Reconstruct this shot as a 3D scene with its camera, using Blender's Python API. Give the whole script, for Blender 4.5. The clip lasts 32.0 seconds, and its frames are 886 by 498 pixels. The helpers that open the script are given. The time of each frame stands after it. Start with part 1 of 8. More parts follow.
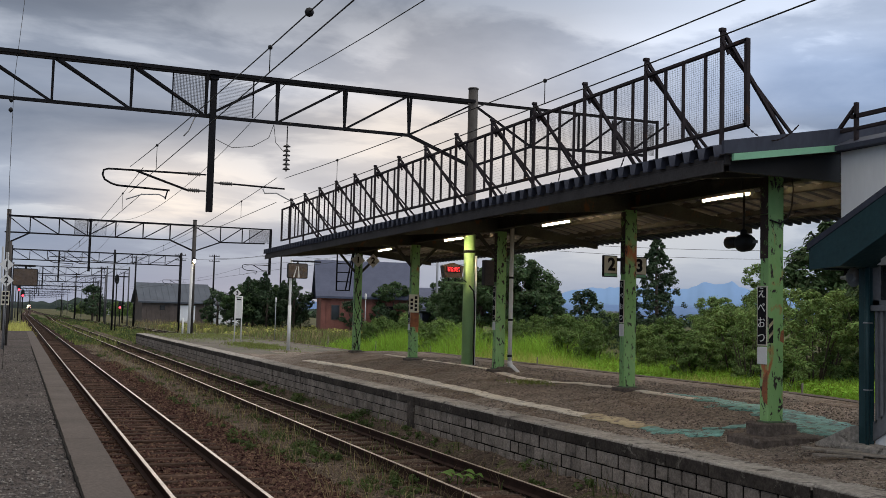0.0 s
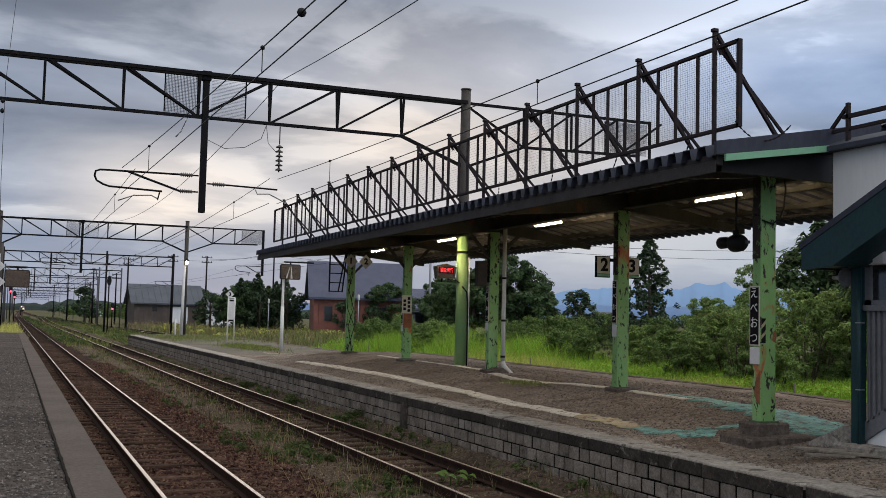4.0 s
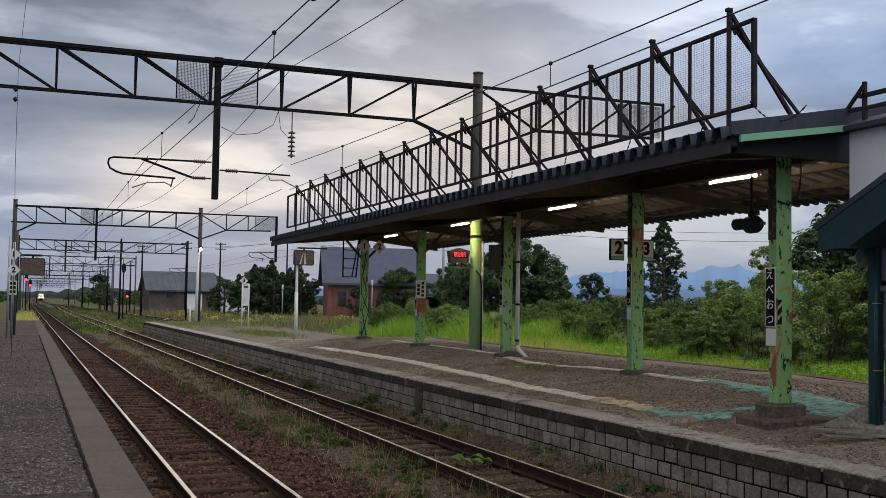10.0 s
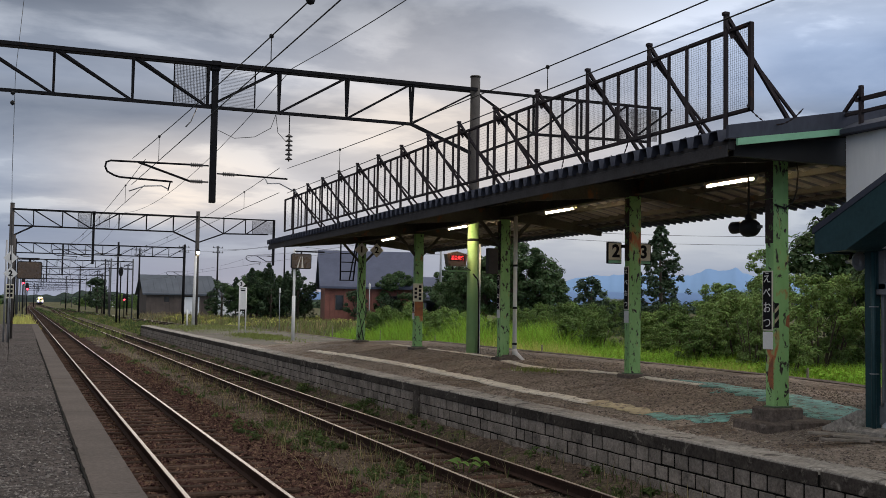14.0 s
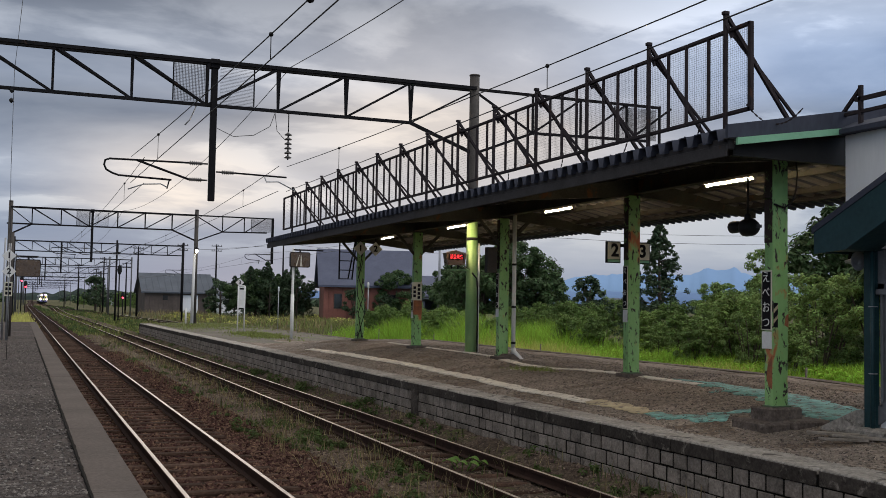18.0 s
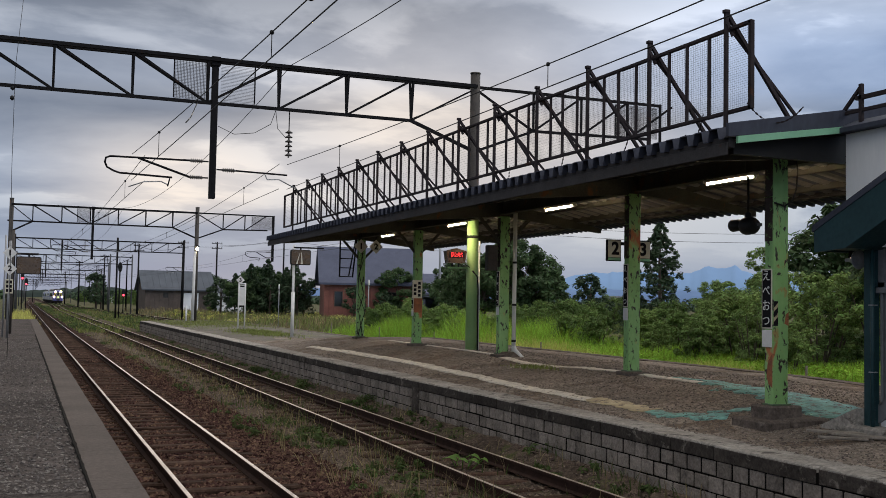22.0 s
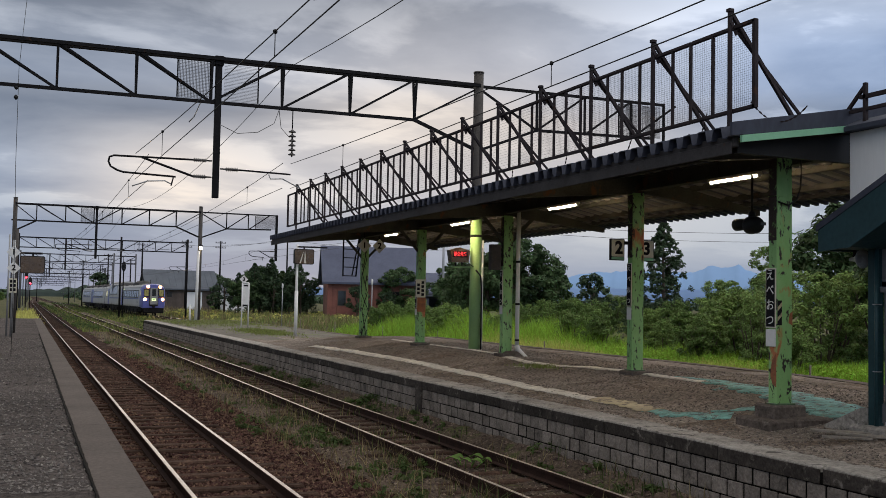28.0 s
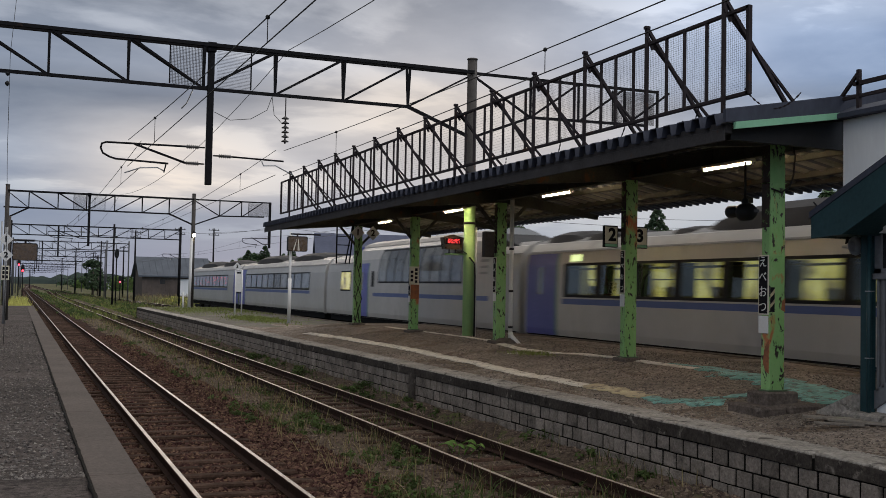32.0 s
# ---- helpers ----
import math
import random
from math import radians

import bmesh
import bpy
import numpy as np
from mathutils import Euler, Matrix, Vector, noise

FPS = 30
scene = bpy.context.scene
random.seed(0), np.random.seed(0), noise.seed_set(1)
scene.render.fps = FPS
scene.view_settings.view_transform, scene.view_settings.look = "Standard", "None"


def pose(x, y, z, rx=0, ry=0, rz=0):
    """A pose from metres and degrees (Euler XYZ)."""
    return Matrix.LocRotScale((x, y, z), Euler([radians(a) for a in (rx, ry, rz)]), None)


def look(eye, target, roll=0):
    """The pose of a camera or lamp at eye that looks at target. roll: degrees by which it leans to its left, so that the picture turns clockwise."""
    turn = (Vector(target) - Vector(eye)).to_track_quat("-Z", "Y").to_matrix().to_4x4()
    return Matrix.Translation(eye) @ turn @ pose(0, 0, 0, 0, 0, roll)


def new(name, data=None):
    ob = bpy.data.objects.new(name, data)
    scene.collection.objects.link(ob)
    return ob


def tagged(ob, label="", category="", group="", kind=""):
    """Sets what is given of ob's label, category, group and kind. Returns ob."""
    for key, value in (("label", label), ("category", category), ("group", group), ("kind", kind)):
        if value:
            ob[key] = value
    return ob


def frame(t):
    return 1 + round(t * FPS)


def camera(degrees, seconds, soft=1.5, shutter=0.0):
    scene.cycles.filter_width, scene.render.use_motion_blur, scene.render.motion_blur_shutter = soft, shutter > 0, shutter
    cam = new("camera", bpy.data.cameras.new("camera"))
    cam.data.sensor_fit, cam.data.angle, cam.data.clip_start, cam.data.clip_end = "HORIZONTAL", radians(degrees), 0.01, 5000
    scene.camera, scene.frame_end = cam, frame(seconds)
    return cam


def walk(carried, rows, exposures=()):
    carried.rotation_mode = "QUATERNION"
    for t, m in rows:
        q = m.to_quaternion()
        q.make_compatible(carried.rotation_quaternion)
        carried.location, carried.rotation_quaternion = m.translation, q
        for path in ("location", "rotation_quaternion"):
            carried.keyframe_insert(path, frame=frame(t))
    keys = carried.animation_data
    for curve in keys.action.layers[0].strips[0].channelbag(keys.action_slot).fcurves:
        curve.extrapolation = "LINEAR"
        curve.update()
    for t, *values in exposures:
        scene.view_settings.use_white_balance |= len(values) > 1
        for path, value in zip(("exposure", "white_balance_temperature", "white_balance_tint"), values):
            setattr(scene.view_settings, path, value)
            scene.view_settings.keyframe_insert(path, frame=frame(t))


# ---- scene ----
# camera -------------------------------------------------------------------
cam = camera(45.93, 32.0, soft=0.65, shutter=0.3)
PATH = [
    (0, -0.003, -0.04, 2.244, 93.74, -1.451, -22.122),
    (0.5, -0.005, -0.041, 2.244, 93.724, -1.521, -22.198),
    (1, -0.006, -0.043, 2.245, 93.702, -1.478, -22.317),
    (1.5, -0.005, -0.044, 2.245, 93.743, -1.467, -22.36),
    (2, -0.005, -0.045, 2.244, 93.781, -1.414, -22.435),
    (2.5, -0.003, -0.045, 2.243, 93.812, -1.405, -22.502),
    (3, -0.002, -0.042, 2.242, 93.818, -1.335, -22.545),
    (3.5, -0, -0.039, 2.241, 93.818, -1.339, -22.53),
    (5.5, 0.004, -0.009, 2.233, 93.597, -1.367, -22.32),
    (6, 0.002, -0.007, 2.233, 93.478, -1.321, -22.234),
    (6.5, 0.002, -0.006, 2.234, 93.363, -1.318, -22.161),
    (7, 0.001, -0.006, 2.235, 93.209, -1.251, -22.128),
    (7.5, -0.002, -0.007, 2.236, 93.104, -1.226, -22.054),
    (8, -0.004, -0.008, 2.237, 93.022, -1.11, -22.006),
    (8.5, -0.005, -0.008, 2.236, 92.954, -1.062, -21.955),
    (9, -0.004, -0.007, 2.234, 92.898, -0.995, -21.906),
    (9.5, -0.002, -0.005, 2.232, 92.914, -0.999, -21.855),
    (10, -0, -0.003, 2.231, 92.955, -0.892, -21.765),
    (10.5, 0.001, -0.003, 2.23, 92.957, -0.885, -21.743),
    (11, 0.002, -0.005, 2.231, 93.007, -0.859, -21.76),
    (11.5, 0.001, -0.006, 2.232, 92.998, -0.863, -21.763),
    (12, 0, -0.007, 2.234, 93.038, -0.801, -21.797),
    (12.5, -0.001, -0.008, 2.235, 93.069, -0.856, -21.814),
    (13, -0.001, -0.007, 2.235, 93.07, -0.859, -21.838),
    (13.5, -0, -0.007, 2.234, 93.12, -0.867, -21.872),
    (14, 0.001, -0.006, 2.231, 93.146, -0.877, -21.906),
    (14.5, 0.002, -0.006, 2.229, 93.214, -0.916, -21.938),
    (16.5, -0, -0.005, 2.233, 93.165, -0.903, -21.904),
    (17, -0.001, -0.004, 2.231, 93.157, -0.938, -21.948),
    (17.5, -0.001, -0.001, 2.23, 93.097, -1.006, -21.955),
    (18, -0.001, 0.002, 2.23, 93.086, -1.011, -21.981),
    (18.5, -0.001, 0.002, 2.23, 93.051, -1.001, -21.998),
    (19, 0, 0, 2.23, 93.004, -1.001, -21.998),
    (19.5, 0, -0.002, 2.23, 92.958, -1.002, -21.995),
    (20, 0, -0.003, 2.23, 92.91, -1.033, -21.978),
    (20.5, -0, -0.004, 2.23, 92.908, -1.003, -21.949),
    (21, -0.001, -0.005, 2.231, 92.906, -1, -21.949),
    (21.5, -0.003, -0.007, 2.232, 92.903, -0.996, -21.951),
    (22, -0.005, -0.008, 2.233, 92.963, -1.082, -21.957),
    (22.5, -0.008, -0.01, 2.235, 92.955, -1.055, -21.917),
    (23, -0.011, -0.012, 2.236, 92.977, -1.135, -21.943),
    (23.5, -0.014, -0.015, 2.236, 93.023, -1.131, -21.931),
    (24, -0.015, -0.016, 2.235, 93.096, -1.218, -21.92),
    (24.5, -0.015, -0.016, 2.234, 93.137, -1.236, -21.875),
    (25, -0.012, -0.014, 2.233, 93.105, -1.22, -21.882),
    (25.5, -0.01, -0.011, 2.233, 93.12, -1.188, -21.851),
    (27.5, -0.002, -0.002, 2.233, 92.993, -1.004, -21.817),
    (28, -0.002, -0.001, 2.233, 92.92, -1.09, -21.773),
    (28.5, -0.001, 0, 2.232, 92.821, -1.088, -21.768),
    (29, 0.001, 0.002, 2.23, 92.768, -1.009, -21.778),
    (29.5, 0.005, 0.005, 2.227, 92.647, -1.019, -21.772),
    (30, 0.008, 0.01, 2.223, 92.578, -1.051, -21.778),
    (30.5, 0.009, 0.014, 2.221, 92.482, -1.046, -21.801),
    (31, 0.009, 0.015, 2.221, 92.427, -1.049, -21.871),
    (31.5, 0.008, 0.013, 2.223, 92.343, -1.066, -21.97),
    (32, 0.006, 0.009, 2.226, 92.236, -1.09, -22.123),
]
walk(cam, [(r[0], pose(*r[1:])) for r in PATH], exposures=((0.0, 0.04), (6.0, 0.01), (19.0, -0.02), (29.0, -0.05), (32.0, -0.13)))

# world and light ------------------------------------------------------------
SUN_AZ, SUN_EL = 12.0, 7.0          # degrees right of +y, above the horizon
world = bpy.data.worlds.new("overcast_dusk")
scene.world = world
world.use_nodes = True


def math_node(tree, op, a, b=None, c=None, clamp=False):
    n = tree.nodes.new("ShaderNodeMath")
    n.operation, n.use_clamp = op, clamp
    for i, v in enumerate((a, b, c)):
        if v is None:
            continue
        if isinstance(v, (int, float)):
            n.inputs[i].default_value = v
        else:
            tree.links.new(v, n.inputs[i])
    return n.outputs[0]


def mix_node(tree, fac, a, b, blend="MIX"):
    n = tree.nodes.new("ShaderNodeMix")
    n.data_type, n.blend_type = "RGBA", blend
    for sock, v in ((n.inputs[0], fac), (n.inputs[6], a), (n.inputs[7], b)):
        if isinstance(v, (int, float)):
            sock.default_value = v
        elif isinstance(v, tuple):
            sock.default_value = (*v[:3], 1)
        else:
            tree.links.new(v, sock)
    return n.outputs[2]


def ramp_node(tree, fac, stops):
    n = tree.nodes.new("ShaderNodeValToRGB")
    el = n.color_ramp.elements
    while len(el) < len(stops):
        el.new(0.5)
    for e, (p, c) in zip(el, stops):
        e.position = p
        e.color = (*c, 1) if isinstance(c, tuple) else (c, c, c, 1)
    tree.links.new(fac, n.inputs[0])
    return n.outputs[0]


def noise_node(tree, vec, scale, detail=4.0, rough=0.55, distort=0.0):
    n = tree.nodes.new("ShaderNodeTexNoise")
    n.inputs["Scale"].default_value = scale
    n.inputs["Detail"].default_value = detail
    n.inputs["Roughness"].default_value = rough
    n.inputs["Distortion"].default_value = distort
    if vec is not None:
        tree.links.new(vec, n.inputs["Vector"])
    return n.outputs[0]


def build_sky():
    tr = world.node_tree
    tr.nodes.clear()
    out = tr.nodes.new("ShaderNodeOutputWorld")
    bg = tr.nodes.new("ShaderNodeBackground")
    tr.links.new(bg.outputs[0], out.inputs[0])
    sky = tr.nodes.new("ShaderNodeTexSky")
    sky.sky_type, sky.sun_disc = "NISHITA", False
    sky.sun_elevation, sky.sun_rotation = radians(SUN_EL), radians(SUN_AZ)
    tc = tr.nodes.new("ShaderNodeTexCoord")
    sep = tr.nodes.new("ShaderNodeSeparateXYZ")
    tr.links.new(tc.outputs["Generated"], sep.inputs[0])
    dx, dy, dz = sep.outputs
    up = math_node(tr, "MAXIMUM", dz, 0.0)
    # cloud deck: the direction projected on a level sheet, seen ever flatter to the horizon
    den = math_node(tr, "ADD", up, 0.12)
    comb = tr.nodes.new("ShaderNodeCombineXYZ")
    tr.links.new(math_node(tr, "DIVIDE", dx, den), comb.inputs[0])
    tr.links.new(math_node(tr, "DIVIDE", dy, den), comb.inputs[1])
    cl = noise_node(tr, comb.outputs[0], 0.85, 9.0, 0.52, 0.35)
    fine = noise_node(tr, comb.outputs[0], 3.4, 6.0, 0.6, 0.4)
    dens = math_node(tr, "ADD", math_node(tr, "MULTIPLY", cl, 0.85), math_node(tr, "MULTIPLY", fine, 0.15))
    cover = ramp_node(tr, dens, [(0.42, 0.0), (0.475, 0.66), (0.60, 1.0)])
    bright = ramp_node(tr, up, [(0.0, (0.27, 0.355, 0.50)), (0.055, (0.36, 0.45, 0.60)), (0.10, (0.55, 0.63, 0.745)), (0.20, (0.60, 0.66, 0.775)), (0.30, (0.50, 0.565, 0.69)), (0.55, (1.0, 0.98, 0.96)), (1.0, (1.45, 1.41, 1.36))])
    dark = ramp_node(tr, up, [(0.0, (0.27, 0.36, 0.54)), (0.10, (0.23, 0.30, 0.43)), (0.30, (0.205, 0.26, 0.37)), (0.55, (0.75, 0.74, 0.74)), (1.0, (1.25, 1.22, 1.19))])
    base = mix_node(tr, cover, bright, dark)
    # the deck thins out towards the north-east
    thin = ramp_node(tr, dx, [(0.0, 0.72), (0.33, 0.84), (0.46, 1.20), (0.60, 1.85)])
    base = mix_node(tr, ramp_node(tr, up, [(0.12, 0.0), (0.26, 1.0)]), base, mix_node(tr, 1.0, base, thin, "MULTIPLY"))
    # darker deck overhead, a paler gap lower down
    wavy = math_node(tr, "ADD", up, math_node(tr, "MULTIPLY", math_node(tr, "SUBTRACT", cl, 0.5), 0.09))
    tier = ramp_node(tr, wavy, [(0.06, 0.95), (0.12, 1.12), (0.15, 0.95), (0.18, 0.84), (0.20, 1.14), (0.235, 1.08), (0.27, 0.80), (0.42, 0.85), (0.6, 1.0)])
    base = mix_node(tr, 1.0, base, tier, "MULTIPLY")
    # a heavier bank to the north-east under the gap
    bank = mix_node(tr, ramp_node(tr, wavy, [(0.11, 0.0), (0.15, 1.0), (0.23, 1.0), (0.26, 0.0)]), (1.0, 1.0, 1.0), ramp_node(tr, dx, [(0.54, (1.0, 1.0, 1.0)), (0.63, (0.66, 0.72, 0.80))]))
    base = mix_node(tr, 1.0, base, bank, "MULTIPLY")
    # low sun behind the deck: a warm glow round its direction, near the horizon
    flat = math_node(tr, "SQRT", math_node(tr, "SUBTRACT", 1.0, math_node(tr, "MULTIPLY", dz, dz)))

    def lobe(deg, power, stops):
        """A soft bright part of the sky round one bearing, over a range of heights."""
        a = radians(deg)
        dot = math_node(tr, "ADD", math_node(tr, "MULTIPLY", dx, math.sin(a)), math_node(tr, "MULTIPLY", dy, math.cos(a)))
        az = math_node(tr, "POWER", math_node(tr, "MAXIMUM", math_node(tr, "DIVIDE", dot, flat), 0.0), power)
        return math_node(tr, "MULTIPLY", az, ramp_node(tr, up, stops))
    low = lobe(7.0, 220.0, [(0.065, 0.0), (0.09, 0.8), (0.125, 0.8), (0.17, 0.0)])
    high = lobe(24.0, 60.0, [(0.06, 0.0), (0.11, 0.9), (0.17, 1.0), (0.22, 0.45), (0.30, 0.0)])
    lit = math_node(tr, "ADD", low, high, clamp=True)
    glow = math_node(tr, "MULTIPLY", lit, math_node(tr, "SUBTRACT", 1.0, math_node(tr, "MULTIPLY", cover, 0.45)))
    col = mix_node(tr, math_node(tr, "MULTIPLY", glow, 0.85, clamp=True), base, (1.18, 1.02, 0.87))
    # pale clearing low over the mountains
    pale = lobe(32.0, 45.0, [(0.015, 0.0), (0.045, 0.75), (0.085, 0.8), (0.14, 0.0)])
    col = mix_node(tr, math_node(tr, "MULTIPLY", pale, math_node(tr, "SUBTRACT", 1.0, math_node(tr, "MULTIPLY", cover, 0.35))), col, (0.66, 0.68, 0.72))
    col = mix_node(tr, 0.002, col, sky.outputs[0], "ADD")
    # unseen sky behind the camera, brightened to light the surfaces that face it
    back = ramp_node(tr, math_node(tr, "MULTIPLY", dy, -1.0), [(0.0, 1.0), (0.55, 1.9)])
    col = mix_node(tr, 1.0, col, back, "MULTIPLY")
    tr.links.new(col, bg.inputs[0])
    bg.inputs[1].default_value = 0.92


build_sky()
sun = new("sun", bpy.data.lights.new("sun", "SUN"))
sun.data.energy, sun.data.angle, sun.data.color = 0.5, radians(20), (1.0, 0.86, 0.72)
sun.matrix_world = look((0, 0, 0), (-math.sin(radians(SUN_AZ)), -math.cos(radians(SUN_AZ)), -math.tan(radians(SUN_EL + 6))))


# materials ------------------------------------------------------------------
def mat(name, c1, c2=None, rough=0.8, scale=1.5, fine=25.0, bump=0.25, metal=0.0, local=False, spots=None, spot_at=0.62, spot_scale=3.0,
        emit=None, power=0.0, rand=0.0, island=0.0, spec=0.5, bump_dist=0.02, streak=0.0, grain=0.0, grain_scale=30.0, spots2=None, spot2_at=0.64, spot2_scale=2.0):
    """A surface with large and small variation between c1 and c2, bump, and stains of another colour (spots)."""
    m = bpy.data.materials.new(name)
    m.use_nodes = True
    tr = m.node_tree
    bs = tr.nodes["Principled BSDF"]
    c2 = c2 or tuple(v * 0.72 for v in c1)
    if local:
        vec = tr.nodes.new("ShaderNodeTexCoord").outputs["Object"]
    else:
        vec = tr.nodes.new("ShaderNodeNewGeometry").outputs["Position"]
    if streak:
        mp = tr.nodes.new("ShaderNodeMapping")
        mp.inputs["Scale"].default_value = (1, 1, streak)
        tr.links.new(vec, mp.inputs[0])
        vec = mp.outputs[0]
    big = noise_node(tr, vec, scale, 5.0, 0.6, 0.2)
    small = noise_node(tr, vec, fine, 3.0, 0.6)
    f = math_node(tr, "ADD", math_node(tr, "MULTIPLY", big, 0.65), math_node(tr, "MULTIPLY", small, 0.35))
    f = ramp_node(tr, f, [(0.36, 0.0), (0.64, 1.0)])
    col = mix_node(tr, f, tuple(c1), tuple(c2))
    if spots:
        s = noise_node(tr, vec, spot_scale, 6.0, 0.65, 0.4)
        col = mix_node(tr, ramp_node(tr, s, [(spot_at - 0.02, 0.0), (spot_at + 0.05, 1.0)]), col, tuple(spots))
    if spots2:
        s = noise_node(tr, vec, spot2_scale, 5.0, 0.6, 0.6)
        col = mix_node(tr, ramp_node(tr, s, [(spot2_at - 0.02, 0.0), (spot2_at + 0.03, 1.0)]), col, tuple(spots2))
    if grain:
        vo = tr.nodes.new("ShaderNodeTexVoronoi")
        vo.inputs["Scale"].default_value = grain_scale
        tr.links.new(vec, vo.inputs["Vector"])
        g2 = noise_node(tr, vec, grain_scale * 0.45, 4.0, 0.7)
        g = math_node(tr, "ADD", math_node(tr, "MULTIPLY", vo.outputs["Color"], 0.5), math_node(tr, "MULTIPLY", ramp_node(tr, g2, [(0.35, 0.0), (0.65, 1.0)]), 0.5))
        v = math_node(tr, "ADD", math_node(tr, "MULTIPLY", g, 1.6 * grain), 1.0 - 0.8 * grain)
        hs = tr.nodes.new("ShaderNodeHueSaturation")
        tr.links.new(v, hs.inputs["Value"]), tr.links.new(col, hs.inputs["Color"])
        col = hs.outputs[0]
    if rand:
        oi = tr.nodes.new("ShaderNodeObjectInfo").outputs["Random"]
        v = math_node(tr, "ADD", math_node(tr, "MULTIPLY", oi, rand), 1.0 - rand * 0.6)
        hs = tr.nodes.new("ShaderNodeHueSaturation")
        tr.links.new(v, hs.inputs["Value"]), tr.links.new(col, hs.inputs["Color"])
        col = hs.outputs[0]
    if island:
        gi = tr.nodes.new("ShaderNodeNewGeometry").outputs["Random Per Island"]
        v = math_node(tr, "ADD", math_node(tr, "MULTIPLY", gi, island), 1.0 - island * 0.6)
        h2 = math_node(tr, "ADD", math_node(tr, "MULTIPLY", gi, 0.05 * island), 0.5 - 0.025 * island)
        hs = tr.nodes.new("ShaderNodeHueSaturation")
        tr.links.new(v, hs.inputs["Value"]), tr.links.new(h2, hs.inputs["Hue"]), tr.links.new(col, hs.inputs["Color"])
        col = hs.outputs[0]
    tr.links.new(col, bs.inputs["Base Color"])
    bs.inputs["Roughness"].default_value, bs.inputs["Metallic"].default_value = rough, metal
    bs.inputs["Specular IOR Level"].default_value = spec
    if rough < 0.7:
        tr.links.new(math_node(tr, "ADD", math_node(tr, "MULTIPLY", small, 0.25), rough - 0.1), bs.inputs["Roughness"])
    if bump:
        b = tr.nodes.new("ShaderNodeBump")
        b.inputs["Strength"].default_value, b.inputs["Distance"].default_value = bump, bump_dist
        tr.links.new(small, b.inputs["Height"]), tr.links.new(b.outputs[0], bs.inputs["Normal"])
    if emit:
        bs.inputs["Emission Color"].default_value, bs.inputs["Emission Strength"].default_value = (*emit, 1), power
    return m


STEEL = mat("dark_steel", (0.014, 0.013, 0.015), (0.007, 0.007, 0.008), 0.75, 3, 40, 0.15, spec=0.12, spots=(0.045, 0.024, 0.017), spot_at=0.66)
FENCE_STEEL = mat("fence_steel", (0.042, 0.033, 0.036), (0.022, 0.018, 0.020), 0.75, 3, 40, 0.15, spec=0.12, spots=(0.06, 0.03, 0.02), spot_at=0.64)
MAST = mat("mast_steel", (0.075, 0.066, 0.06), (0.045, 0.04, 0.037), 0.7, 2, 30, 0.15, spec=0.25, spots=(0.10, 0.06, 0.04), spot_at=0.62)
GALV = mat("galvanised", (0.38, 0.39, 0.40), (0.28, 0.28, 0.29), 0.5, 2, 30, 0.1, metal=0.5)
WIRE = mat("wire_copper", (0.03, 0.028, 0.026), (0.02, 0.02, 0.02), 0.5, 3, 30, 0.0, metal=0.5)
GREEN = mat("green_paint", (0.19, 0.385, 0.115), (0.27, 0.47, 0.18), 0.55, 1.2, 18, 0.12, spots2=(0.022, 0.012, 0.010), spot2_at=0.578, spot2_scale=13.0, streak=0.5, spots=(0.42, 0.13, 0.045), spot_at=0.60, spot_scale=2.6)
GREEN_LIGHT = mat("pale_green_paint", (0.29, 0.48, 0.20), (0.24, 0.41, 0.165), 0.5, 1.5, 20, 0.08)
GREEN_DULL = mat("dull_green_paint", (0.10, 0.17, 0.08), (0.07, 0.10, 0.06), 0.6, 1.5, 20, 0.15, spots=(0.10, 0.05, 0.03), spot_at=0.62)
RUST = mat("rust", (0.36, 0.13, 0.05), (0.16, 0.06, 0.035), 0.9, 8, 60, 0.3)
# rust flakes, darkened to hold the canopy's shade as well
RUST_SHADE = mat("dark_rust_and_shade", (0.045, 0.028, 0.021), (0.022, 0.015, 0.013), 0.9, 6, 50, 0.5, spots=(0.15, 0.28, 0.09), spot_at=0.60, spot_scale=7.0)
MINT = mat("mint_trim", (0.22, 0.48, 0.30), (0.18, 0.40, 0.25), 0.5, 1.5, 20, 0.1)
ROOF = mat("roof_sheet", (0.055, 0.062, 0.09), (0.032, 0.036, 0.053), 0.7, 1.0, 12, 0.1, spec=0.25, streak=0.4)
SOFFIT = mat("soffit_sheet", (0.22, 0.21, 0.195), (0.12, 0.115, 0.105), 0.75, 1.0, 12, 0.1)
BEAMCOL = mat("canopy_beam", (0.058, 0.054, 0.056), (0.034, 0.032, 0.032), 0.75, 2, 30, 0.15, spec=0.15, spots=(0.07, 0.035, 0.02), spot_at=0.64)
UNDERBEAM = mat("canopy_purlin", (0.068, 0.066, 0.055), (0.036, 0.035, 0.029), 0.75, 2, 30, 0.15, spec=0.15, spots=(0.11, 0.055, 0.03), spot_at=0.62)
ASPHALT = mat("platform_gravel_asphalt", (0.099, 0.083, 0.077), (0.039, 0.033, 0.031), 0.95, 0.8, 55, 1.0, spots=(0.17, 0.156, 0.146), spot_at=0.66, spot_scale=26, bump_dist=0.03, grain=1.0, grain_scale=30, spec=0.1)
DIRT = mat("platform_dirt", (0.295, 0.243, 0.200), (0.135, 0.108, 0.087), 0.95, 0.55, 40, 0.9, spots=(0.30, 0.26, 0.22), spot_at=0.66, spot_scale=22, bump_dist=0.03, grain=0.95, grain_scale=30, spec=0.12, spots2=(0.145, 0.108, 0.080), spot2_at=0.56, spot2_scale=0.8)
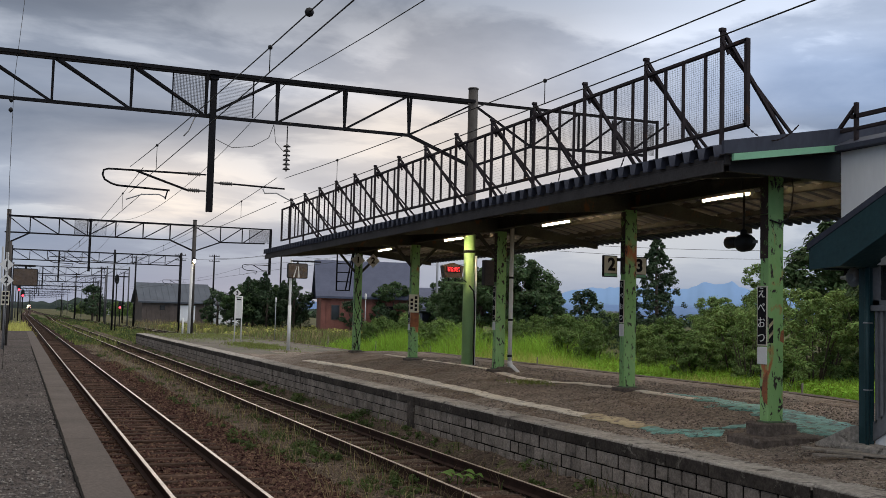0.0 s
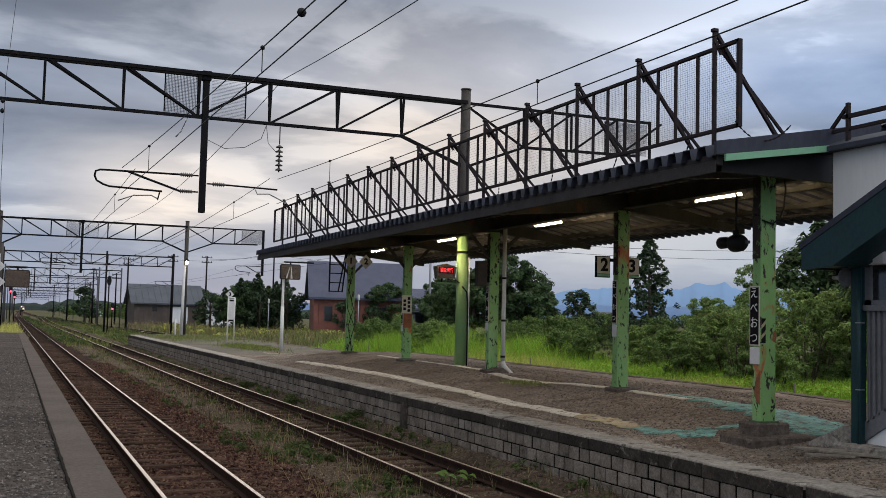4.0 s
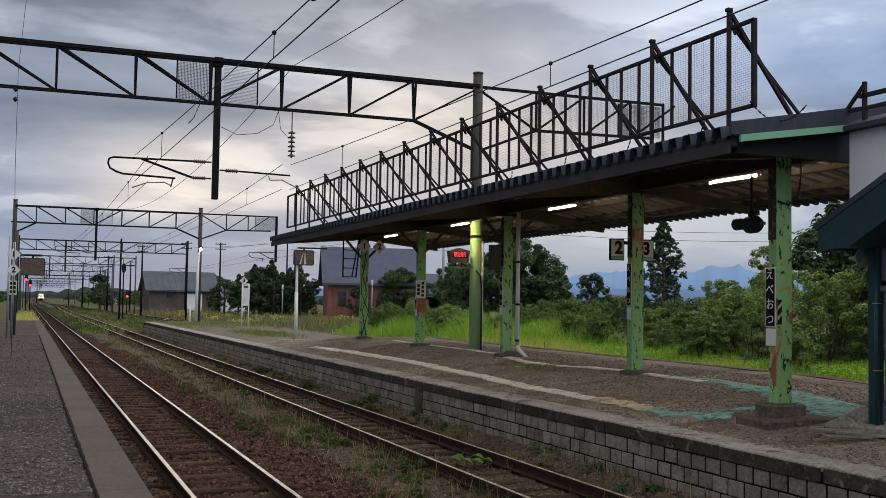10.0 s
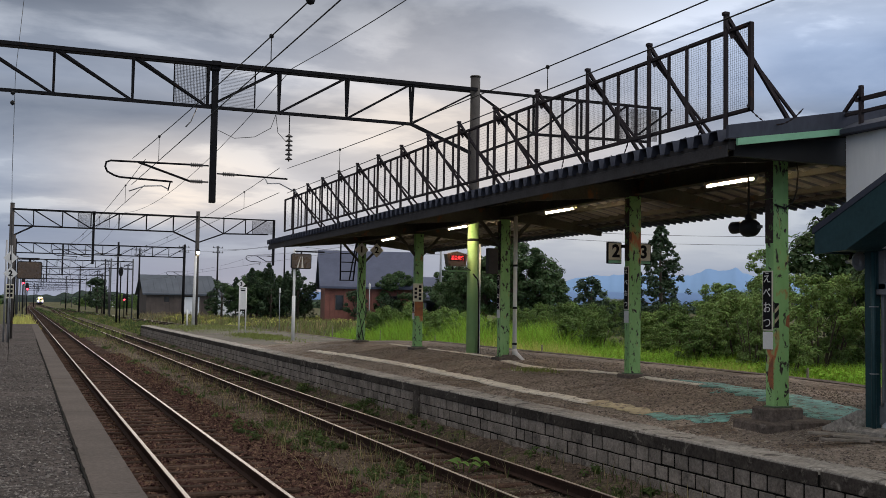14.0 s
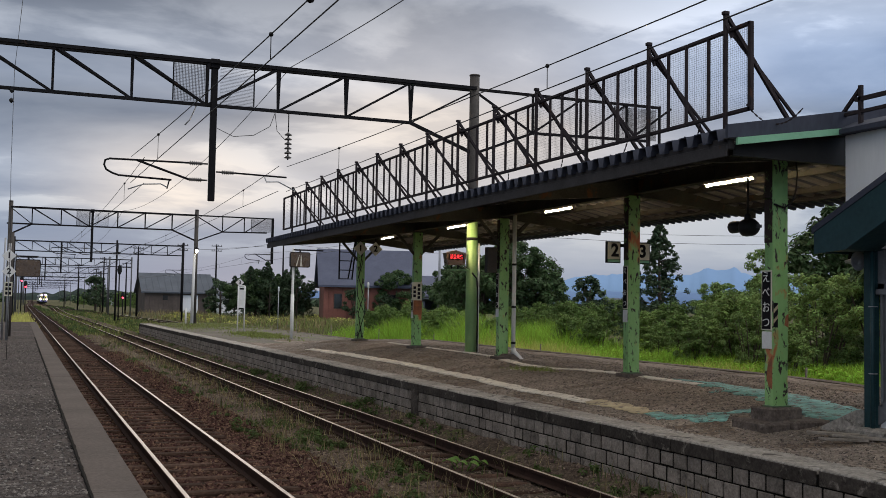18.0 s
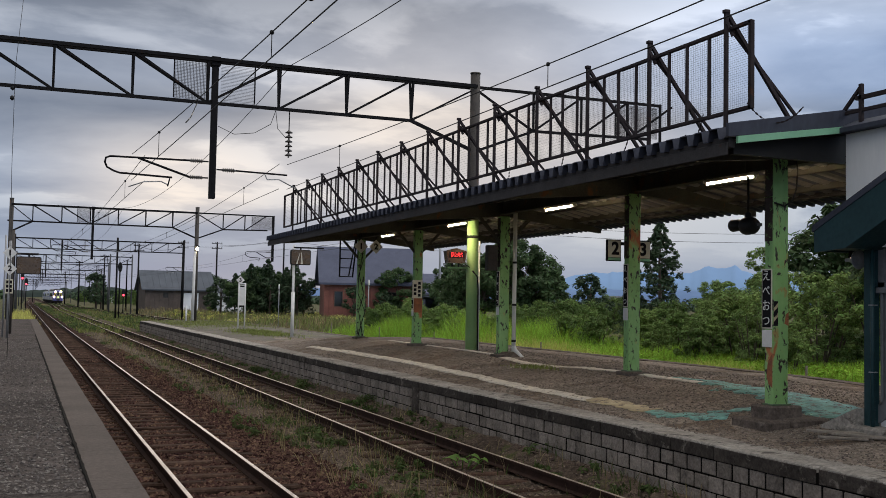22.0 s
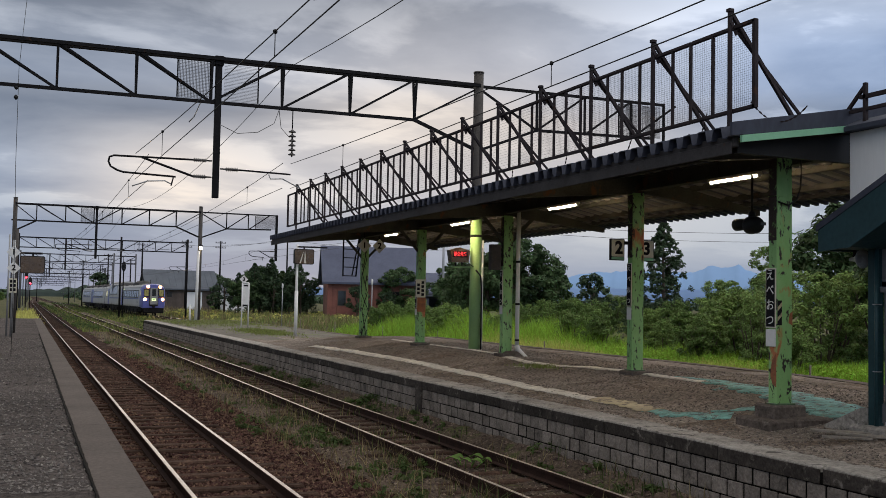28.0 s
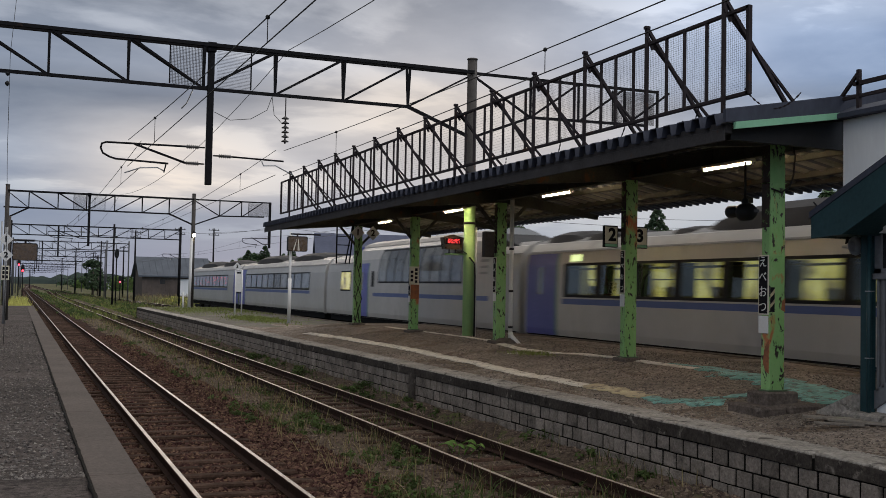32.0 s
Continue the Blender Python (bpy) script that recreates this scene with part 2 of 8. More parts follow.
OLD_ASPHALT = mat("old_grey_asphalt", (0.165, 0.148, 0.125), (0.095, 0.084, 0.070), 0.95, 0.5, 30, 0.6, spots=(0.12, 0.15, 0.05), spot_at=0.57, spot_scale=1.1, grain=0.5, grain_scale=26, spec=0.12)
CONCRETE_1 = mat("strip_concrete", (0.098, 0.081, 0.073), (0.066, 0.055, 0.050), 0.9, 1.2, 30, 0.3, spots=(0.045, 0.04, 0.036), spot_at=0.66, spot_scale=4, rand=0.06, grain=0.3, grain_scale=45, spec=0.12)
CONCRETE = mat("coping_concrete", (0.38, 0.35, 0.31), (0.21, 0.19, 0.168), 0.9, 2.2, 30, 0.5, spots=(0.09, 0.08, 0.07), spot_at=0.59, spot_scale=4, rand=0.25, grain=0.5, grain_scale=30, spec=0.15)
# darker concrete with paler blotches, for coping fronts and the pier
DARKCON = mat("dark_concrete", (0.072, 0.061, 0.053), (0.026, 0.0225, 0.020), 0.9, 2, 30, 0.5, spots=(0.15, 0.133, 0.115), spot_at=0.61, spot_scale=5, rand=0.4, grain=0.5, spec=0.1)
BASECON = mat("base_concrete", (0.1641, 0.1344, 0.1125), (0.0703, 0.0562, 0.0484), 0.9, 3, 30, 0.6, spots=(0.17, 0.145, 0.125), spot_at=0.63, grain=0.5, spec=0.1)
BLOCK = mat("wall_block", (0.29, 0.252, 0.220), (0.135, 0.116, 0.100), 0.9, 3, 40, 0.6, spots=(0.09, 0.08, 0.07), spot_at=0.63, spot_scale=3.0, rand=0.42, grain=0.45, grain_scale=40, spec=0.15)
BLOCK_FAR = mat("wall_block_far", (0.29, 0.252, 0.220), (0.135, 0.116, 0.100), 0.9, 3, 40, 0.6, spots=(0.09, 0.08, 0.07), spot_at=0.63, spot_scale=3.0, island=0.42, grain=0.45, grain_scale=40, spec=0.15)
MORTAR = mat("mortar", (0.012, 0.011, 0.010), (0.007, 0.0065, 0.006), 0.95, 3, 30, 0.4, spec=0.05)
BALLAST = mat("ballast", (0.058, 0.030, 0.023), (0.017, 0.0095, 0.0075), 0.95, 0.7, 32, 1.0, spots=(0.10, 0.075, 0.062), spot_at=0.67, spot_scale=18, bump_dist=0.05, grain=0.95, grain_scale=22, spec=0.05)
SOIL = mat("soil", (0.125, 0.094, 0.070), (0.055, 0.041, 0.031), 0.95, 0.6, 22, 0.9, spots=(0.085, 0.092, 0.035), spot_at=0.60, spot_scale=1.6, bump_dist=0.05, spec=0.08, grain=0.8, grain_scale=24)
MEADOW = mat("meadow", (0.085, 0.084, 0.036), (0.052, 0.055, 0.025), 0.95, 0.06, 3.0, 0.8, spots=(0.09, 0.08, 0.035), spot_at=0.58, spot_scale=0.05, bump_dist=0.2, spec=0.1)
STONE = mat("ballast_stone", (0.150, 0.083, 0.064), (0.034, 0.018, 0.0145), 0.95, 6, 40, 0.3, island=1.2, spec=0.08)
SLEEPER = mat("sleeper_wood", (0.088, 0.055, 0.041), (0.029, 0.0175, 0.0135), 0.95, 4, 40, 0.5, rand=0.6, grain=0.6, grain_scale=26, spec=0.05)
RAIL_SIDE = mat("rail_rust", (0.045, 0.025, 0.019), (0.022, 0.013, 0.0105), 0.85, 5, 40, 0.2, spec=0.1)
RAIL_TOP = mat("rail_head", (0.105, 0.091, 0.086), (0.06, 0.052, 0.049), 0.40, 4, 30, 0.03, metal=0.8)
RAIL_OLD = mat("rail_head_dull", (0.42, 0.36, 0.30), (0.26, 0.21, 0.165), 0.5, 4, 30, 0.05, metal=0.3)
WHITE = mat("white_paint", (0.72, 0.71, 0.69), (0.60, 0.59, 0.57), 0.6, 1.5, 25, 0.05)
OFFWHITE = mat("cream_sign", (0.62, 0.58, 0.46), (0.56, 0.52, 0.41), 0.5, 3, 25, 0.02)
WHITEWALL = mat("white_wall", (0.80, 0.81, 0.83), (0.72, 0.73, 0.75), 0.7, 1.2, 20, 0.1, streak=0.2)
LINE = mat("worn_line_and_reflection", (0.7130, 0.6555, 0.5520), (0.4830, 0.4370, 0.3680), 0.9, 3, 30, 0.3, spots=(0.20, 0.165, 0.135), spot_at=0.58, spot_scale=9)
OLDLINE = mat("yellowed_line_paint", (0.52, 0.44, 0.27), (0.34, 0.27, 0.17), 0.9, 3, 30, 0.3, spots=(0.18, 0.14, 0.10), spot_at=0.55, spot_scale=9)
BLACK = mat("black", (0.006, 0.006, 0.007), (0.010, 0.010, 0.010), 0.55, 4, 30, 0.05, spec=0.3)
INK = mat("sign_ink", (0.010, 0.009, 0.011), (0.014, 0.013, 0.015), 0.8, 4, 30, 0.0, spec=0.1)
TEALDARK = mat("dark_teal_paint", (0.015, 0.050, 0.058), (0.010, 0.034, 0.040), 0.5, 1.5, 20, 0.1, spec=0.3)
CLAD = mat("grey_cladding", (0.19, 0.195, 0.21), (0.13, 0.135, 0.145), 0.6, 1.5, 20, 0.1, spec=0.3)
TEALPAINT = mat("worn_teal_paint", (0.175, 0.365, 0.32), (0.075, 0.215, 0.19), 0.75, 2.5, 14, 0.4, spots=(0.10, 0.085, 0.07), spot_at=0.56, spot_scale=6.0, spots2=(0.02, 0.045, 0.045), spot2_at=0.60, spot2_scale=8.0, grain=0.5, grain_scale=14)
WOODPLANK = mat("weathered_plank", (0.27, 0.235, 0.195), (0.15, 0.128, 0.105), 0.9, 3, 30, 0.5, streak=1.0, grain=0.3)
TUBE = mat("lamp_tube", (0.9, 0.9, 0.85), None, 0.4, 1, 5, 0.0, emit=(1.0, 0.76, 0.46), power=225.0)
BULB = mat("lamp_bulb", (0.9, 0.9, 0.85), None, 0.4, 1, 5, 0.0, emit=(1.0, 0.82, 0.5), power=30.0)
REDLAMP = mat("red_signal_lamp", (0.6, 0.02, 0.03), None, 0.4, 1, 5, 0.0, emit=(1.0, 0.03, 0.05), power=9.0)
LEDRED = mat("led_red", (0.4, 0.02, 0.02), None, 0.5, 1, 5, 0.0, emit=(1.0, 0.04, 0.05), power=2.2)
GLASS_DARK = mat("dark_glass", (0.02, 0.022, 0.025), (0.03, 0.032, 0.035), 0.08, 1, 5, 0.0, spec=0.8)
# the monitor's warm brown reflection is put into this base colour
BROWNGLASS = mat("brown_panel", (0.11, 0.065, 0.03), (0.06, 0.036, 0.018), 0.25, 4, 5, 0.0, spec=0.7)
PORCELAIN = mat("porcelain", (0.10, 0.09, 0.085), (0.06, 0.054, 0.05), 0.35, 2, 20, 0.0)


# mesh building ----------------------------------------------------------------
class Shape:
    """Collects vertices and faces of one mesh."""

    def __init__(self):
        self.v, self.f, self.smooth = [], [], []

    def add(self, verts, faces, smooth=False):
        o = len(self.v)
        self.v += [tuple(p) for p in verts]
        self.f += [tuple(i + o for i in q) for q in faces]
        self.smooth += [smooth] * len(faces)
        return self

    def box(self, x0, x1, y0, y1, z0, z1, bev=0.0, m=None):
        if bev <= 0:
            vs = [(x, y, z) for z in (z0, z1) for y in (y0, y1) for x in (x0, x1)]
            fs = [(0, 2, 3, 1), (4, 5, 7, 6), (0, 1, 5, 4), (2, 6, 7, 3), (0, 4, 6, 2), (1, 3, 7, 5)]
        else:
            vs, fs = [], []
            b = min(bev, (x1 - x0) / 2.01, (y1 - y0) / 2.01, (z1 - z0) / 2.01)
            idx = {}
            for sx in (0, 1):
                for sy in (0, 1):
                    for sz in (0, 1):
                        X, Y, Z = (x0, x1)[sx], (y0, y1)[sy], (z0, z1)[sz]
                        bx, by, bz = (b, -b)[sx], (b, -b)[sy], (b, -b)[sz]
                        for a, p in enumerate(((X, Y + by, Z + bz), (X + bx, Y, Z + bz), (X + bx, Y + by, Z))):
                            idx[sx, sy, sz, a] = len(vs)
                            vs.append(p)
            for s in (0, 1):
                fs.append([idx[s, j, k, 0] for j, k in ((0, 0), (1, 0), (1, 1), (0, 1))][::1 if s else -1])
                fs.append([idx[j, s, k, 1] for j, k in ((0, 0), (1, 0), (1, 1), (0, 1))][::-1 if s else 1])
                fs.append([idx[j, k, s, 2] for j, k in ((0, 0), (1, 0), (1, 1), (0, 1))][::1 if s else -1])
            for i in (0, 1):
                for j in (0, 1):
                    fs.append((idx[i, j, 0, 0], idx[i, j, 1, 0], idx[i, j, 1, 1], idx[i, j, 0, 1]))
                    fs.append((idx[i, 0, j, 0], idx[i, 1, j, 0], idx[i, 1, j, 2], idx[i, 0, j, 2]))
                    fs.append((idx[0, i, j, 1], idx[1, i, j, 1], idx[1, i, j, 2], idx[0, i, j, 2]))
            for i in (0, 1):
                for j in (0, 1):
                    for k in (0, 1):
                        fs.append((idx[i, j, k, 0], idx[i, j, k, 1], idx[i, j, k, 2]))
        if m is not None:
            vs = [m @ Vector(p) for p in vs]
        return self.add(vs, fs)

    def bar(self, p, q, w, h, up=(0, 0, 1)):
        """A straight rectangular bar from p to q."""
        p, q, up = Vector(p), Vector(q), Vector(up)
        d = (q - p).normalized()
        s = d.cross(up)
        s = s.normalized() if s.length > 1e-4 else d.cross(Vector((1, 0, 0))).normalized()
        t = s.cross(d)
        vs = [c + s * (w / 2) * a + t * (h / 2) * b for c in (p, q) for a, b in ((-1, -1), (1, -1), (1, 1), (-1, 1))]
        return self.add(vs, [(0, 1, 2, 3), (7, 6, 5, 4), (0, 4, 5, 1), (1, 5, 6, 2), (2, 6, 7, 3), (3, 7, 4, 0)])

    def angle(self, p, q, w, t=0.008, up=(0, 0, 1)):
        """An L-section steel angle from p to q."""
        p, q, up = Vector(p), Vector(q), Vector(up)
        d = (q - p).normalized()
        s = d.cross(up).normalized()
        n = s.cross(d)
        prof = ((0, 0), (w, 0), (w, t), (t, t), (t, w), (0, w))
        vs = [c + s * (a - w / 2) + n * (b - w / 2) for c in (p, q) for a, b in prof]
        k = 6
        return self.add(vs, [tuple(range(k)), tuple(range(2 * k - 1, k - 1, -1))] + [(i, i + k, (i + 1) % k + k, (i + 1) % k) for i in range(k)])

    def tube(self, pts, r, n=8, r2=None, caps=True):
        """A round tube along points, tapering from r to r2."""
        pts = [Vector(p) for p in pts]
        r2 = r if r2 is None else r2
        vs, fs = [], []
        side = None
        for i, p in enumerate(pts):
            d = (pts[min(i + 1, len(pts) - 1)] - pts[max(i - 1, 0)]).normalized()
            if side is None:
                side = d.cross(Vector((0, 0, 1)))
                side = side.normalized() if side.length > 1e-3 else Vector((1, 0, 0))
            side = (side - d * side.dot(d)).normalized()
            oth = d.cross(side)
            rr = r + (r2 - r) * i / max(1, len(pts) - 1)
            vs += [p + side * (rr * math.cos(2 * math.pi * k / n)) + oth * (rr * math.sin(2 * math.pi * k / n)) for k in range(n)]
        for i in range(len(pts) - 1):
            fs += [(i * n + k, i * n + (k + 1) % n, (i + 1) * n + (k + 1) % n, (i + 1) * n + k) for k in range(n)]
        self.add(vs, fs, True)
        if caps:
            o = len(self.v) - len(vs)
            self.f += [tuple(o + k for k in range(n))[::-1], tuple(o + (len(pts) - 1) * n + k for k in range(n))]
            self.smooth += [False, False]
        return self

    def lathe(self, c, prof, n=12, axis="z"):
        """Turned solid round an axis through c: prof is (radius, along)."""
        vs, fs = [], []
        for r, h in prof:
            for k in range(n):
                a = 2 * math.pi * k / n
                u, v = r * math.cos(a), r * math.sin(a)
                off = {"z": (u, v, h), "x": (h, u, v), "y": (u, h, v)}[axis]
                vs.append((c[0] + off[0], c[1] + off[1], c[2] + off[2]))
        m = len(prof)
        for i in range(m - 1):
            fs += [(i * n + k, i * n + (k + 1) % n, (i + 1) * n + (k + 1) % n, (i + 1) * n + k) for k in range(n)]
        self.add(vs, fs, True)
        self.add([vs[k] for k in range(n)], [tuple(range(n))[::-1]])
        return self.add([vs[(m - 1) * n + k] for k in range(n)], [tuple(range(n))])

    def prism(self, poly, axis, a, b):
        """A polygon drawn across an axis and pushed from a to b along it. axis x: (y, z); y: (x, z); z: (x, y)."""
        def at(p, h):
            return {"x": (h, p[0], p[1]), "y": (p[0], h, p[1]), "z": (p[0], p[1], h)}[axis]
        k = len(poly)
        return self.add([at(p, a) for p in poly] + [at(p, b) for p in poly],
                        [tuple(range(k)), tuple(range(2 * k - 1, k - 1, -1))] + [(i, i + k, (i + 1) % k + k, (i + 1) % k) for i in range(k)])

    def mesh(self, name, *mats):
        me = bpy.data.meshes.new(name)
        me.from_pydata(self.v, [], self.f)
        for m in mats:
            me.materials.append(m)
        me.polygons.foreach_set("use_smooth", self.smooth)
        bm = bmesh.new()
        bm.from_mesh(me)
        bmesh.ops.recalc_face_normals(bm, faces=bm.faces)
        bm.to_mesh(me)
        bm.free()
        return me


def raw_mesh(name, verts, faces, material, smooth=False):
    me = bpy.data.meshes.new(name)
    me.from_pydata(verts, [], faces)
    me.materials.append(material)
    if smooth:
        me.polygons.foreach_set("use_smooth", [True] * len(me.polygons))
    return me


def part(name, sh, material, parent, label="", m=None):
    """One mesh object under a thing or a part; its shape is drawn in the thing's space."""
    data = sh.mesh(name, material) if isinstance(sh, Shape) else sh
    ob = new(name, data)
    ob.parent = parent
    if m is not None:
        ob.matrix_basis = m
    if label:
        tagged(ob, label)
    return ob


def thing(name, m, label, category, group="", kind=""):
    ob = new(name)
    ob.empty_display_size = 0.2
    ob.matrix_basis = m
    return tagged(ob, label, category, group, kind)


def solid(name, sh, material, label, category="", group="", kind="", m=None):
    """A top-level thing or piece of the setting that is one mesh."""
    data = sh.mesh(name, material) if isinstance(sh, Shape) else sh
    ob = new(name, data)
    if m is not None:
        ob.matrix_basis = m
    return tagged(ob, label, category, group, kind)


def letters(name, text, size, m, material, parent, squeeze=1.0, bold=0.0):
    """Flat raised lettering as a mesh of its own."""
    cu = bpy.data.curves.new(name, "FONT")
    cu.body, cu.size, cu.extrude, cu.align_x, cu.align_y = text, size, 0.002, "CENTER", "CENTER"
    cu.offset = bold
    tmp = new(name, cu)
    me = bpy.data.meshes.new_from_object(tmp.evaluated_get(bpy.context.evaluated_depsgraph_get()))
    bpy.data.objects.remove(tmp)
    me.materials.clear()
    me.materials.append(material)
    ob = new(name, me)
    ob.parent = parent
    ob.matrix_basis = m @ Matrix.Diagonal((squeeze, 1, 1, 1))
    return ob


# ground, tracks, platforms ---------------------------------------------------
T1, T2, T3 = 2.41, 6.05, 15.2
GAUGE = 0.5665


def smoothstep(a, b, t):
    t = min(1.0, max(0.0, (t - a) / (b - a)))
    return t * t * (3 - 2 * t)


def ground_z(x, y):
    return -0.26 + 0.62 * smoothstep(16.9, 20.0, x) * smoothstep(-60, 0, y) * (1 - 0.45 * smoothstep(55, 130, y))


def grid_mesh(name, xs, ys, zf, material, smooth=True):
    vs = [(x, y, zf(x, y)) for y in ys for x in xs]
    n = len(xs)
    fs = [(j * n + i, j * n + i + 1, (j + 1) * n + i + 1, (j + 1) * n + i) for j in range(len(ys) - 1) for i in range(n - 1)]
    return raw_mesh(name, vs, fs, material, smooth)


def spread(*spans):
    out = []
    for a, b, n in spans:
        out += [a + (b - a) * i / n for i in range(n)]
    return out + [spans[-1][1]]


gx = spread((-4000, -60, 8), (-60, -6, 8), (-6, 16, 8), (16, 22, 12), (22, 120, 20), (120, 4600, 12))
gy = spread((-900, -60, 6), (-60, 0, 6), (0, 140, 35), (140, 600, 20), (600, 4700, 12))
solid("ground", grid_mesh("ground", gx, gy, lambda x, y: ground_z(x, y) + (0.12 * noise.noise((x * 0.05, y * 0.05, 0)) if x > 20 else 0), MEADOW),
      None, "flat weedy meadow ground beside the railway", "ground", kind="structure")


def main_x(y):
    """The through line far out, and its sweep across to the third track."""
    pts = ((-200, 15.2), (75, 15.2), (100, 14.95), (128, 14.2), (175, 12.75), (220, 11.5), (280, 10.15), (340, 9.0), (400, 8.35), (480, 8.2), (560, 8.4), (700, 9.0), (920, 9.3), (1100, 9.6), (4000, 20.0))
    for (a, xa), (b, xb) in zip(pts, pts[1:]):
        if y <= b:
            i = pts.index((a, xa))
            pa, pd = pts[max(0, i - 1)], pts[min(len(pts) - 1, i + 2)]
            t = (y - a) / (b - a)
            ma = (xb - pa[1]) / (b - pa[0]) * (b - a)
            mb = (pd[1] - xa) / (pd[0] - a) * (b - a)
            return (2 * t**3 - 3 * t**2 + 1) * xa + (t**3 - 2 * t**2 + t) * ma + (-2 * t**3 + 3 * t**2) * xb + (t**3 - t**2) * mb
    return pts[-1][1]


def track_1(y):
    return T1 + (main_x(y) - 3.2 - T1) * smoothstep(300, 620, y)


def track_2(y):
    return T2 + (main_x(y) - T2) * smoothstep(150, 430, y)


def bed_z(x, y):
    z = -0.20 + 0.035 * noise.noise((x * 1.7, y * 1.7, 3)) + 0.025 * noise.noise((x * 6, y * 6, 7))
    z += (0.006 + 0.030 * noise.noise((x * 3.1, y * 2.3, 11))) * math.exp(-((x - T1) / 1.15) ** 4) + 0.05 * math.exp(-((x - 4.4) / 0.5) ** 2)
    return z + 0.20 * smoothstep(6.75, 7.35, x)


bx = spread((0.95, 7.46, 46))
by = spread((-40, 4, 30), (4, 30, 150), (30, 75, 120), (75, 150, 60))
bed = solid("ballast_bed", grid_mesh("ballast_bed", bx, by, bed_z, BALLAST), None, "rust-stained stone ballast with soil between the tracks", "ballast", kind="structure")
bed.data.materials.append(SOIL)
for pl in bed.data.polygons:
    if pl.center.x + 0.35 * noise.noise((pl.center.x * 2.0, pl.center.y * 0.9, 5)) > 3.95:
        pl.material_index = 1
bx = [-1.75, -1.3, -0.6, 0, 0.6, 1.3, 1.75]
by = spread((-40, 80, 60), (80, 420, 120), (420, 1200, 60))
solid("ballast_bed", raw_mesh("ballast_bed_far", [(main_x(y) + d, y, -0.17 if abs(d) < 1.5 else -0.3) for y in by for d in bx],
      [(j * 7 + i, j * 7 + i + 1, j * 7 + i + 8, j * 7 + i + 7) for j in range(len(by) - 1) for i in range(6)], BALLAST, True), None, "ballast of the third track", "ballast", kind="structure")
by2 = spread((150, 600, 60), (600, 1100, 20))
solid("ballast_bed", raw_mesh("ballast_bed_left", [(track_1(y) + d, y, -0.18 if abs(d) < 1.5 else -0.3) for y in by2 for d in bx],
      [(j * 7 + i, j * 7 + i + 1, j * 7 + i + 8, j * 7 + i + 7) for j in range(len(by2) - 1) for i in range(6)], BALLAST, True), None, "ballast of the first track far out", "ballast", kind="structure")

RAIL = ((-0.064, -0.153), (0.064, -0.153), (0.064, -0.142), (0.010, -0.122), (0.008, -0.045), (0.032, -0.036), (0.032, -0.006),
        (0.026, -0.001), (0.012, 0.0), (-0.012, 0.0), (-0.026, -0.001), (-0.032, -0.006), (-0.032, -0.036), (-0.008, -0.045), (-0.010, -0.122), (-0.064, -0.142))


def rail(fx, side, y0, y1, step, head, parent):
    """One rail, a swept section along the track's line; the running face is polished."""
    ys = [y0 + (y1 - y0) * i / max(1, round((y1 - y0) / step)) for i in range(max(1, round((y1 - y0) / step)) + 1)]
    k = len(RAIL)
    vs = [(fx(y) + side * GAUGE + a, y, b) for y in ys for a, b in RAIL]
    fs, ids = [], []
    for j in range(len(ys) - 1):
        for i in range(k):
            fs.append((j * k + i, j * k + (i + 1) % k, (j + 1) * k + (i + 1) % k, (j + 1) * k + i))
            ids.append(1 if i in (7, 8, 9) else 0)
    fs += [tuple(range(k))[::-1], tuple((len(ys) - 1) * k + i for i in range(k))]
    ids += [0, 0]
    me = raw_mesh("rail", vs, fs, RAIL_SIDE)
    me.materials.append(head)
    me.polygons.foreach_set("material_index", ids)
    return part("rail", me, None, parent)


def sleeper_mesh(seed):
    r = random.Random(seed)
    sh = Shape().box(-1.05, 1.05, -0.1, 0.1, -0.29, -0.150 + r.uniform(-0.006, 0.004), 0.022)
    for s in (-1, 1):
        for a in (-1, 1):
            c = s * GAUGE + a * 0.082
            sh.box(c - 0.018, c + 0.018, -0.02, 0.02, -0.16, -0.128, 0.004)
    return sh.mesh("sleeper", SLEEPER)


SLEEPERS = [sleeper_mesh(i) for i in range(4)]


def railway(label, fx, y0, y1, near, spacing, head, sink=0.0, seed=1):
    r = random.Random(seed)
    t = thing("railway_track", pose(0, 0, 0), label, "railway track", kind="structure")
    for side in (-1, 1):
        rail(fx, side, y0, min(y1, 160), 20, head, t)
        if y1 > 160:
            rail(fx, side, 160, y1, 12, head, t)
    y = y0
    far = Shape()
    while y < min(y1, 330):
        if near[0] <= y <= near[1]:
            part("sleeper", r.choice(SLEEPERS), None, t, m=pose(fx(y) + r.uniform(-0.03, 0.03), y, -sink + r.uniform(-0.008, 0.008), 0, 0, r.uniform(-1.2, 1.2)))
        else:
            far.box(fx(y) - 1.05, fx(y) + 1.05, y - 0.1, y + 0.1, -0.29, -0.158 - sink)
        y += spacing * r.uniform(0.96, 1.04)
    fo = part("sleepers_far", far, SLEEPER, t)
    fo["kind"] = "stuff"
    return t


railway("first track with polished rails on dark timber sleepers", track_1, -40, 1080, (9, 80), 0.60, RAIL_TOP)
railway("second track with dull rails sunk in weeds", track_2, -40, 430, (9, 60), 0.66, RAIL_OLD, 0.025, 2)
railway("third track behind the island platform", main_x, -40, 1200, (8, 20), 0.64, RAIL_TOP, 0, 3)

P1Z, P2Z = 0.83, 0.65


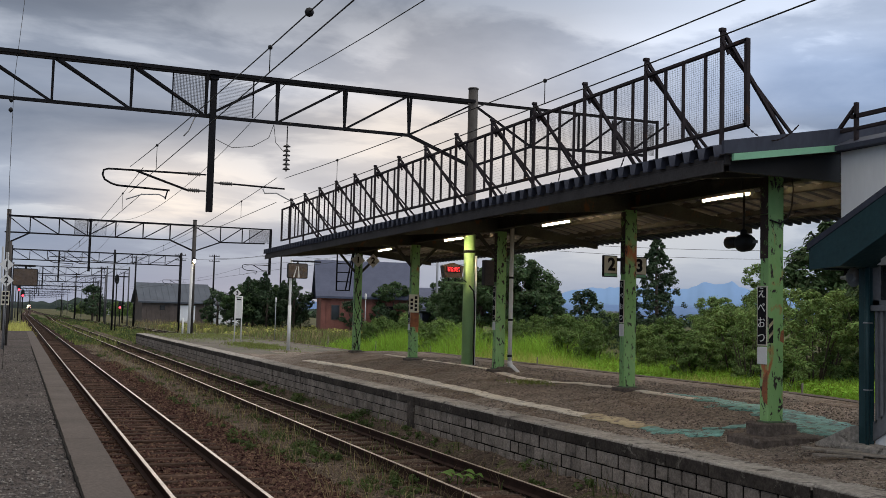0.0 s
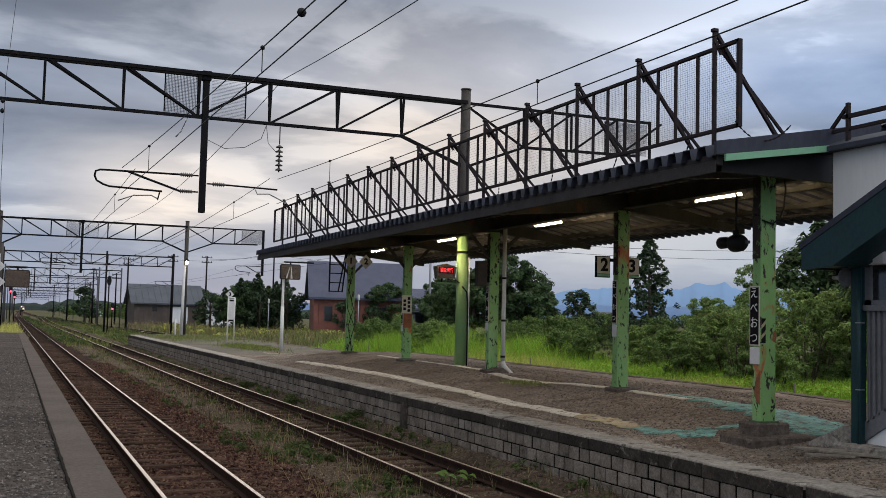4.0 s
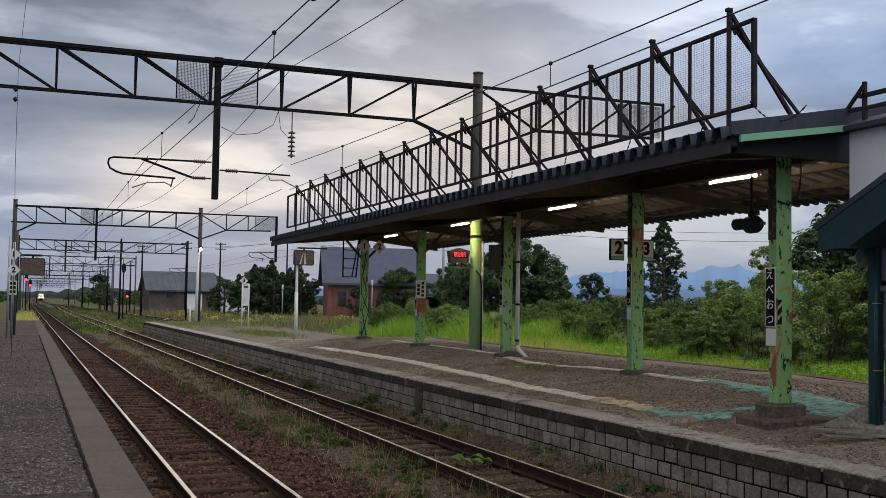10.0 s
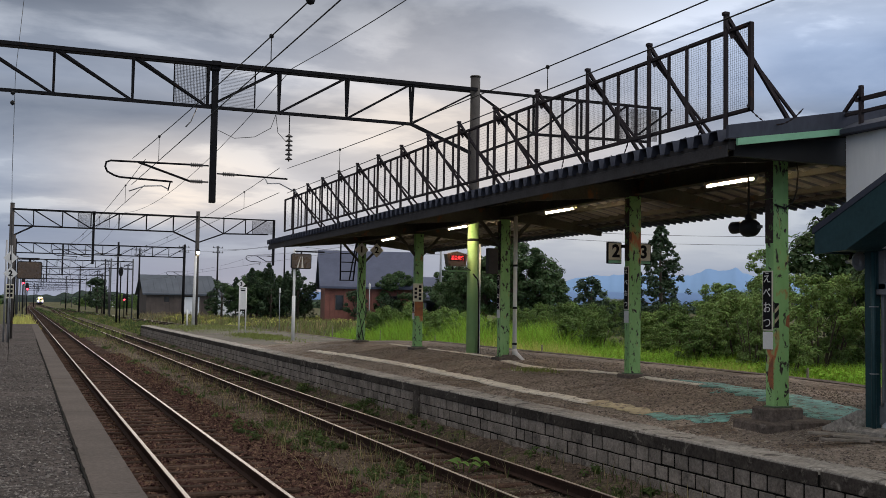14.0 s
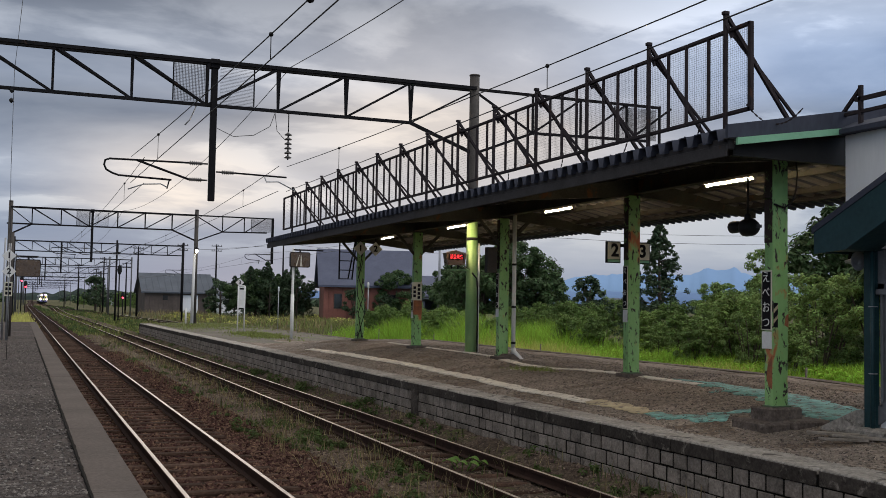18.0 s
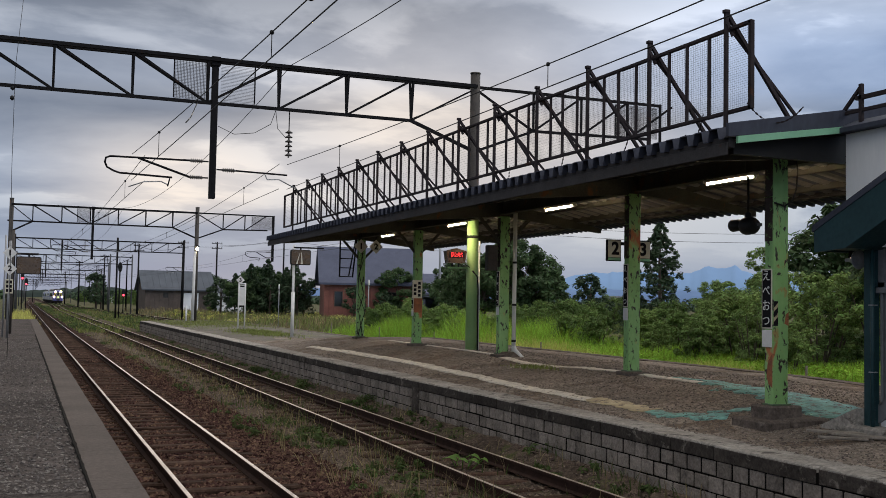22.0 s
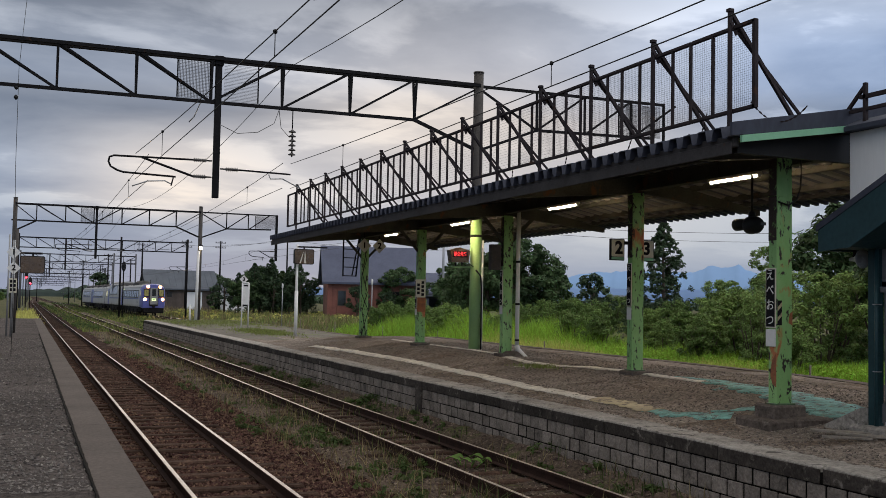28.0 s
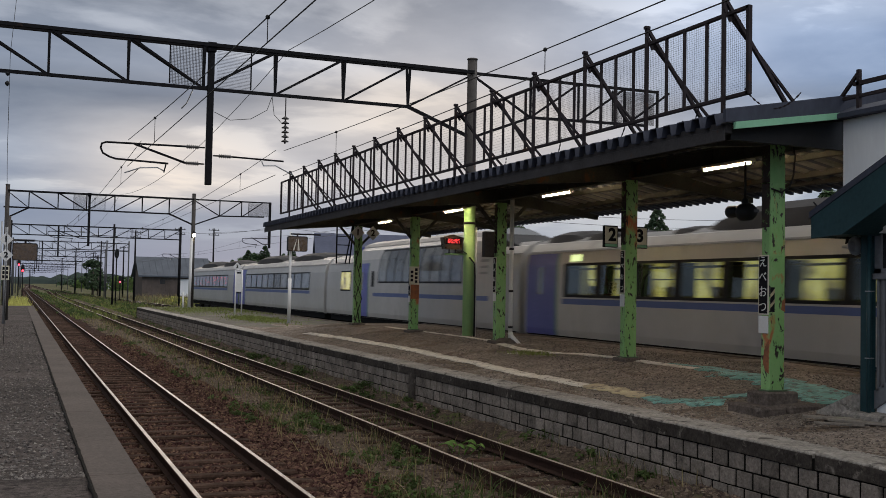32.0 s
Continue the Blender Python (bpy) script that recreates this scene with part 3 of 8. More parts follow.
def p2z(x, y):
    up = smoothstep(3, 9, y) * 0.5 + smoothstep(9, 16, y) * 0.5
    up *= 1 - smoothstep(34.3, 41, y)
    base = P2Z + 0.05 * smoothstep(7.9, 10.5, x)
    return base + up * (0.30 * smoothstep(8.0, 10.4, x) * 0.25 + 0.30 * 0.75 * min(1, max(0, (x - 8.03) / 2.57)))


xs, ys = spread((-7, 0.53, 40)), spread((-40, 4, 24), (4, 30, 120), (30, 66, 60))
sh_top = grid_mesh("platform_1", xs, ys, lambda x, y: P1Z + 0.012 * noise.noise((x * 0.8, y * 0.8, 1)) + 0.006 * noise.noise((x * 5, y * 5, 2)), ASPHALT)
plat1 = solid("platform_1", sh_top, None, "worn gravelly asphalt platform surface", "platform", kind="structure")
body = Shape().box(-7, 0.84, -40, 66, -0.3, P1Z - 0.05)
part("platform_body", body, DARKCON, plat1)
r = random.Random(5)
y = -40.0
while y < 66:
    L = 1.998
    part("coping_slab", Shape().box(0.53, 0.885, y, y + L, P1Z - 0.16, P1Z + 0.008, 0.003), CONCRETE_1, plat1, m=pose(r.uniform(-0.004, 0.004), 0, r.uniform(-0.0015, 0.0015)))
    y += 2.0

xs, ys = spread((8.0, 8.2, 3), (8.2, 13.5, 34)), spread((-40, 1, 20), (1, 9, 20), (9, 36, 120), (36, 74, 60))


def p2_top(x, y):
    return p2z(x, y) + 0.006 * smoothstep(8.03, 8.2, x) + smoothstep(8.0, 8.5, x) * (0.02 * noise.noise((x * 0.9, y * 0.9, 4)) + 0.008 * noise.noise((x * 3, y * 3, 6)))


plat2 = solid("platform_2", grid_mesh("platform_2", xs, ys, p2_top, DIRT), None,
              "bare earthy island platform surface with gravel", "platform", kind="structure")
plat2.data.materials.append(OLD_ASPHALT)
for pl in plat2.data.polygons:
    if pl.center.y + 4.5 * noise.noise((pl.center.x * 0.6, pl.center.y * 0.35, 2)) > 40.5:
        pl.material_index = 1
part("platform_body", Shape().box(7.522, 13.5, -40, 73.6, -0.3, P2Z - 0.06), MORTAR, plat2)
for k in range(58):
    ya = -40 + 1.96 * k
    part("far_edge", Shape().add([(x, yy, z) for x in (13.25, 13.55) for yy, z in ((ya, -0.3), (ya, p2z(13.4, ya) + 0.02), (ya + 1.95, p2z(13.4, ya + 1.95) + 0.02), (ya + 1.95, -0.3))],
         [(0, 1, 2, 3), (7, 6, 5, 4), (0, 4, 5, 1), (1, 5, 6, 2), (2, 6, 7, 3), (3, 7, 4, 0)]), BASECON, plat2)
y, k = -40.0, 0
COPING = Shape().box(7.5, 8.03, 0.005, 0.845, P2Z - 0.17, P2Z + 0.004, 0.014).mesh("coping_slab", CONCRETE)
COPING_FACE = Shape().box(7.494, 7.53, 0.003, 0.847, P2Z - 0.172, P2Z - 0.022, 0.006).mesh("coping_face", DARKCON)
while y < 73:
    j = pose(r.uniform(-0.01, 0.01), y, r.uniform(-0.006, 0.006), 0, 0, r.uniform(-0.2, 0.2))
    part("coping_slab", COPING, None, plat2, m=j)
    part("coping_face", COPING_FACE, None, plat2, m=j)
    y += 0.85

# canopy over the island platform -------------------------------------------
EAVE_X, RIDGE_X, FAR_X = 7.8, 10.55, 13.3
EAVE_Z, RIDGE_Z, FAR_Z = 4.30, 4.78, 4.24
CY0, CY1 = 10.2, 35.4
COLS = [(9.15, 11.05), (10.46, 16.62), (10.6, 22.5), (10.6, 28.3), (10.6, 33.75)]


def roof_z(x):
    return EAVE_Z + (RIDGE_Z - EAVE_Z) * (x - EAVE_X) / (RIDGE_X - EAVE_X) if x < RIDGE_X else FAR_Z + (RIDGE_Z - FAR_Z) * (FAR_X - x) / (FAR_X - RIDGE_X)


def folded_sheet(x0, x1, y0, y1, pitch, amp, thick, over):
    """Folded steel roofing: flutes across the track, a stepped wave along it."""
    wave = ((0.0, 0.0), (0.30, 0.0), (0.42, 1.0), (0.88, 1.0))
    ys = []
    n = round((y1 - y0) / pitch)
    for i in range(n):
        ys += [(y0 + (i + a) * pitch, amp * b) for a, b in wave]
    ys.append((y0 + n * pitch, 0.0))
    vs, fs = [], []
    for y, h in ys:
        for x in (x0, x1):
            z = roof_z(x) + over + h
            vs += [(x, y, z), (x, y, z - thick)]
    for i in range(len(ys) - 1):
        a, b = i * 4, (i + 1) * 4
        fs += [(a, a + 2, b + 2, b), (a + 1, b + 1, b + 3, a + 3), (a, b, b + 1, a + 1), (a + 2, a + 3, b + 3, b + 2)]
    return Shape().add(vs, fs)


def column_post(c, x, y, zb, zt, w=0.25, d=0.166):
    """Box column of two channels with welded batten plates and base plate."""
    p = part("column", Shape().box(x - w / 2, x + w / 2, y - d / 2, y + d / 2, zb, zt, 0.012), GREEN, c, "peeling green painted steel column")
    part("base_plate", Shape().box(x - w / 2 - 0.03, x + w / 2 + 0.03, y - d / 2 - 0.03, y + d / 2 + 0.03, zb, zb + 0.02, 0.004), GREEN_DULL, p)
    z = zb + 0.8
    while z < zt - 0.4:
        part("batten", Shape().box(x - w / 2 - 0.006, x + w / 2 + 0.006, y - d / 2 - 0.006, y + d / 2 + 0.006, z, z + 0.012), GREEN, p)
        z += 0.95


def build_canopy():
    c = thing("platform_canopy", pose(0, 0, 0), "long steel platform canopy with folded roof and peeling green columns", "platform canopy")
    part("roof_slope", folded_sheet(EAVE_X - 0.10, RIDGE_X, CY0 + 0.05, CY1, 0.31, 0.14, 0.012, -0.02), ROOF, c, "dark blue-grey folded roofing")
    part("roof_slope", folded_sheet(RIDGE_X, FAR_X, CY0 + 0.05, CY1, 0.42, 0.13, 0.012, 0.0), ROOF, c, "dark blue-grey folded roofing")
    part("soffit", folded_sheet(EAVE_X + 0.12, RIDGE_X, CY0 + 0.25, CY1 - 0.1, 0.42, 0.045, 0.004, -0.036), SOFFIT, c, "pale underside of the roofing")
    part("soffit", folded_sheet(RIDGE_X, FAR_X - 0.12, CY0 + 0.25, CY1 - 0.1, 0.42, 0.045, 0.004, -0.036), SOFFIT, c, "pale underside of the roofing")
    part("ridge_cap", Shape().prism([(RIDGE_X - 0.25, RIDGE_Z + 0.08), (RIDGE_X, RIDGE_Z + 0.17), (RIDGE_X + 0.25, RIDGE_Z + 0.08), (RIDGE_X, RIDGE_Z + 0.15)], "y", CY0 + 0.05, CY1), ROOF, c)
    for x, z in ((EAVE_X + 0.03, EAVE_Z - 0.14), (FAR_X - 0.30, FAR_Z - 0.03)):
        part("eave_beam", Shape().box(x - 0.05, x + 0.05, CY0 + 0.06, CY1, z, z + 0.14, 0.01), BEAMCOL, c)
        if x < 10:
            part("fascia", Shape().box(x - 0.075, x - 0.052, CY0 + 0.06, CY1, z - 0.09, z + 0.06, 0.006), BEAMCOL, c, "dark sheet fascia under the eave")
    part("far_eave_sheet", folded_sheet(FAR_X - 0.32, FAR_X + 0.42, CY0 + 0.05, CY1, 0.25, 0.075, 0.008, 0.02), ROOF, c, "corrugated roof edge past the far eave")
    w, zb = RIDGE_X, RIDGE_Z - 0.42
    part("ridge_girder", Shape().prism([(w - 0.09, zb), (w + 0.09, zb), (w + 0.09, zb + 0.02), (w + 0.012, zb + 0.02), (w + 0.012, zb + 0.26), (w + 0.09, zb + 0.26), (w + 0.09, zb + 0.28),
         (w - 0.09, zb + 0.28), (w - 0.09, zb + 0.26), (w - 0.012, zb + 0.26), (w - 0.012, zb + 0.02), (w - 0.09, zb + 0.02)], "y", CY0 + 0.22, CY1 - 0.05), UNDERBEAM, c, "long steel girder over the columns")
    for x in (8.55, 9.35, 10.1, 11.0, 11.75, 12.55):
        part("purlin", Shape().box(x - 0.03, x + 0.03, CY0 + 0.06, CY1 - 0.05, roof_z(x) - 0.115, roof_z(x) - 0.005, 0.006), UNDERBEAM, c)
    for x, y in COLS:
        zt = roof_z(x) - 0.13
        sh = Shape()
        for side, xe, ze in ((-1, EAVE_X + 0.08, EAVE_Z), (1, FAR_X - 0.08, FAR_Z)):
            zr = roof_z(10.55) - 0.12
            sh.add([(10.55, y - 0.06, zr), (10.55, y + 0.06, zr), (10.55, y + 0.06, zr - 0.34), (10.55, y - 0.06, zr - 0.34),
                    (xe, y - 0.06, ze - 0.11), (xe, y + 0.06, ze - 0.11), (xe, y + 0.06, ze - 0.21), (xe, y - 0.06, ze - 0.21)],
                   [(0, 1, 2, 3), (7, 6, 5, 4), (0, 4, 5, 1), (1, 5, 6, 2), (2, 6, 7, 3), (3, 7, 4, 0)])
        part("rafter", sh, UNDERBEAM, c)
        zb = p2z(x, y) + (0.24 if x < 10 else 0.06)
        column_post(c, x, y, zb, roof_z(10.55) - 0.46 if x > 10 else roof_z(x) - 0.3)
        k = 0.26 if x < 10 else 0.22
        part("column_base", Shape().box(x - k, x + k, y - (0.2 if x < 10 else 0.30), y + 0.2, zb - 0.42, zb, 0.02), BASECON, c, "stained concrete column base")
        if y < 24:
            # dark plate: rust plus the shade under the roof, in its colour
            part("rusted_shaded_face", Shape().box(x - 0.131, x - 0.126, y - 0.078, y + 0.078, 3.12, roof_z(x) - 0.34 if x < 10 else 4.28, 0.002), RUST_SHADE, c, "dark rusted side of the column head with painted canopy shade")
        for s in (-1, 1) if y > 20 else ():
            part("knee_brace", Shape().bar((x + s * 0.10, y, zt - 0.95), (x + s * 0.72, y, roof_z(x + s * 0.72) - 0.30), 0.07, 0.07), UNDERBEAM, c)
    x, y = COLS[0]
    zp = p2z(x, y)
    part("column_footing", Shape().box(x - 0.06, x + 0.52, y - 0.44, y + 0.36, zp - 0.2, zp + 0.095, 0.025), BASECON, c)
    part("column_footing", Shape().box(x - 0.46, x - 0.07, y - 0.38, y + 0.34, zp - 0.2, zp + 0.075, 0.03), BASECON, c)
    part("rust_patch", Shape().prism([(y - 0.079, 1.22), (y - 0.01, 1.26), (y + 0.03, 1.36), (y + 0.01, 1.52), (y - 0.03, 1.60), (y - 0.079, 1.66)], "x", x - 0.132, x - 0.127), RUST, c, "orange rust patch where the paint has flaked off")
    part("rust_patch", Shape().prism([(x + 0.06, 2.05), (x + 0.124, 2.02), (x + 0.124, 2.20), (x + 0.08, 2.17)], "y", y - 0.0875, y - 0.0845), RUST, c)
    st = part("warning_plate", Shape().box(x - 0.115, x - 0.045, y - 0.087, y - 0.0845, 2.02, 2.34), INK, c, "small black and yellow striped warning plate")
    for k in range(2):
        # streaks of reflected light, put on the face as pale strips
        z = 2.10 + 0.13 * k
        part("yellow_stripe", Shape().prism([(x - 0.115, z - 0.03), (x - 0.045, z + 0.04), (x - 0.045, z + 0.09), (x - 0.115, z + 0.02)], "y", y - 0.0895, y - 0.0872), OLDLINE, st)
    # gable end towards the stairs
    part("gable_sheet", Shape().prism([(EAVE_X - 0.08, EAVE_Z - 0.02), (10.3, 4.62), (10.3, 4.89), (EAVE_X - 0.08, EAVE_Z + 0.14)], "y", CY0 - 0.02, CY0 + 0.03), ROOF, c, "blue-grey gable sheet")
    part("barge_board", Shape().prism([(7.83, 4.20), (9.5, 4.455), (9.5, 4.535), (7.83, 4.285)], "y", CY0 - 0.06, CY0 - 0.022), MINT, c, "mint green barge board")
    part("end_beam", Shape().prism([(7.9, 4.10), (13.2, 4.06), (13.2, 4.2), (10.5, 4.55), (7.9, 4.24)], "y", CY0 + 0.12, CY0 + 0.2), BLACK, c)
    return c


build_canopy()


def roof_fence():
    """The snow fence along the roof: posts, raking braces, framed panels of bars and wire."""
    f = thing("roof_snow_fence", pose(0, 0, 0), "rusty dark steel snow fence braced along the canopy roof", "fence")
    X = 8.2
    ys = [10.87 + 1.757 * k for k in range(14)]
    post_me = Shape().box(-0.025, 0.025, -0.024, 0.024, 0, 1.52, 0.006).box(-0.04, 0.04, -0.036, 0.036, 1.51, 1.555, 0.006).mesh("post", FENCE_STEEL)
    brace = Shape().bar((0.02, 0, 1.5), (0.98, 0, 0.26), 0.046, 0.046, (0, 1, 0)).bar((0.05, 0.06, 1.40), (1.18, 0.06, 0.28), 0.034, 0.034, (0, 1, 0)).bar((0.0, -0.03, 1.38), (0.09, -0.02, 1.22), 0.05, 0.012, (0, 1, 0)).mesh("brace", FENCE_STEEL)
    bar_me = Shape().box(-0.018, 0.018, -0.018, 0.018, 0, 1.06).mesh("bar", FENCE_STEEL)
    for y in ys:
        part("post", post_me, None, f, m=pose(X, y, 4.48))
        part("brace", brace, None, f, m=pose(X, y, 4.48))
    ye = [10.42] + [(a + b) / 2 for a, b in zip(ys, ys[1:])] + [35.2]
    for i, y in enumerate(ys):
        a, b = ye[i], ye[i + 1]
        part("panel_rail", Shape().box(X + 0.03, X + 0.085, a + 0.01, b - 0.01, 5.768, 5.815, 0.006), FENCE_STEEL, f)
        part("panel_rail", Shape().box(X + 0.03, X + 0.085, a + 0.01, b - 0.01, 4.70, 4.748, 0.006), FENCE_STEEL, f)
        if i in (0, 13):
            yy = a + 0.03 if i == 0 else b - 0.03
            part("panel_stile", Shape().box(X + 0.03, X + 0.09, yy - 0.03, yy + 0.03, 4.7, 5.81, 0.006), FENCE_STEEL, f)
        for k in (0.02, 0.26, 0.74)[1 if i == 0 else 0:]:
            part("bar", bar_me, None, f, m=pose(X + 0.05, y - 0.88 + 1.757 * k, 4.72))
        w = Shape()
        z = 4.77
        while z < 5.75:
            w.bar((X + 0.055, a + 0.02, z), (X + 0.055, b - 0.02, z), 0.0019, 0.0019)
            z += 0.030 if i < 3 else 0.05
        yy = a + 0.03
        while yy < b and i < 4:
            w.bar((X + 0.059, yy, 4.76), (X + 0.059, yy, 5.76), 0.0017, 0.0017, (0, 1, 0))
            yy += 0.04
        o = part("wire_mesh", w, FENCE_STEEL, f)
        o["kind"] = "stuff"
    part("toe_rail", Shape().box(X - 0.02, X + 0.02, 10.5, 35.1, 4.50, 4.53), FENCE_STEEL, f)
    return f


roof_fence()


def strip_light(y):
    t = thing("strip_light", pose(10.5, y, 4.31), "lit fluorescent strip light under the canopy", "lamp", "canopy strip lights")
    part("housing", Shape().prism([(-0.03, 0.06), (0.03, 0.06), (0.06, 0.0), (-0.06, 0.0)], "y", -0.64, 0.64), OFFWHITE, t)
    part("tube", Shape().tube([(0, -0.60, -0.025), (0, 0.60, -0.025)], 0.013, 8), TUBE, t)
    for s in (-1, 1):
        part("end_cap", Shape().box(-0.022, 0.022, s * 0.615 - 0.015, s * 0.615 + 0.015, -0.05, 0.01, 0.004), WHITE, t)
        part("hanger", Shape().tube([(0, s * 0.4, 0.06), (0, s * 0.4, 0.5)], 0.008, 6), BEAMCOL, t)
    return t


for y in (13.8, 19.55, 25.15, 30.7):
    strip_light(y)


# overhead line -----------------------------------------------------------------
def truss(parent, y, xa, xb, xs_v, zb, zt, mid, depth, w):
    """A lattice beam of two planes across the tracks."""
    for yy in (y - depth / 2, y + depth / 2):
        part("top_chord", Shape().bar((xa, yy, zt), (xb, yy, zt), w * 0.9, w * 0.95), STEEL, parent)
    part("bottom_chord", Shape().bar((xs_v[0] - 1.5, y, zb), (xs_v[-1], y, zb), w * 0.85, w * 0.85), STEEL, parent)
    for i, x in enumerate(xs_v):
        for s in (-1, 1):
            part("upright", Shape().bar((x, y, zb), (x, y + s * depth / 2, zt), w * 0.62, w * 0.62, (1, 0, 0)), STEEL, parent)
            if i + 1 < len(xs_v):
                a, b = x, xs_v[i + 1]
                if (a + b) / 2 < mid:
                    part("diagonal", Shape().bar((a, y + s * depth / 2, zt), (b, y, zb), w * 0.6, w * 0.6), STEEL, parent)
                else:
                    part("diagonal", Shape().bar((a, y, zb), (b, y + s * depth / 2, zt), w * 0.6, w * 0.6), STEEL, parent)


def mesh_guard(parent, x0, x1, y, z0, z1):
    w = Shape()
    n = int((x1 - x0) / 0.035)
    for i in range(n + 1):
        x = x0 + (x1 - x0) * i / n
        w.bar((x, y, z0), (x, y, z1), 0.010, 0.010, (0, 1, 0))
    n = int((z1 - z0) / 0.035)
    for i in range(n + 1):
        z = z0 + (z1 - z0) * i / n
        w.bar((x0, y, z), (x1, y, z), 0.006, 0.006)
    o = part("bird_guard", w, MAST, parent, "fine wire bird guard")
    o["kind"] = "stuff"
    part("guard_stile", Shape().bar((x0, y, z0), (x0, y, z1), 0.03, 0.03, (0, 1, 0)), STEEL, parent)


INSUL = [(0.02, 0.0)] + [p for i in range(6) for p in ((0.03, 0.03 + i * 0.05), (0.06, 0.045 + i * 0.05), (0.03, 0.06 + i * 0.05))] + [(0.02, 0.35)]


def cantilever(parent, y, xp, dirn, zt, zl, reach):
    """Bracket that holds the contact line: insulators, stay tube, strut and registration arm."""
    part("insulator", Shape().lathe((xp + dirn * 0.12, y, zt), [(a, dirn * b) for a, b in INSUL], 8, "x"), PORCELAIN, parent)
    if dirn < 0:
        part("insulator", Shape().lathe((xp + dirn * 0.12, y, zl), [(a, dirn * b) for a, b in INSUL], 8, "x"), PORCELAIN, parent)
    for zz in (zt, zl)[:2 if dirn < 0 else 1]:
        part("insulator_pin", Shape().tube([(xp, y, zz), (xp + dirn * 0.13, y, zz)], 0.02, 6), STEEL, parent)
    x0 = xp + dirn * 0.45
    if dirn > 0:
        part("stay_tube", Shape().tube([(x0, y, zt), (xp + dirn * reach, y, zt - 0.03)], 0.022, 8), STEEL, parent)
        part("registration_arm", Shape().tube([(xp + dirn * 1.2, y, zt - 0.06), (xp + dirn * 1.25, y, zt - 0.17), (xp + dirn * 1.55, y, zt - 0.15), (xp + dirn * 2.0, y, zt - 0.36)], 0.016, 6), GALV, parent)
        return
    xe = xp + dirn * reach
    part("stay_tube", Shape().tube([(x0, y, zt), (xe + dirn * -0.12, y, zt - 0.02), (xe - dirn * 0.02, y, zt - 0.06), (xe, y, zt - 0.17), (xe - dirn * 0.05, y, zt - 0.28), (xe - dirn * 0.2, y, zt - 0.36),
                                   (xe - dirn * 0.34, y, zt - 0.40), (xp + dirn * 0.85, y, zt - 0.44)], 0.024, 8), STEEL, parent)
    part("strut", Shape().tube([(x0, y, zl), (xp + dirn * (reach - 0.75), y, zt - 0.02)], 0.028, 8), STEEL, parent)
    part("registration_arm", Shape().tube([(xp + dirn * 0.95, y, zt - 0.62), (xp + dirn * 1.1, y, zt - 0.55), (xp + dirn * 1.5, y, zt - 0.58), (xp + dirn * 1.85, y, zt - 0.72)], 0.016, 6), GALV, parent)
    part("drop_bracket", Shape().bar((xp + dirn * 0.9, y, zt - 0.44), (xp + dirn * 0.95, y, zt - 0.66), 0.03, 0.03, (0, 1, 0)), STEEL, parent)


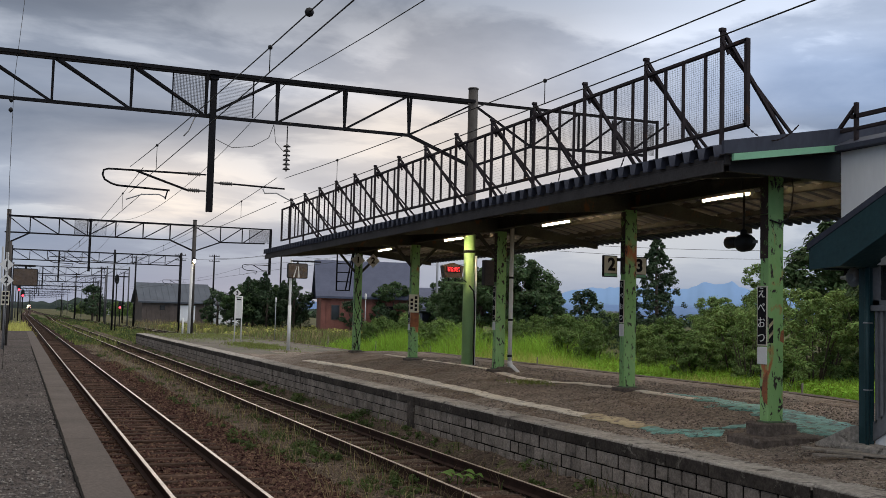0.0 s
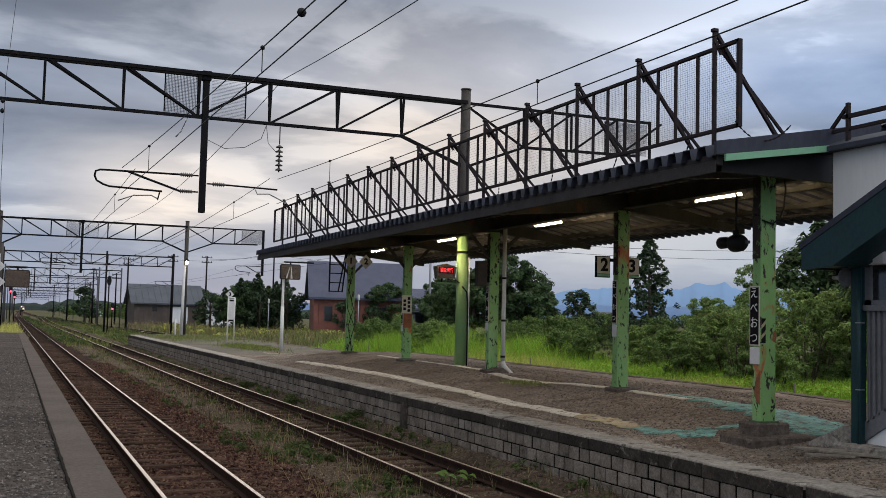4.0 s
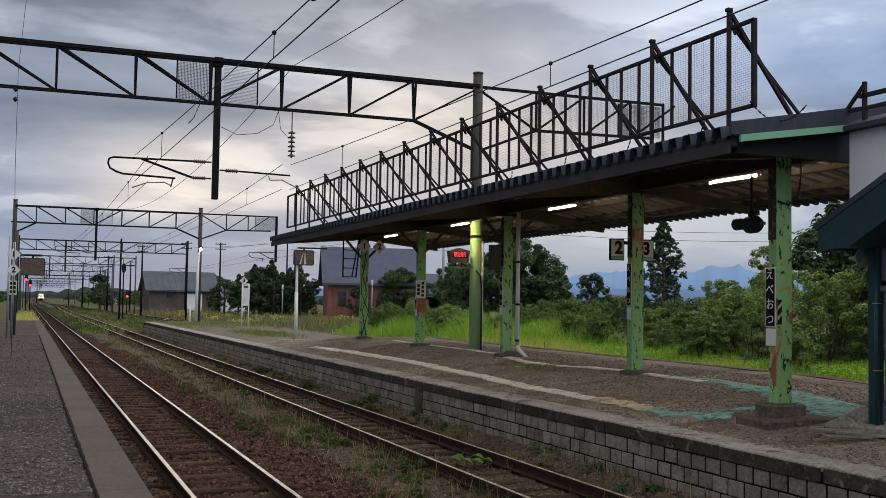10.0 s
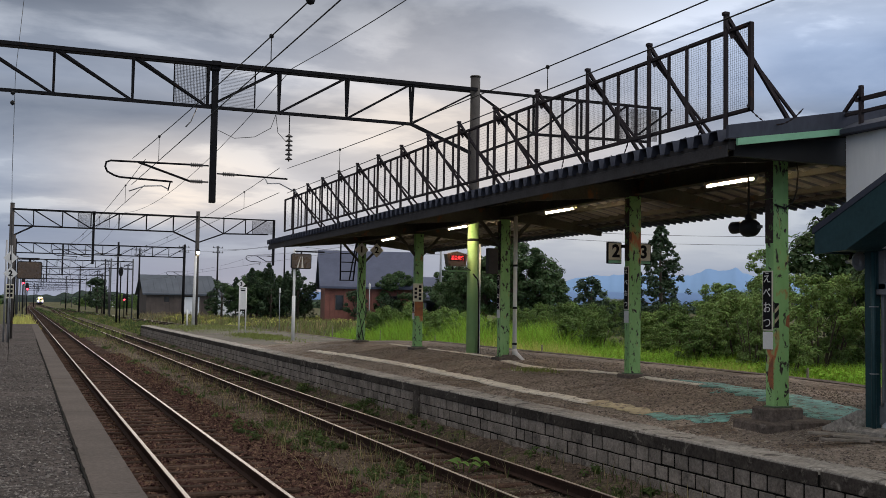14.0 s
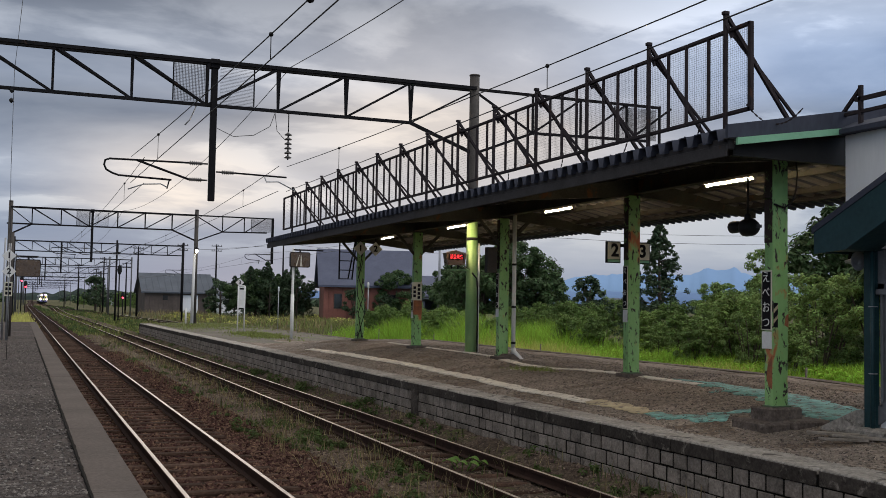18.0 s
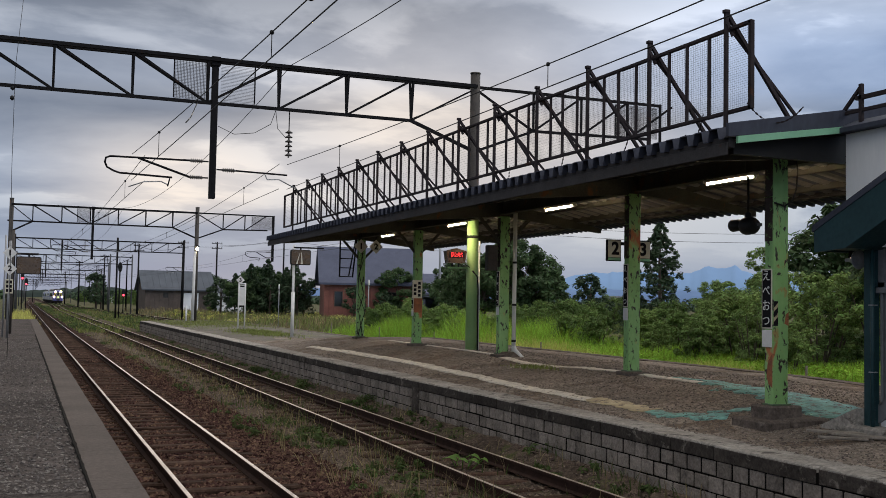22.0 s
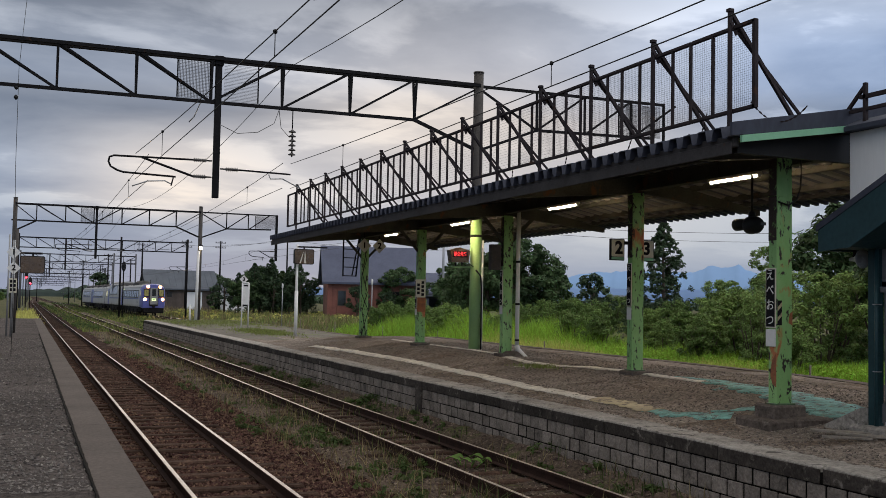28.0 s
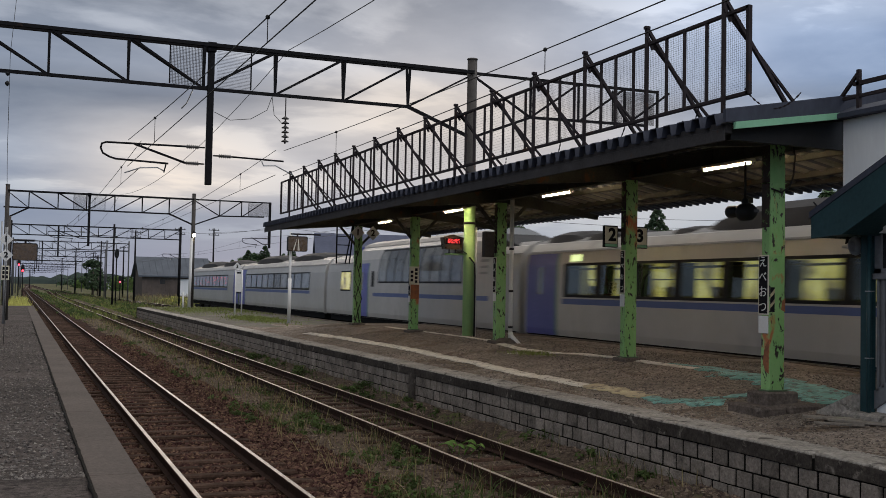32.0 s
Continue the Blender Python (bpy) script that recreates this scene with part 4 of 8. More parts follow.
def gantry(y, xl, xr, right_ext, level, depth=0.26, w=0.09, ztop=8.12, base=-0.3, base_r=0.6, detail=True):
    g = thing("catenary_gantry", pose(0, 0, 0), "dark lattice steel gantry over the tracks holding the overhead line", "gantry", "catenary gantries")
    xs_v = [0.5 + 1.763 * k for k in range(-2 if xl < -2 else 0, 6)]
    for x, b in ((xl, base), (xr, base_r)):
        part("mast", Shape().tube([(x, y, b), (x, y, ztop + 0.3)], 0.15, 14, 0.13).lathe((x, y, ztop + 0.3), [(0.15, 0), (0.14, 0.03), (0.02, 0.05)], 14), MAST, g)
    truss(g, y, xl, xr, xs_v, level - 1.06, level, 4.2, depth, w)
    for x, xv, s in ((xl, xs_v[0], 1), (xr, xs_v[-1], -1)):
        part("knee", Shape().bar((xv, y, level - 1.06), (x, y, level - 1.75), w * 0.9, w * 0.9), STEEL, g)
        part("end_diagonal", Shape().bar((xv, y, level - 1.06), (x, y, level - 0.05), w * 0.5, w * 0.5), STEEL, g)
    mid = 4.2
    part("drop_post", Shape().box(mid - 0.075, mid + 0.075, y - 0.075, y + 0.075, 4.66, level + 0.05, 0.01).box(mid - 0.11, mid + 0.11, y - 0.11, y + 0.11, level - 0.15, level + 0.08, 0.01), STEEL, g)
    if detail:
        mesh_guard(g, right_ext - 1.5, right_ext - 0.12, y, level - 0.98, level - 0.08)
    if detail:
        mesh_guard(g, mid - 0.98, mid - 0.14, y, level - 1.0, level - 0.08)
        mesh_guard(g, mid + 0.98, mid + 0.14, y, level - 1.0, level - 0.08)
    if right_ext:
        part("top_chord", Shape().bar((xr, y, level), (right_ext, y, level), w * 0.8, w * 0.8), STEEL, g)
        x = xr + 1.76
        part("knee", Shape().bar((xr, y, level - 1.75), (x, y, level - 1.06), w * 0.8, w * 0.8), STEEL, g)
        part("end_diagonal", Shape().bar((xr, y, level - 0.05), (x, y, level - 1.06), w * 0.6, w * 0.6), STEEL, g)
        part("bottom_chord", Shape().bar((x, y, level - 1.06), (right_ext - 0.4, y, level - 1.0), w * 0.8, w * 0.8), STEEL, g)
        while x < right_ext - 0.8:
            part("upright", Shape().bar((x, y, level - 1.06), (x, y, level), w * 0.6, w * 0.6, (1, 0, 0)), STEEL, g)
            part("diagonal", Shape().bar((x, y, level - 1.06), (x + 1.5, y, level), w * 0.6, w * 0.6), STEEL, g)
            x += 1.5
        k = 0.08 if y > 50 else 0.035
        part("drop_post", Shape().box(right_ext - k, right_ext + k, y - k, y + k, 4.9 if y > 50 else 6.3, level + 0.05, 0.01), STEEL, g)
    if detail:
        cantilever(g, y, mid - 0.1, -1, 5.56, 5.16, 2.4)
        cantilever(g, y, mid + 0.1, 1, 5.38, 5.06, 1.75)
    return g


gantry(25.6, -4.4, 11.14, 17.0, 8.06, base_r=0.9)
gantry(72.3, -0.78, 10.95, 16.2, 8.06, w=0.11)


# haze in front of the far masts, put in as a paler grey
FARSTEEL = mat("hazed_far_steel", (0.10, 0.10, 0.105), (0.07, 0.07, 0.075), 0.8, 2, 20, 0.1, spec=0.2)


def far_gantry(y, xl, xr, level=8.0, mids=()):
    """A plainer lattice gantry further out."""
    g = thing("catenary_gantry", pose(0, 0, 0), "distant dark lattice steel gantry over the tracks", "gantry", "catenary gantries")
    for x in (xl, xr) + tuple(mids):
        part("mast", Shape().tube([(x, y, -0.3), (x, y, level + 0.4)], 0.10, 8), STEEL if y < 130 else FARSTEEL, g)
    part("top_chord", Shape().bar((xl, y, level), (xr, y, level), 0.13, 0.13), STEEL, g)
    part("bottom_chord", Shape().bar((xl, y, level - 1.05), (xr, y, level - 1.05), 0.11, 0.11), STEEL, g)
    n = max(2, round((xr - xl) / 1.8))
    for i in range(n):
        a, b = xl + (xr - xl) * i / n, xl + (xr - xl) * (i + 1) / n
        part("upright", Shape().bar((b, y, level - 1.05), (b, y, level), 0.07, 0.07, (1, 0, 0)), STEEL, g)
        za, zb = (level, level - 1.05) if i < n / 2 else (level - 1.05, level)
        part("diagonal", Shape().bar((a, y, za), (b, y, zb), 0.07, 0.07), STEEL, g)
    x = (xl + xr) / 2 - 4
    part("drop_post", Shape().bar((x, y, level), (x, y, level - 3.3), 0.16, 0.16, (1, 0, 0)), STEEL, g)
    return g


far_gantry(117, -0.8, 16.4, 8.2, (9.4,))
far_gantry(160, -0.8, 15.0, 8.1, (11.9,))
far_gantry(205, -0.8, 15.0, 8.1)
far_gantry(252, -0.5, 17.0, 8.1)
far_gantry(300, 0.0, 16.0, 8.1)
far_gantry(355, 0.5, 17.0, 8.1)
far_gantry(410, 1.0, 17.0, 8.1)
far_gantry(480, 1.0, 18.0, 8.1)
far_gantry(560, 1.5, 18.0, 8.1)


def wire(name, pts, rad, label, group="overhead wires"):
    return solid(name, Shape().tube(pts, rad, 5), WIRE, label, "wire", group)


def sag(x0, x1, y0, y1, z0, z1, dip, n=14):
    return [(x0 + (x1 - x0) * i / n, y0 + (y1 - y0) * i / n, z0 + (z1 - z0) * i / n - dip * 4 * (i / n) * (1 - i / n)) for i in range(n + 1)]


SPANS = [(-21.0, 25.6), (25.6, 72.3), (72.3, 117.0), (117.0, 160.0), (160.0, 205.0), (205.0, 252.0), (252.0, 300.0)]
for k, (a, b) in enumerate(SPANS):
    for tx, st in ((T1, 1), (T2, -1), (T3, 1)):
        s0, s1 = (0.2 * st, -0.2 * st) if k % 2 else (-0.2 * st, 0.2 * st)
        if tx == T3:
            x0, x1 = main_x(a), main_x(b)
        else:
            x0 = x1 = tx
        if k == 0:
            s0, s1 = (0.62, -0.1) if tx == T1 else (0.0, 0.0)
        wire("contact_wire", sag(x0 + s0, x1 + s1, a, b, 5.0, 5.0, 0.03), 0.008, "taut copper contact wire over a track")
        wire("messenger_wire", sag(x0 + s0, x1 + s1, a, b, 5.62, 5.62, 0.42), 0.008, "sagging messenger wire over a track")
        if k < 3:
            for i in range(1, 10):
                t = i / 10
                x = x0 + s0 + (x1 + s1 - x0 - s0) * t
                y = a + (b - a) * t
                if i % 2:
                    wire("dropper", [(x, y, 5.0 - 0.03 * 4 * t * (1 - t)), (x, y, 5.62 - 0.42 * 4 * t * (1 - t))], 0.006, "thin dropper wire between messenger and contact wire")
                    if k < 2:
                        z = 5.62 - 0.42 * 4 * t * (1 - t)
                        solid("wire_clamp", Shape().lathe((x, y, z), [(0.0, -0.03), (0.022, -0.02), (0.028, 0.0), (0.022, 0.02), (0.0, 0.03)], 8), BLACK, "small black clamp on the messenger wire", "clamp", "wire clamps")
    wire("feeder_wire", sag(6.1, 6.1, a, b, 8.15, 8.15, 0.9), 0.010, "feeder wire carried on the gantries")


# the passing train -----------------------------------------------------------
CAR, HALF = 21.3, 1.40
SILVER = mat("train_body", (0.43, 0.42, 0.405), (0.35, 0.34, 0.325), 0.35, 0.7, 12, 0.02, metal=0.1, local=True, streak=0.3, spots=(0.31, 0.30, 0.285), spot_at=0.62, spot_scale=1.2)
TRAINBLUE = mat("train_blue", (0.105, 0.115, 0.37), (0.08, 0.088, 0.29), 0.4, 0.8, 12, 0.02, local=True)
TRAINSTRIPE = mat("train_stripe", (0.065, 0.10, 0.27), (0.05, 0.08, 0.22), 0.4, 0.8, 12, 0.0, local=True)
TRAINGREEN = mat("train_green_edge", (0.12, 0.24, 0.17), (0.09, 0.19, 0.13), 0.4, 0.8, 12, 0.0, local=True)
TRAINROOF = mat("train_roof_pod", (0.045, 0.044, 0.046), (0.024, 0.023, 0.024), 0.75, 0.8, 12, 0.15, local=True, spec=0.2)
ROOFTOP = mat("train_roof_skin", (0.1913, 0.1880, 0.1849), (0.1275, 0.1244, 0.1211), 0.5, 0.8, 12, 0.1, local=True, streak=0.5)
UNDER = mat("train_underframe", (0.018, 0.017, 0.016), (0.011, 0.010, 0.010), 0.85, 2, 20, 0.2, local=True, spec=0.1)
RUBBER = mat("window_rubber", (0.010, 0.010, 0.011), (0.007, 0.007, 0.008), 0.6, 2, 20, 0.0, local=True, spec=0.2)
WINDOW = mat("train_window", (0.03, 0.033, 0.035), (0.02, 0.022, 0.024), 0.06, 1, 4, 0.0, local=True, spec=0.7)
# saloon walls and small panes glow themselves in place of saloon lamps
CABIN = mat("lit_cabin", (0.10, 0.09, 0.05), (0.012, 0.011, 0.008), 0.07, 1.7, 4, 0.0, local=True, emit=(0.60, 0.50, 0.15), power=0.13, spec=1.0)


def vary_glow(m, scale, stops):
    """What is lit behind a pane is uneven: its glow follows a slow pattern along the carriage."""
    tr = m.node_tree
    vec = tr.nodes.new("ShaderNodeTexCoord").outputs["Object"]
    f = noise_node(tr, vec, scale, 2.0, 0.5, 0.3)
    tr.links.new(ramp_node(tr, f, stops), tr.nodes["Principled BSDF"].inputs["Emission Color"])


vary_glow(CABIN, 1.9, [(0.36, (0.22, 0.18, 0.07)), (0.46, (0.50, 0.42, 0.15)), (0.54, (0.78, 0.68, 0.18)), (0.66, (0.92, 0.85, 0.36))])
CABIN.node_tree.nodes["Principled BSDF"].inputs["Emission Strength"].default_value = 0.6
# the pane itself glows yellow; no lit cab is built behind it
SCREEN = mat("cab_windscreen", (0.03, 0.03, 0.022), (0.015, 0.015, 0.012), 0.06, 1.1, 4, 0.0, local=True, emit=(0.5, 0.45, 0.16), power=0.30, spec=0.8)


def pane_mat():
    """Clear window glass: looks through, with the sky's reflection growing at a slant."""
    m = bpy.data.materials.new("clear_pane")
    m.use_nodes = True
    tr = m.node_tree
    tr.nodes.clear()
    out, mx = tr.nodes.new("ShaderNodeOutputMaterial"), tr.nodes.new("ShaderNodeMixShader")
    tp, gl, fr = tr.nodes.new("ShaderNodeBsdfTransparent"), tr.nodes.new("ShaderNodeBsdfGlossy"), tr.nodes.new("ShaderNodeLayerWeight")
    tp.inputs[0].default_value = (0.80, 0.84, 0.78, 1)
    gl.inputs["Roughness"].default_value = 0.03
    tr.links.new(math_node(tr, "ADD", math_node(tr, "MULTIPLY", math_node(tr, "POWER", fr.outputs["Facing"], 3.5), 0.8), 0.03), mx.inputs[0]), tr.links.new(tp.outputs[0], mx.inputs[1]), tr.links.new(gl.outputs[0], mx.inputs[2]), tr.links.new(mx.outputs[0], out.inputs[0])
    return m


CLEARPANE = pane_mat()
# glossy grey pane whose tone differs from window to window
GREYPANE = mat("grey_pane", (0.22, 0.215, 0.19), (0.10, 0.098, 0.085), 0.10, 1.0, 5, 0.0, local=True, spec=0.9, rand=0.9)
SEATBACK = mat("seat_back", (0.17, 0.15, 0.06), (0.08, 0.07, 0.03), 0.7, 2, 20, 0.0, local=True, spec=0.2)
HEAD = mat("headlight_glow", (1, 0.95, 0.85), None, 0.3, 1, 4, 0.0, emit=(1.0, 0.62, 0.27), power=900.0)
# orange glare round the headlights, put in as a glowing surface
HALO = mat("headlight_halo", (0.9, 0.6, 0.3), None, 0.3, 1, 4, 0.0, emit=(1.0, 0.33, 0.06), power=2.0)
HEADSIGN = mat("train_headsign", (0.7, 0.8, 0.4), (0.5, 0.65, 0.35), 0.4, 6, 12, 0.0, local=True, emit=(0.80, 0.95, 0.40), power=1.1)
TRAINRED = mat("train_red", (0.16, 0.03, 0.04), (0.12, 0.022, 0.03), 0.45, 1, 12, 0.0, local=True)
TRAINGREY = mat("train_end_grey", (0.25, 0.25, 0.25), (0.19, 0.19, 0.19), 0.5, 1, 12, 0.03, local=True)
SIDE = [(1.37, 0.98), (1.40, 1.2), (1.40, 2.2), (1.365, 2.97), (1.29, 3.32), (1.06, 3.60), (0.6, 3.74), (0.0, 3.79)]
SIDE_HIGH = [(1.37, 0.98), (1.40, 1.2), (1.40, 2.3), (1.385, 2.9), (1.30, 3.45), (1.12, 3.86), (0.80, 4.16), (0.4, 4.28), (0.0, 4.32)]


def section(side, grow=0.0):
    return [(-x - grow, z) for x, z in side] + [(x + grow, z) for x, z in side[-2::-1]]


def side_x(z, side):
    """How far out the carriage side stands at a height."""
    for (xa, za), (xb, zb) in zip(side, side[1:]):
        if za <= z <= zb:
            return xa + (xb - xa) * (z - za) / (zb - za)
    return side[0][0]


def skin(s, y0, y1, z0, z1, side, out=0.006, deep=0.05):
    """A curved plate on the carriage side s, following the body's section."""
    vs, fs = [], []
    zs = [z0] + [z for x, z in side if z0 + 0.01 < z < z1 - 0.01] + [z1]
    steps = len(zs) - 1
    for z in zs:
        x = side_x(z, side)
        vs += [(s * (x + out), y0, z), (s * (x + out), y1, z), (s * (x - deep), y0, z), (s * (x - deep), y1, z)]
    for i in range(steps):
        a, b = 4 * i, 4 * i + 4
        fs += [(a, a + 1, b + 1, b), (a + 2, b + 2, b + 3, a + 3), (a, b, b + 2, a + 2), (a + 1, a + 3, b + 3, b + 1)]
    n = 4 * steps
    return Shape().add(vs, fs + [(0, 2, 3, 1), (n, n + 1, n + 3, n + 2)], False)


def car_windows(t, y0, y1, n, z0, z1, inner, side=SIDE, gap=0.16):
    """A row of windows on both sides: dark rubber frame, panes between dark mullions."""
    for s in (-1, 1):
        part("window_frame", skin(s, y0 - 0.08, y1 + 0.08, z0 - 0.07, z1 + 0.07, side, 0.004, 0.04), RUBBER, t)
        step = (y1 - y0) / n
        for i in range(n):
            a, b = y0 + step * i + (gap / 2 if i else 0), y0 + step * (i + 1) - (gap / 2 if i < n - 1 else 0)
            part("pane", skin(s, a, b, z0, z1, side, 0.009, 0.03), inner, t)


def clipped(side, z0, z1):
    """The part of a body section between two heights."""
    pts = [(side_x(z0, side), z0)] + [q for q in side if z0 + 0.001 < q[1] < z1 - 0.001]
    pts += [(side_x(z1, side), z1)] if z1 < side[-1][1] else [side[-1]]
    left = [(-x, z) for x, z in pts]
    right = [(x, z) for x, z in reversed(pts) if x > 1e-6]
    return left + right


def hollow_body(t, y0, y1, a, b, z0, z1):
    """Carriage body with a window band left open between a and b."""
    part("lower_body", Shape().prism(clipped(SIDE, 0.98, z0), "y", y0, y1), SILVER, t)
    part("upper_body", Shape().prism(clipped(SIDE, z1, 3.79), "y", y0, y1), SILVER, t)
    for ya, yb in ((y0, a), (b, y1)):
        part("end_body", Shape().prism(clipped(SIDE, z0, z1), "y", ya, yb), SILVER, t)


def lit_cabin(t, y0, y1, n, z0, z1, gap):
    """A lit saloon: glowing far walls, pillars between the seats, seat rows, racks, clear panes in dark frames."""
    part("cabin_wall", Shape().box(-0.62, 0.62, y0 - 0.05, y1 + 0.05, z0 - 0.06, z1 + 0.06), CABIN, t, "yellow lit saloon interior")
    step = (y1 - y0) / n
    for s in (-1, 1):
        for za, zb in ((z0 - 0.07, z0), (z1, z1 + 0.07)):
            part("window_frame", skin(s, y0 - 0.08, y1 + 0.08, za, zb, SIDE, 0.006, 0.05), RUBBER, t)
        part("luggage_rack", Shape().box(min(s * 0.66, s * 1.24), max(s * 0.66, s * 1.24), y0, y1, z1 - 0.10, z1 - 0.07, 0.006), SEATBACK, t)
        part("rail_bar", Shape().box(min(s * 0.64, s * 0.68), max(s * 0.64, s * 0.68), y0, y1, z0 + 0.40, z0 + 0.43), SEATBACK, t)
        for i in range(n + 1):
            c = y0 + step * i
            w = gap / 2 if 0 < i < n else gap / 3
            part("pillar", skin(s, max(y0 - 0.08, c - w), min(y1 + 0.08, c + w), z0, z1, SIDE, 0.005, 0.40), RUBBER, t)
        for i in range(n):
            a, b = y0 + step * i + gap / 2, y0 + step * (i + 1) - gap / 2
            part("pane", skin(s, a, b, z0, z1, SIDE, -0.004, 0.006), CLEARPANE, t).visible_shadow = False
            part("seat_back", Shape().box(min(s * 0.92, s * 1.22), max(s * 0.92, s * 1.22), a + 0.5, a + 0.62, z0 - 0.05, z0 + 0.24, 0.04), SEATBACK, t)


def bogie(t, y):
    b = part("bogie", Shape().box(-1.15, -1.0, y - 1.5, y + 1.5, 0.42, 0.66, 0.04).box(1.0, 1.15, y - 1.5, y + 1.5, 0.42, 0.66, 0.04).box(-1.0, 1.0, y - 0.25, y + 0.25, 0.45, 0.95, 0.03), UNDER, t)
    for dy in (-1.05, 1.05):
        part("wheelset", Shape().lathe((0, y + dy, 0.43), [(0.43, -0.60), (0.43, -0.48), (0.08, -0.46), (0.08, 0.46), (0.43, 0.48), (0.43, 0.60)], 20, "x"), UNDER, b)


def carriage(kind):
    """One carriage, its front end at y = 0 and its tail at y = CAR, on its track's centre line."""
    t = thing("train_carriage", pose(0, 0, 0), {"cab": "leading grey diesel carriage with blue cab and lit headlights", "view": "grey diesel carriage with tall panorama windows",
              "plain": "grey diesel carriage with a row of windows"}[kind], "train carriage", "passing train carriages")
    y0, y1 = (1.35 if kind == "cab" else 0.22), CAR - 0.22
    if kind == "cab":
        hollow_body(t, y0, y1, 2.92, 18.78, 2.09, 3.01)
    else:
        part("body", Shape().prism(section(SIDE), "y", y0, y1), SILVER, t)
    part("roof", Shape().prism([(-0.98, 3.63), (-0.62, 3.765), (0, 3.815), (0.62, 3.765), (0.98, 3.63)], "y", y0 + 0.02, y1 - 0.02), ROOFTOP, t)
    part("underframe", Shape().box(-1.25, 1.25, y0 + 0.3, y1 - 0.3, 0.72, 1.0, 0.02), UNDER, t)
    for a, b in ((5.2, 7.8), (8.6, 11.4), (12.2, 14.2)):
        part("underfloor_box", Shape().box(-1.28, 1.28, a, b, 0.30, 0.74, 0.05), UNDER, t)
    bogie(t, 3.3)
    bogie(t, CAR - 3.3)
    for s in (-1, 1):
        part("rain_gutter", skin(s, y0 + 0.1, y1 - 0.1, 3.33, 3.38, SIDE, 0.03, 0.02), ROOFTOP, t)
        part("sill", skin(s, y0 + 0.1, y1 - 0.1, 0.985, 1.03, SIDE, 0.012, 0.02), UNDER, t)
    for e in ((y1 - 0.02, y1 + 0.20),) + (() if kind == "cab" else ((0.02, y0 + 0.02),)):
        part("gangway", Shape().box(-0.62, 0.62, e[0], e[1], 1.0, 3.2, 0.05), RUBBER, t)
    return t, y0, y1


def stripes(t, a, b, side=SIDE):
    for s in (-1, 1):
        part("stripe", skin(s, a, b, 1.90, 2.05, side, 0.004, 0.01), TRAINSTRIPE, t)


def roof_pods(t, spans):
    """Rounded dark equipment covers along the roof."""
    for a, b, h in spans:
        vs, fs = [], []
        ring = 7
        lv = [(0.0, 0.0), (0.10, 0.6), (0.22, 0.9), (0.38, 1.0), (0.62, 1.0), (0.78, 0.9), (0.90, 0.6), (1.0, 0.0)]
        for u, q in lv:
            y = a + (b - a) * u
            for k in range(ring):
                an = math.pi * k / (ring - 1)
                vs.append((-1.0 * math.cos(an) * (0.8 + 0.2 * q), y, 3.60 + (0.12 + (h + 0.08) * q) * math.sin(an) ** 0.7))
        for i in range(len(lv) - 1):
            fs += [(i * ring + k, i * ring + k + 1, (i + 1) * ring + k + 1, (i + 1) * ring + k) for k in range(ring - 1)]
            fs.append((i * ring, (i + 1) * ring, (i + 1) * ring + ring - 1, i * ring + ring - 1))
        fs += [tuple(range(ring))[::-1], tuple((len(lv) - 1) * ring + k for k in range(ring))]
        part("roof_pod", Shape().add(vs, fs), TRAINROOF, t, "dark rounded roof cover")


def end_door(t, a, b, side=SIDE):
    """A blue body end with its side door and door window."""
    for s in (-1, 1):
        part("blue_end_panel", skin(s, a, b, 1.0, 3.30, side, 0.006, 0.03), TRAINBLUE, t, "blue painted carriage end")
        m = (a + b) / 2
        d = part("side_door", skin(s, m - 0.42, m + 0.42, 1.10, 3.12, side, 0.012, 0.03), TRAINBLUE, t)
        part("door_window", skin(s, m - 0.2, m + 0.2, 2.15, 2.92, side, 0.017, 0.01), GREYPANE, d)
        part("green_edge", skin(s, a - 0.12, a, 1.0, 3.30, side, 0.005, 0.02), TRAINGREEN, t)


def destination_box(t, y):
    for s in (-1, 1):
        part("destination_panel", skin(s, y - 0.28, y + 0.28, 3.06, 3.24, SIDE, 0.008, 0.02), HEADSIGN, t, "small lit destination panel")


def emblem(t, y):
    """A small dark mark on the body side, drawn as plain shapes."""
    for s in (-1, 1):
        part("mark", skin(s, y - 0.10, y + 0.10, 1.45, 1.66, SIDE, 0.005, 0.01), TRAINGREY, t)
        part("mark", skin(s, y + 0.9, y + 1.02, 1.38, 1.76, SIDE, 0.005, 0.01), TRAINGREY, t)


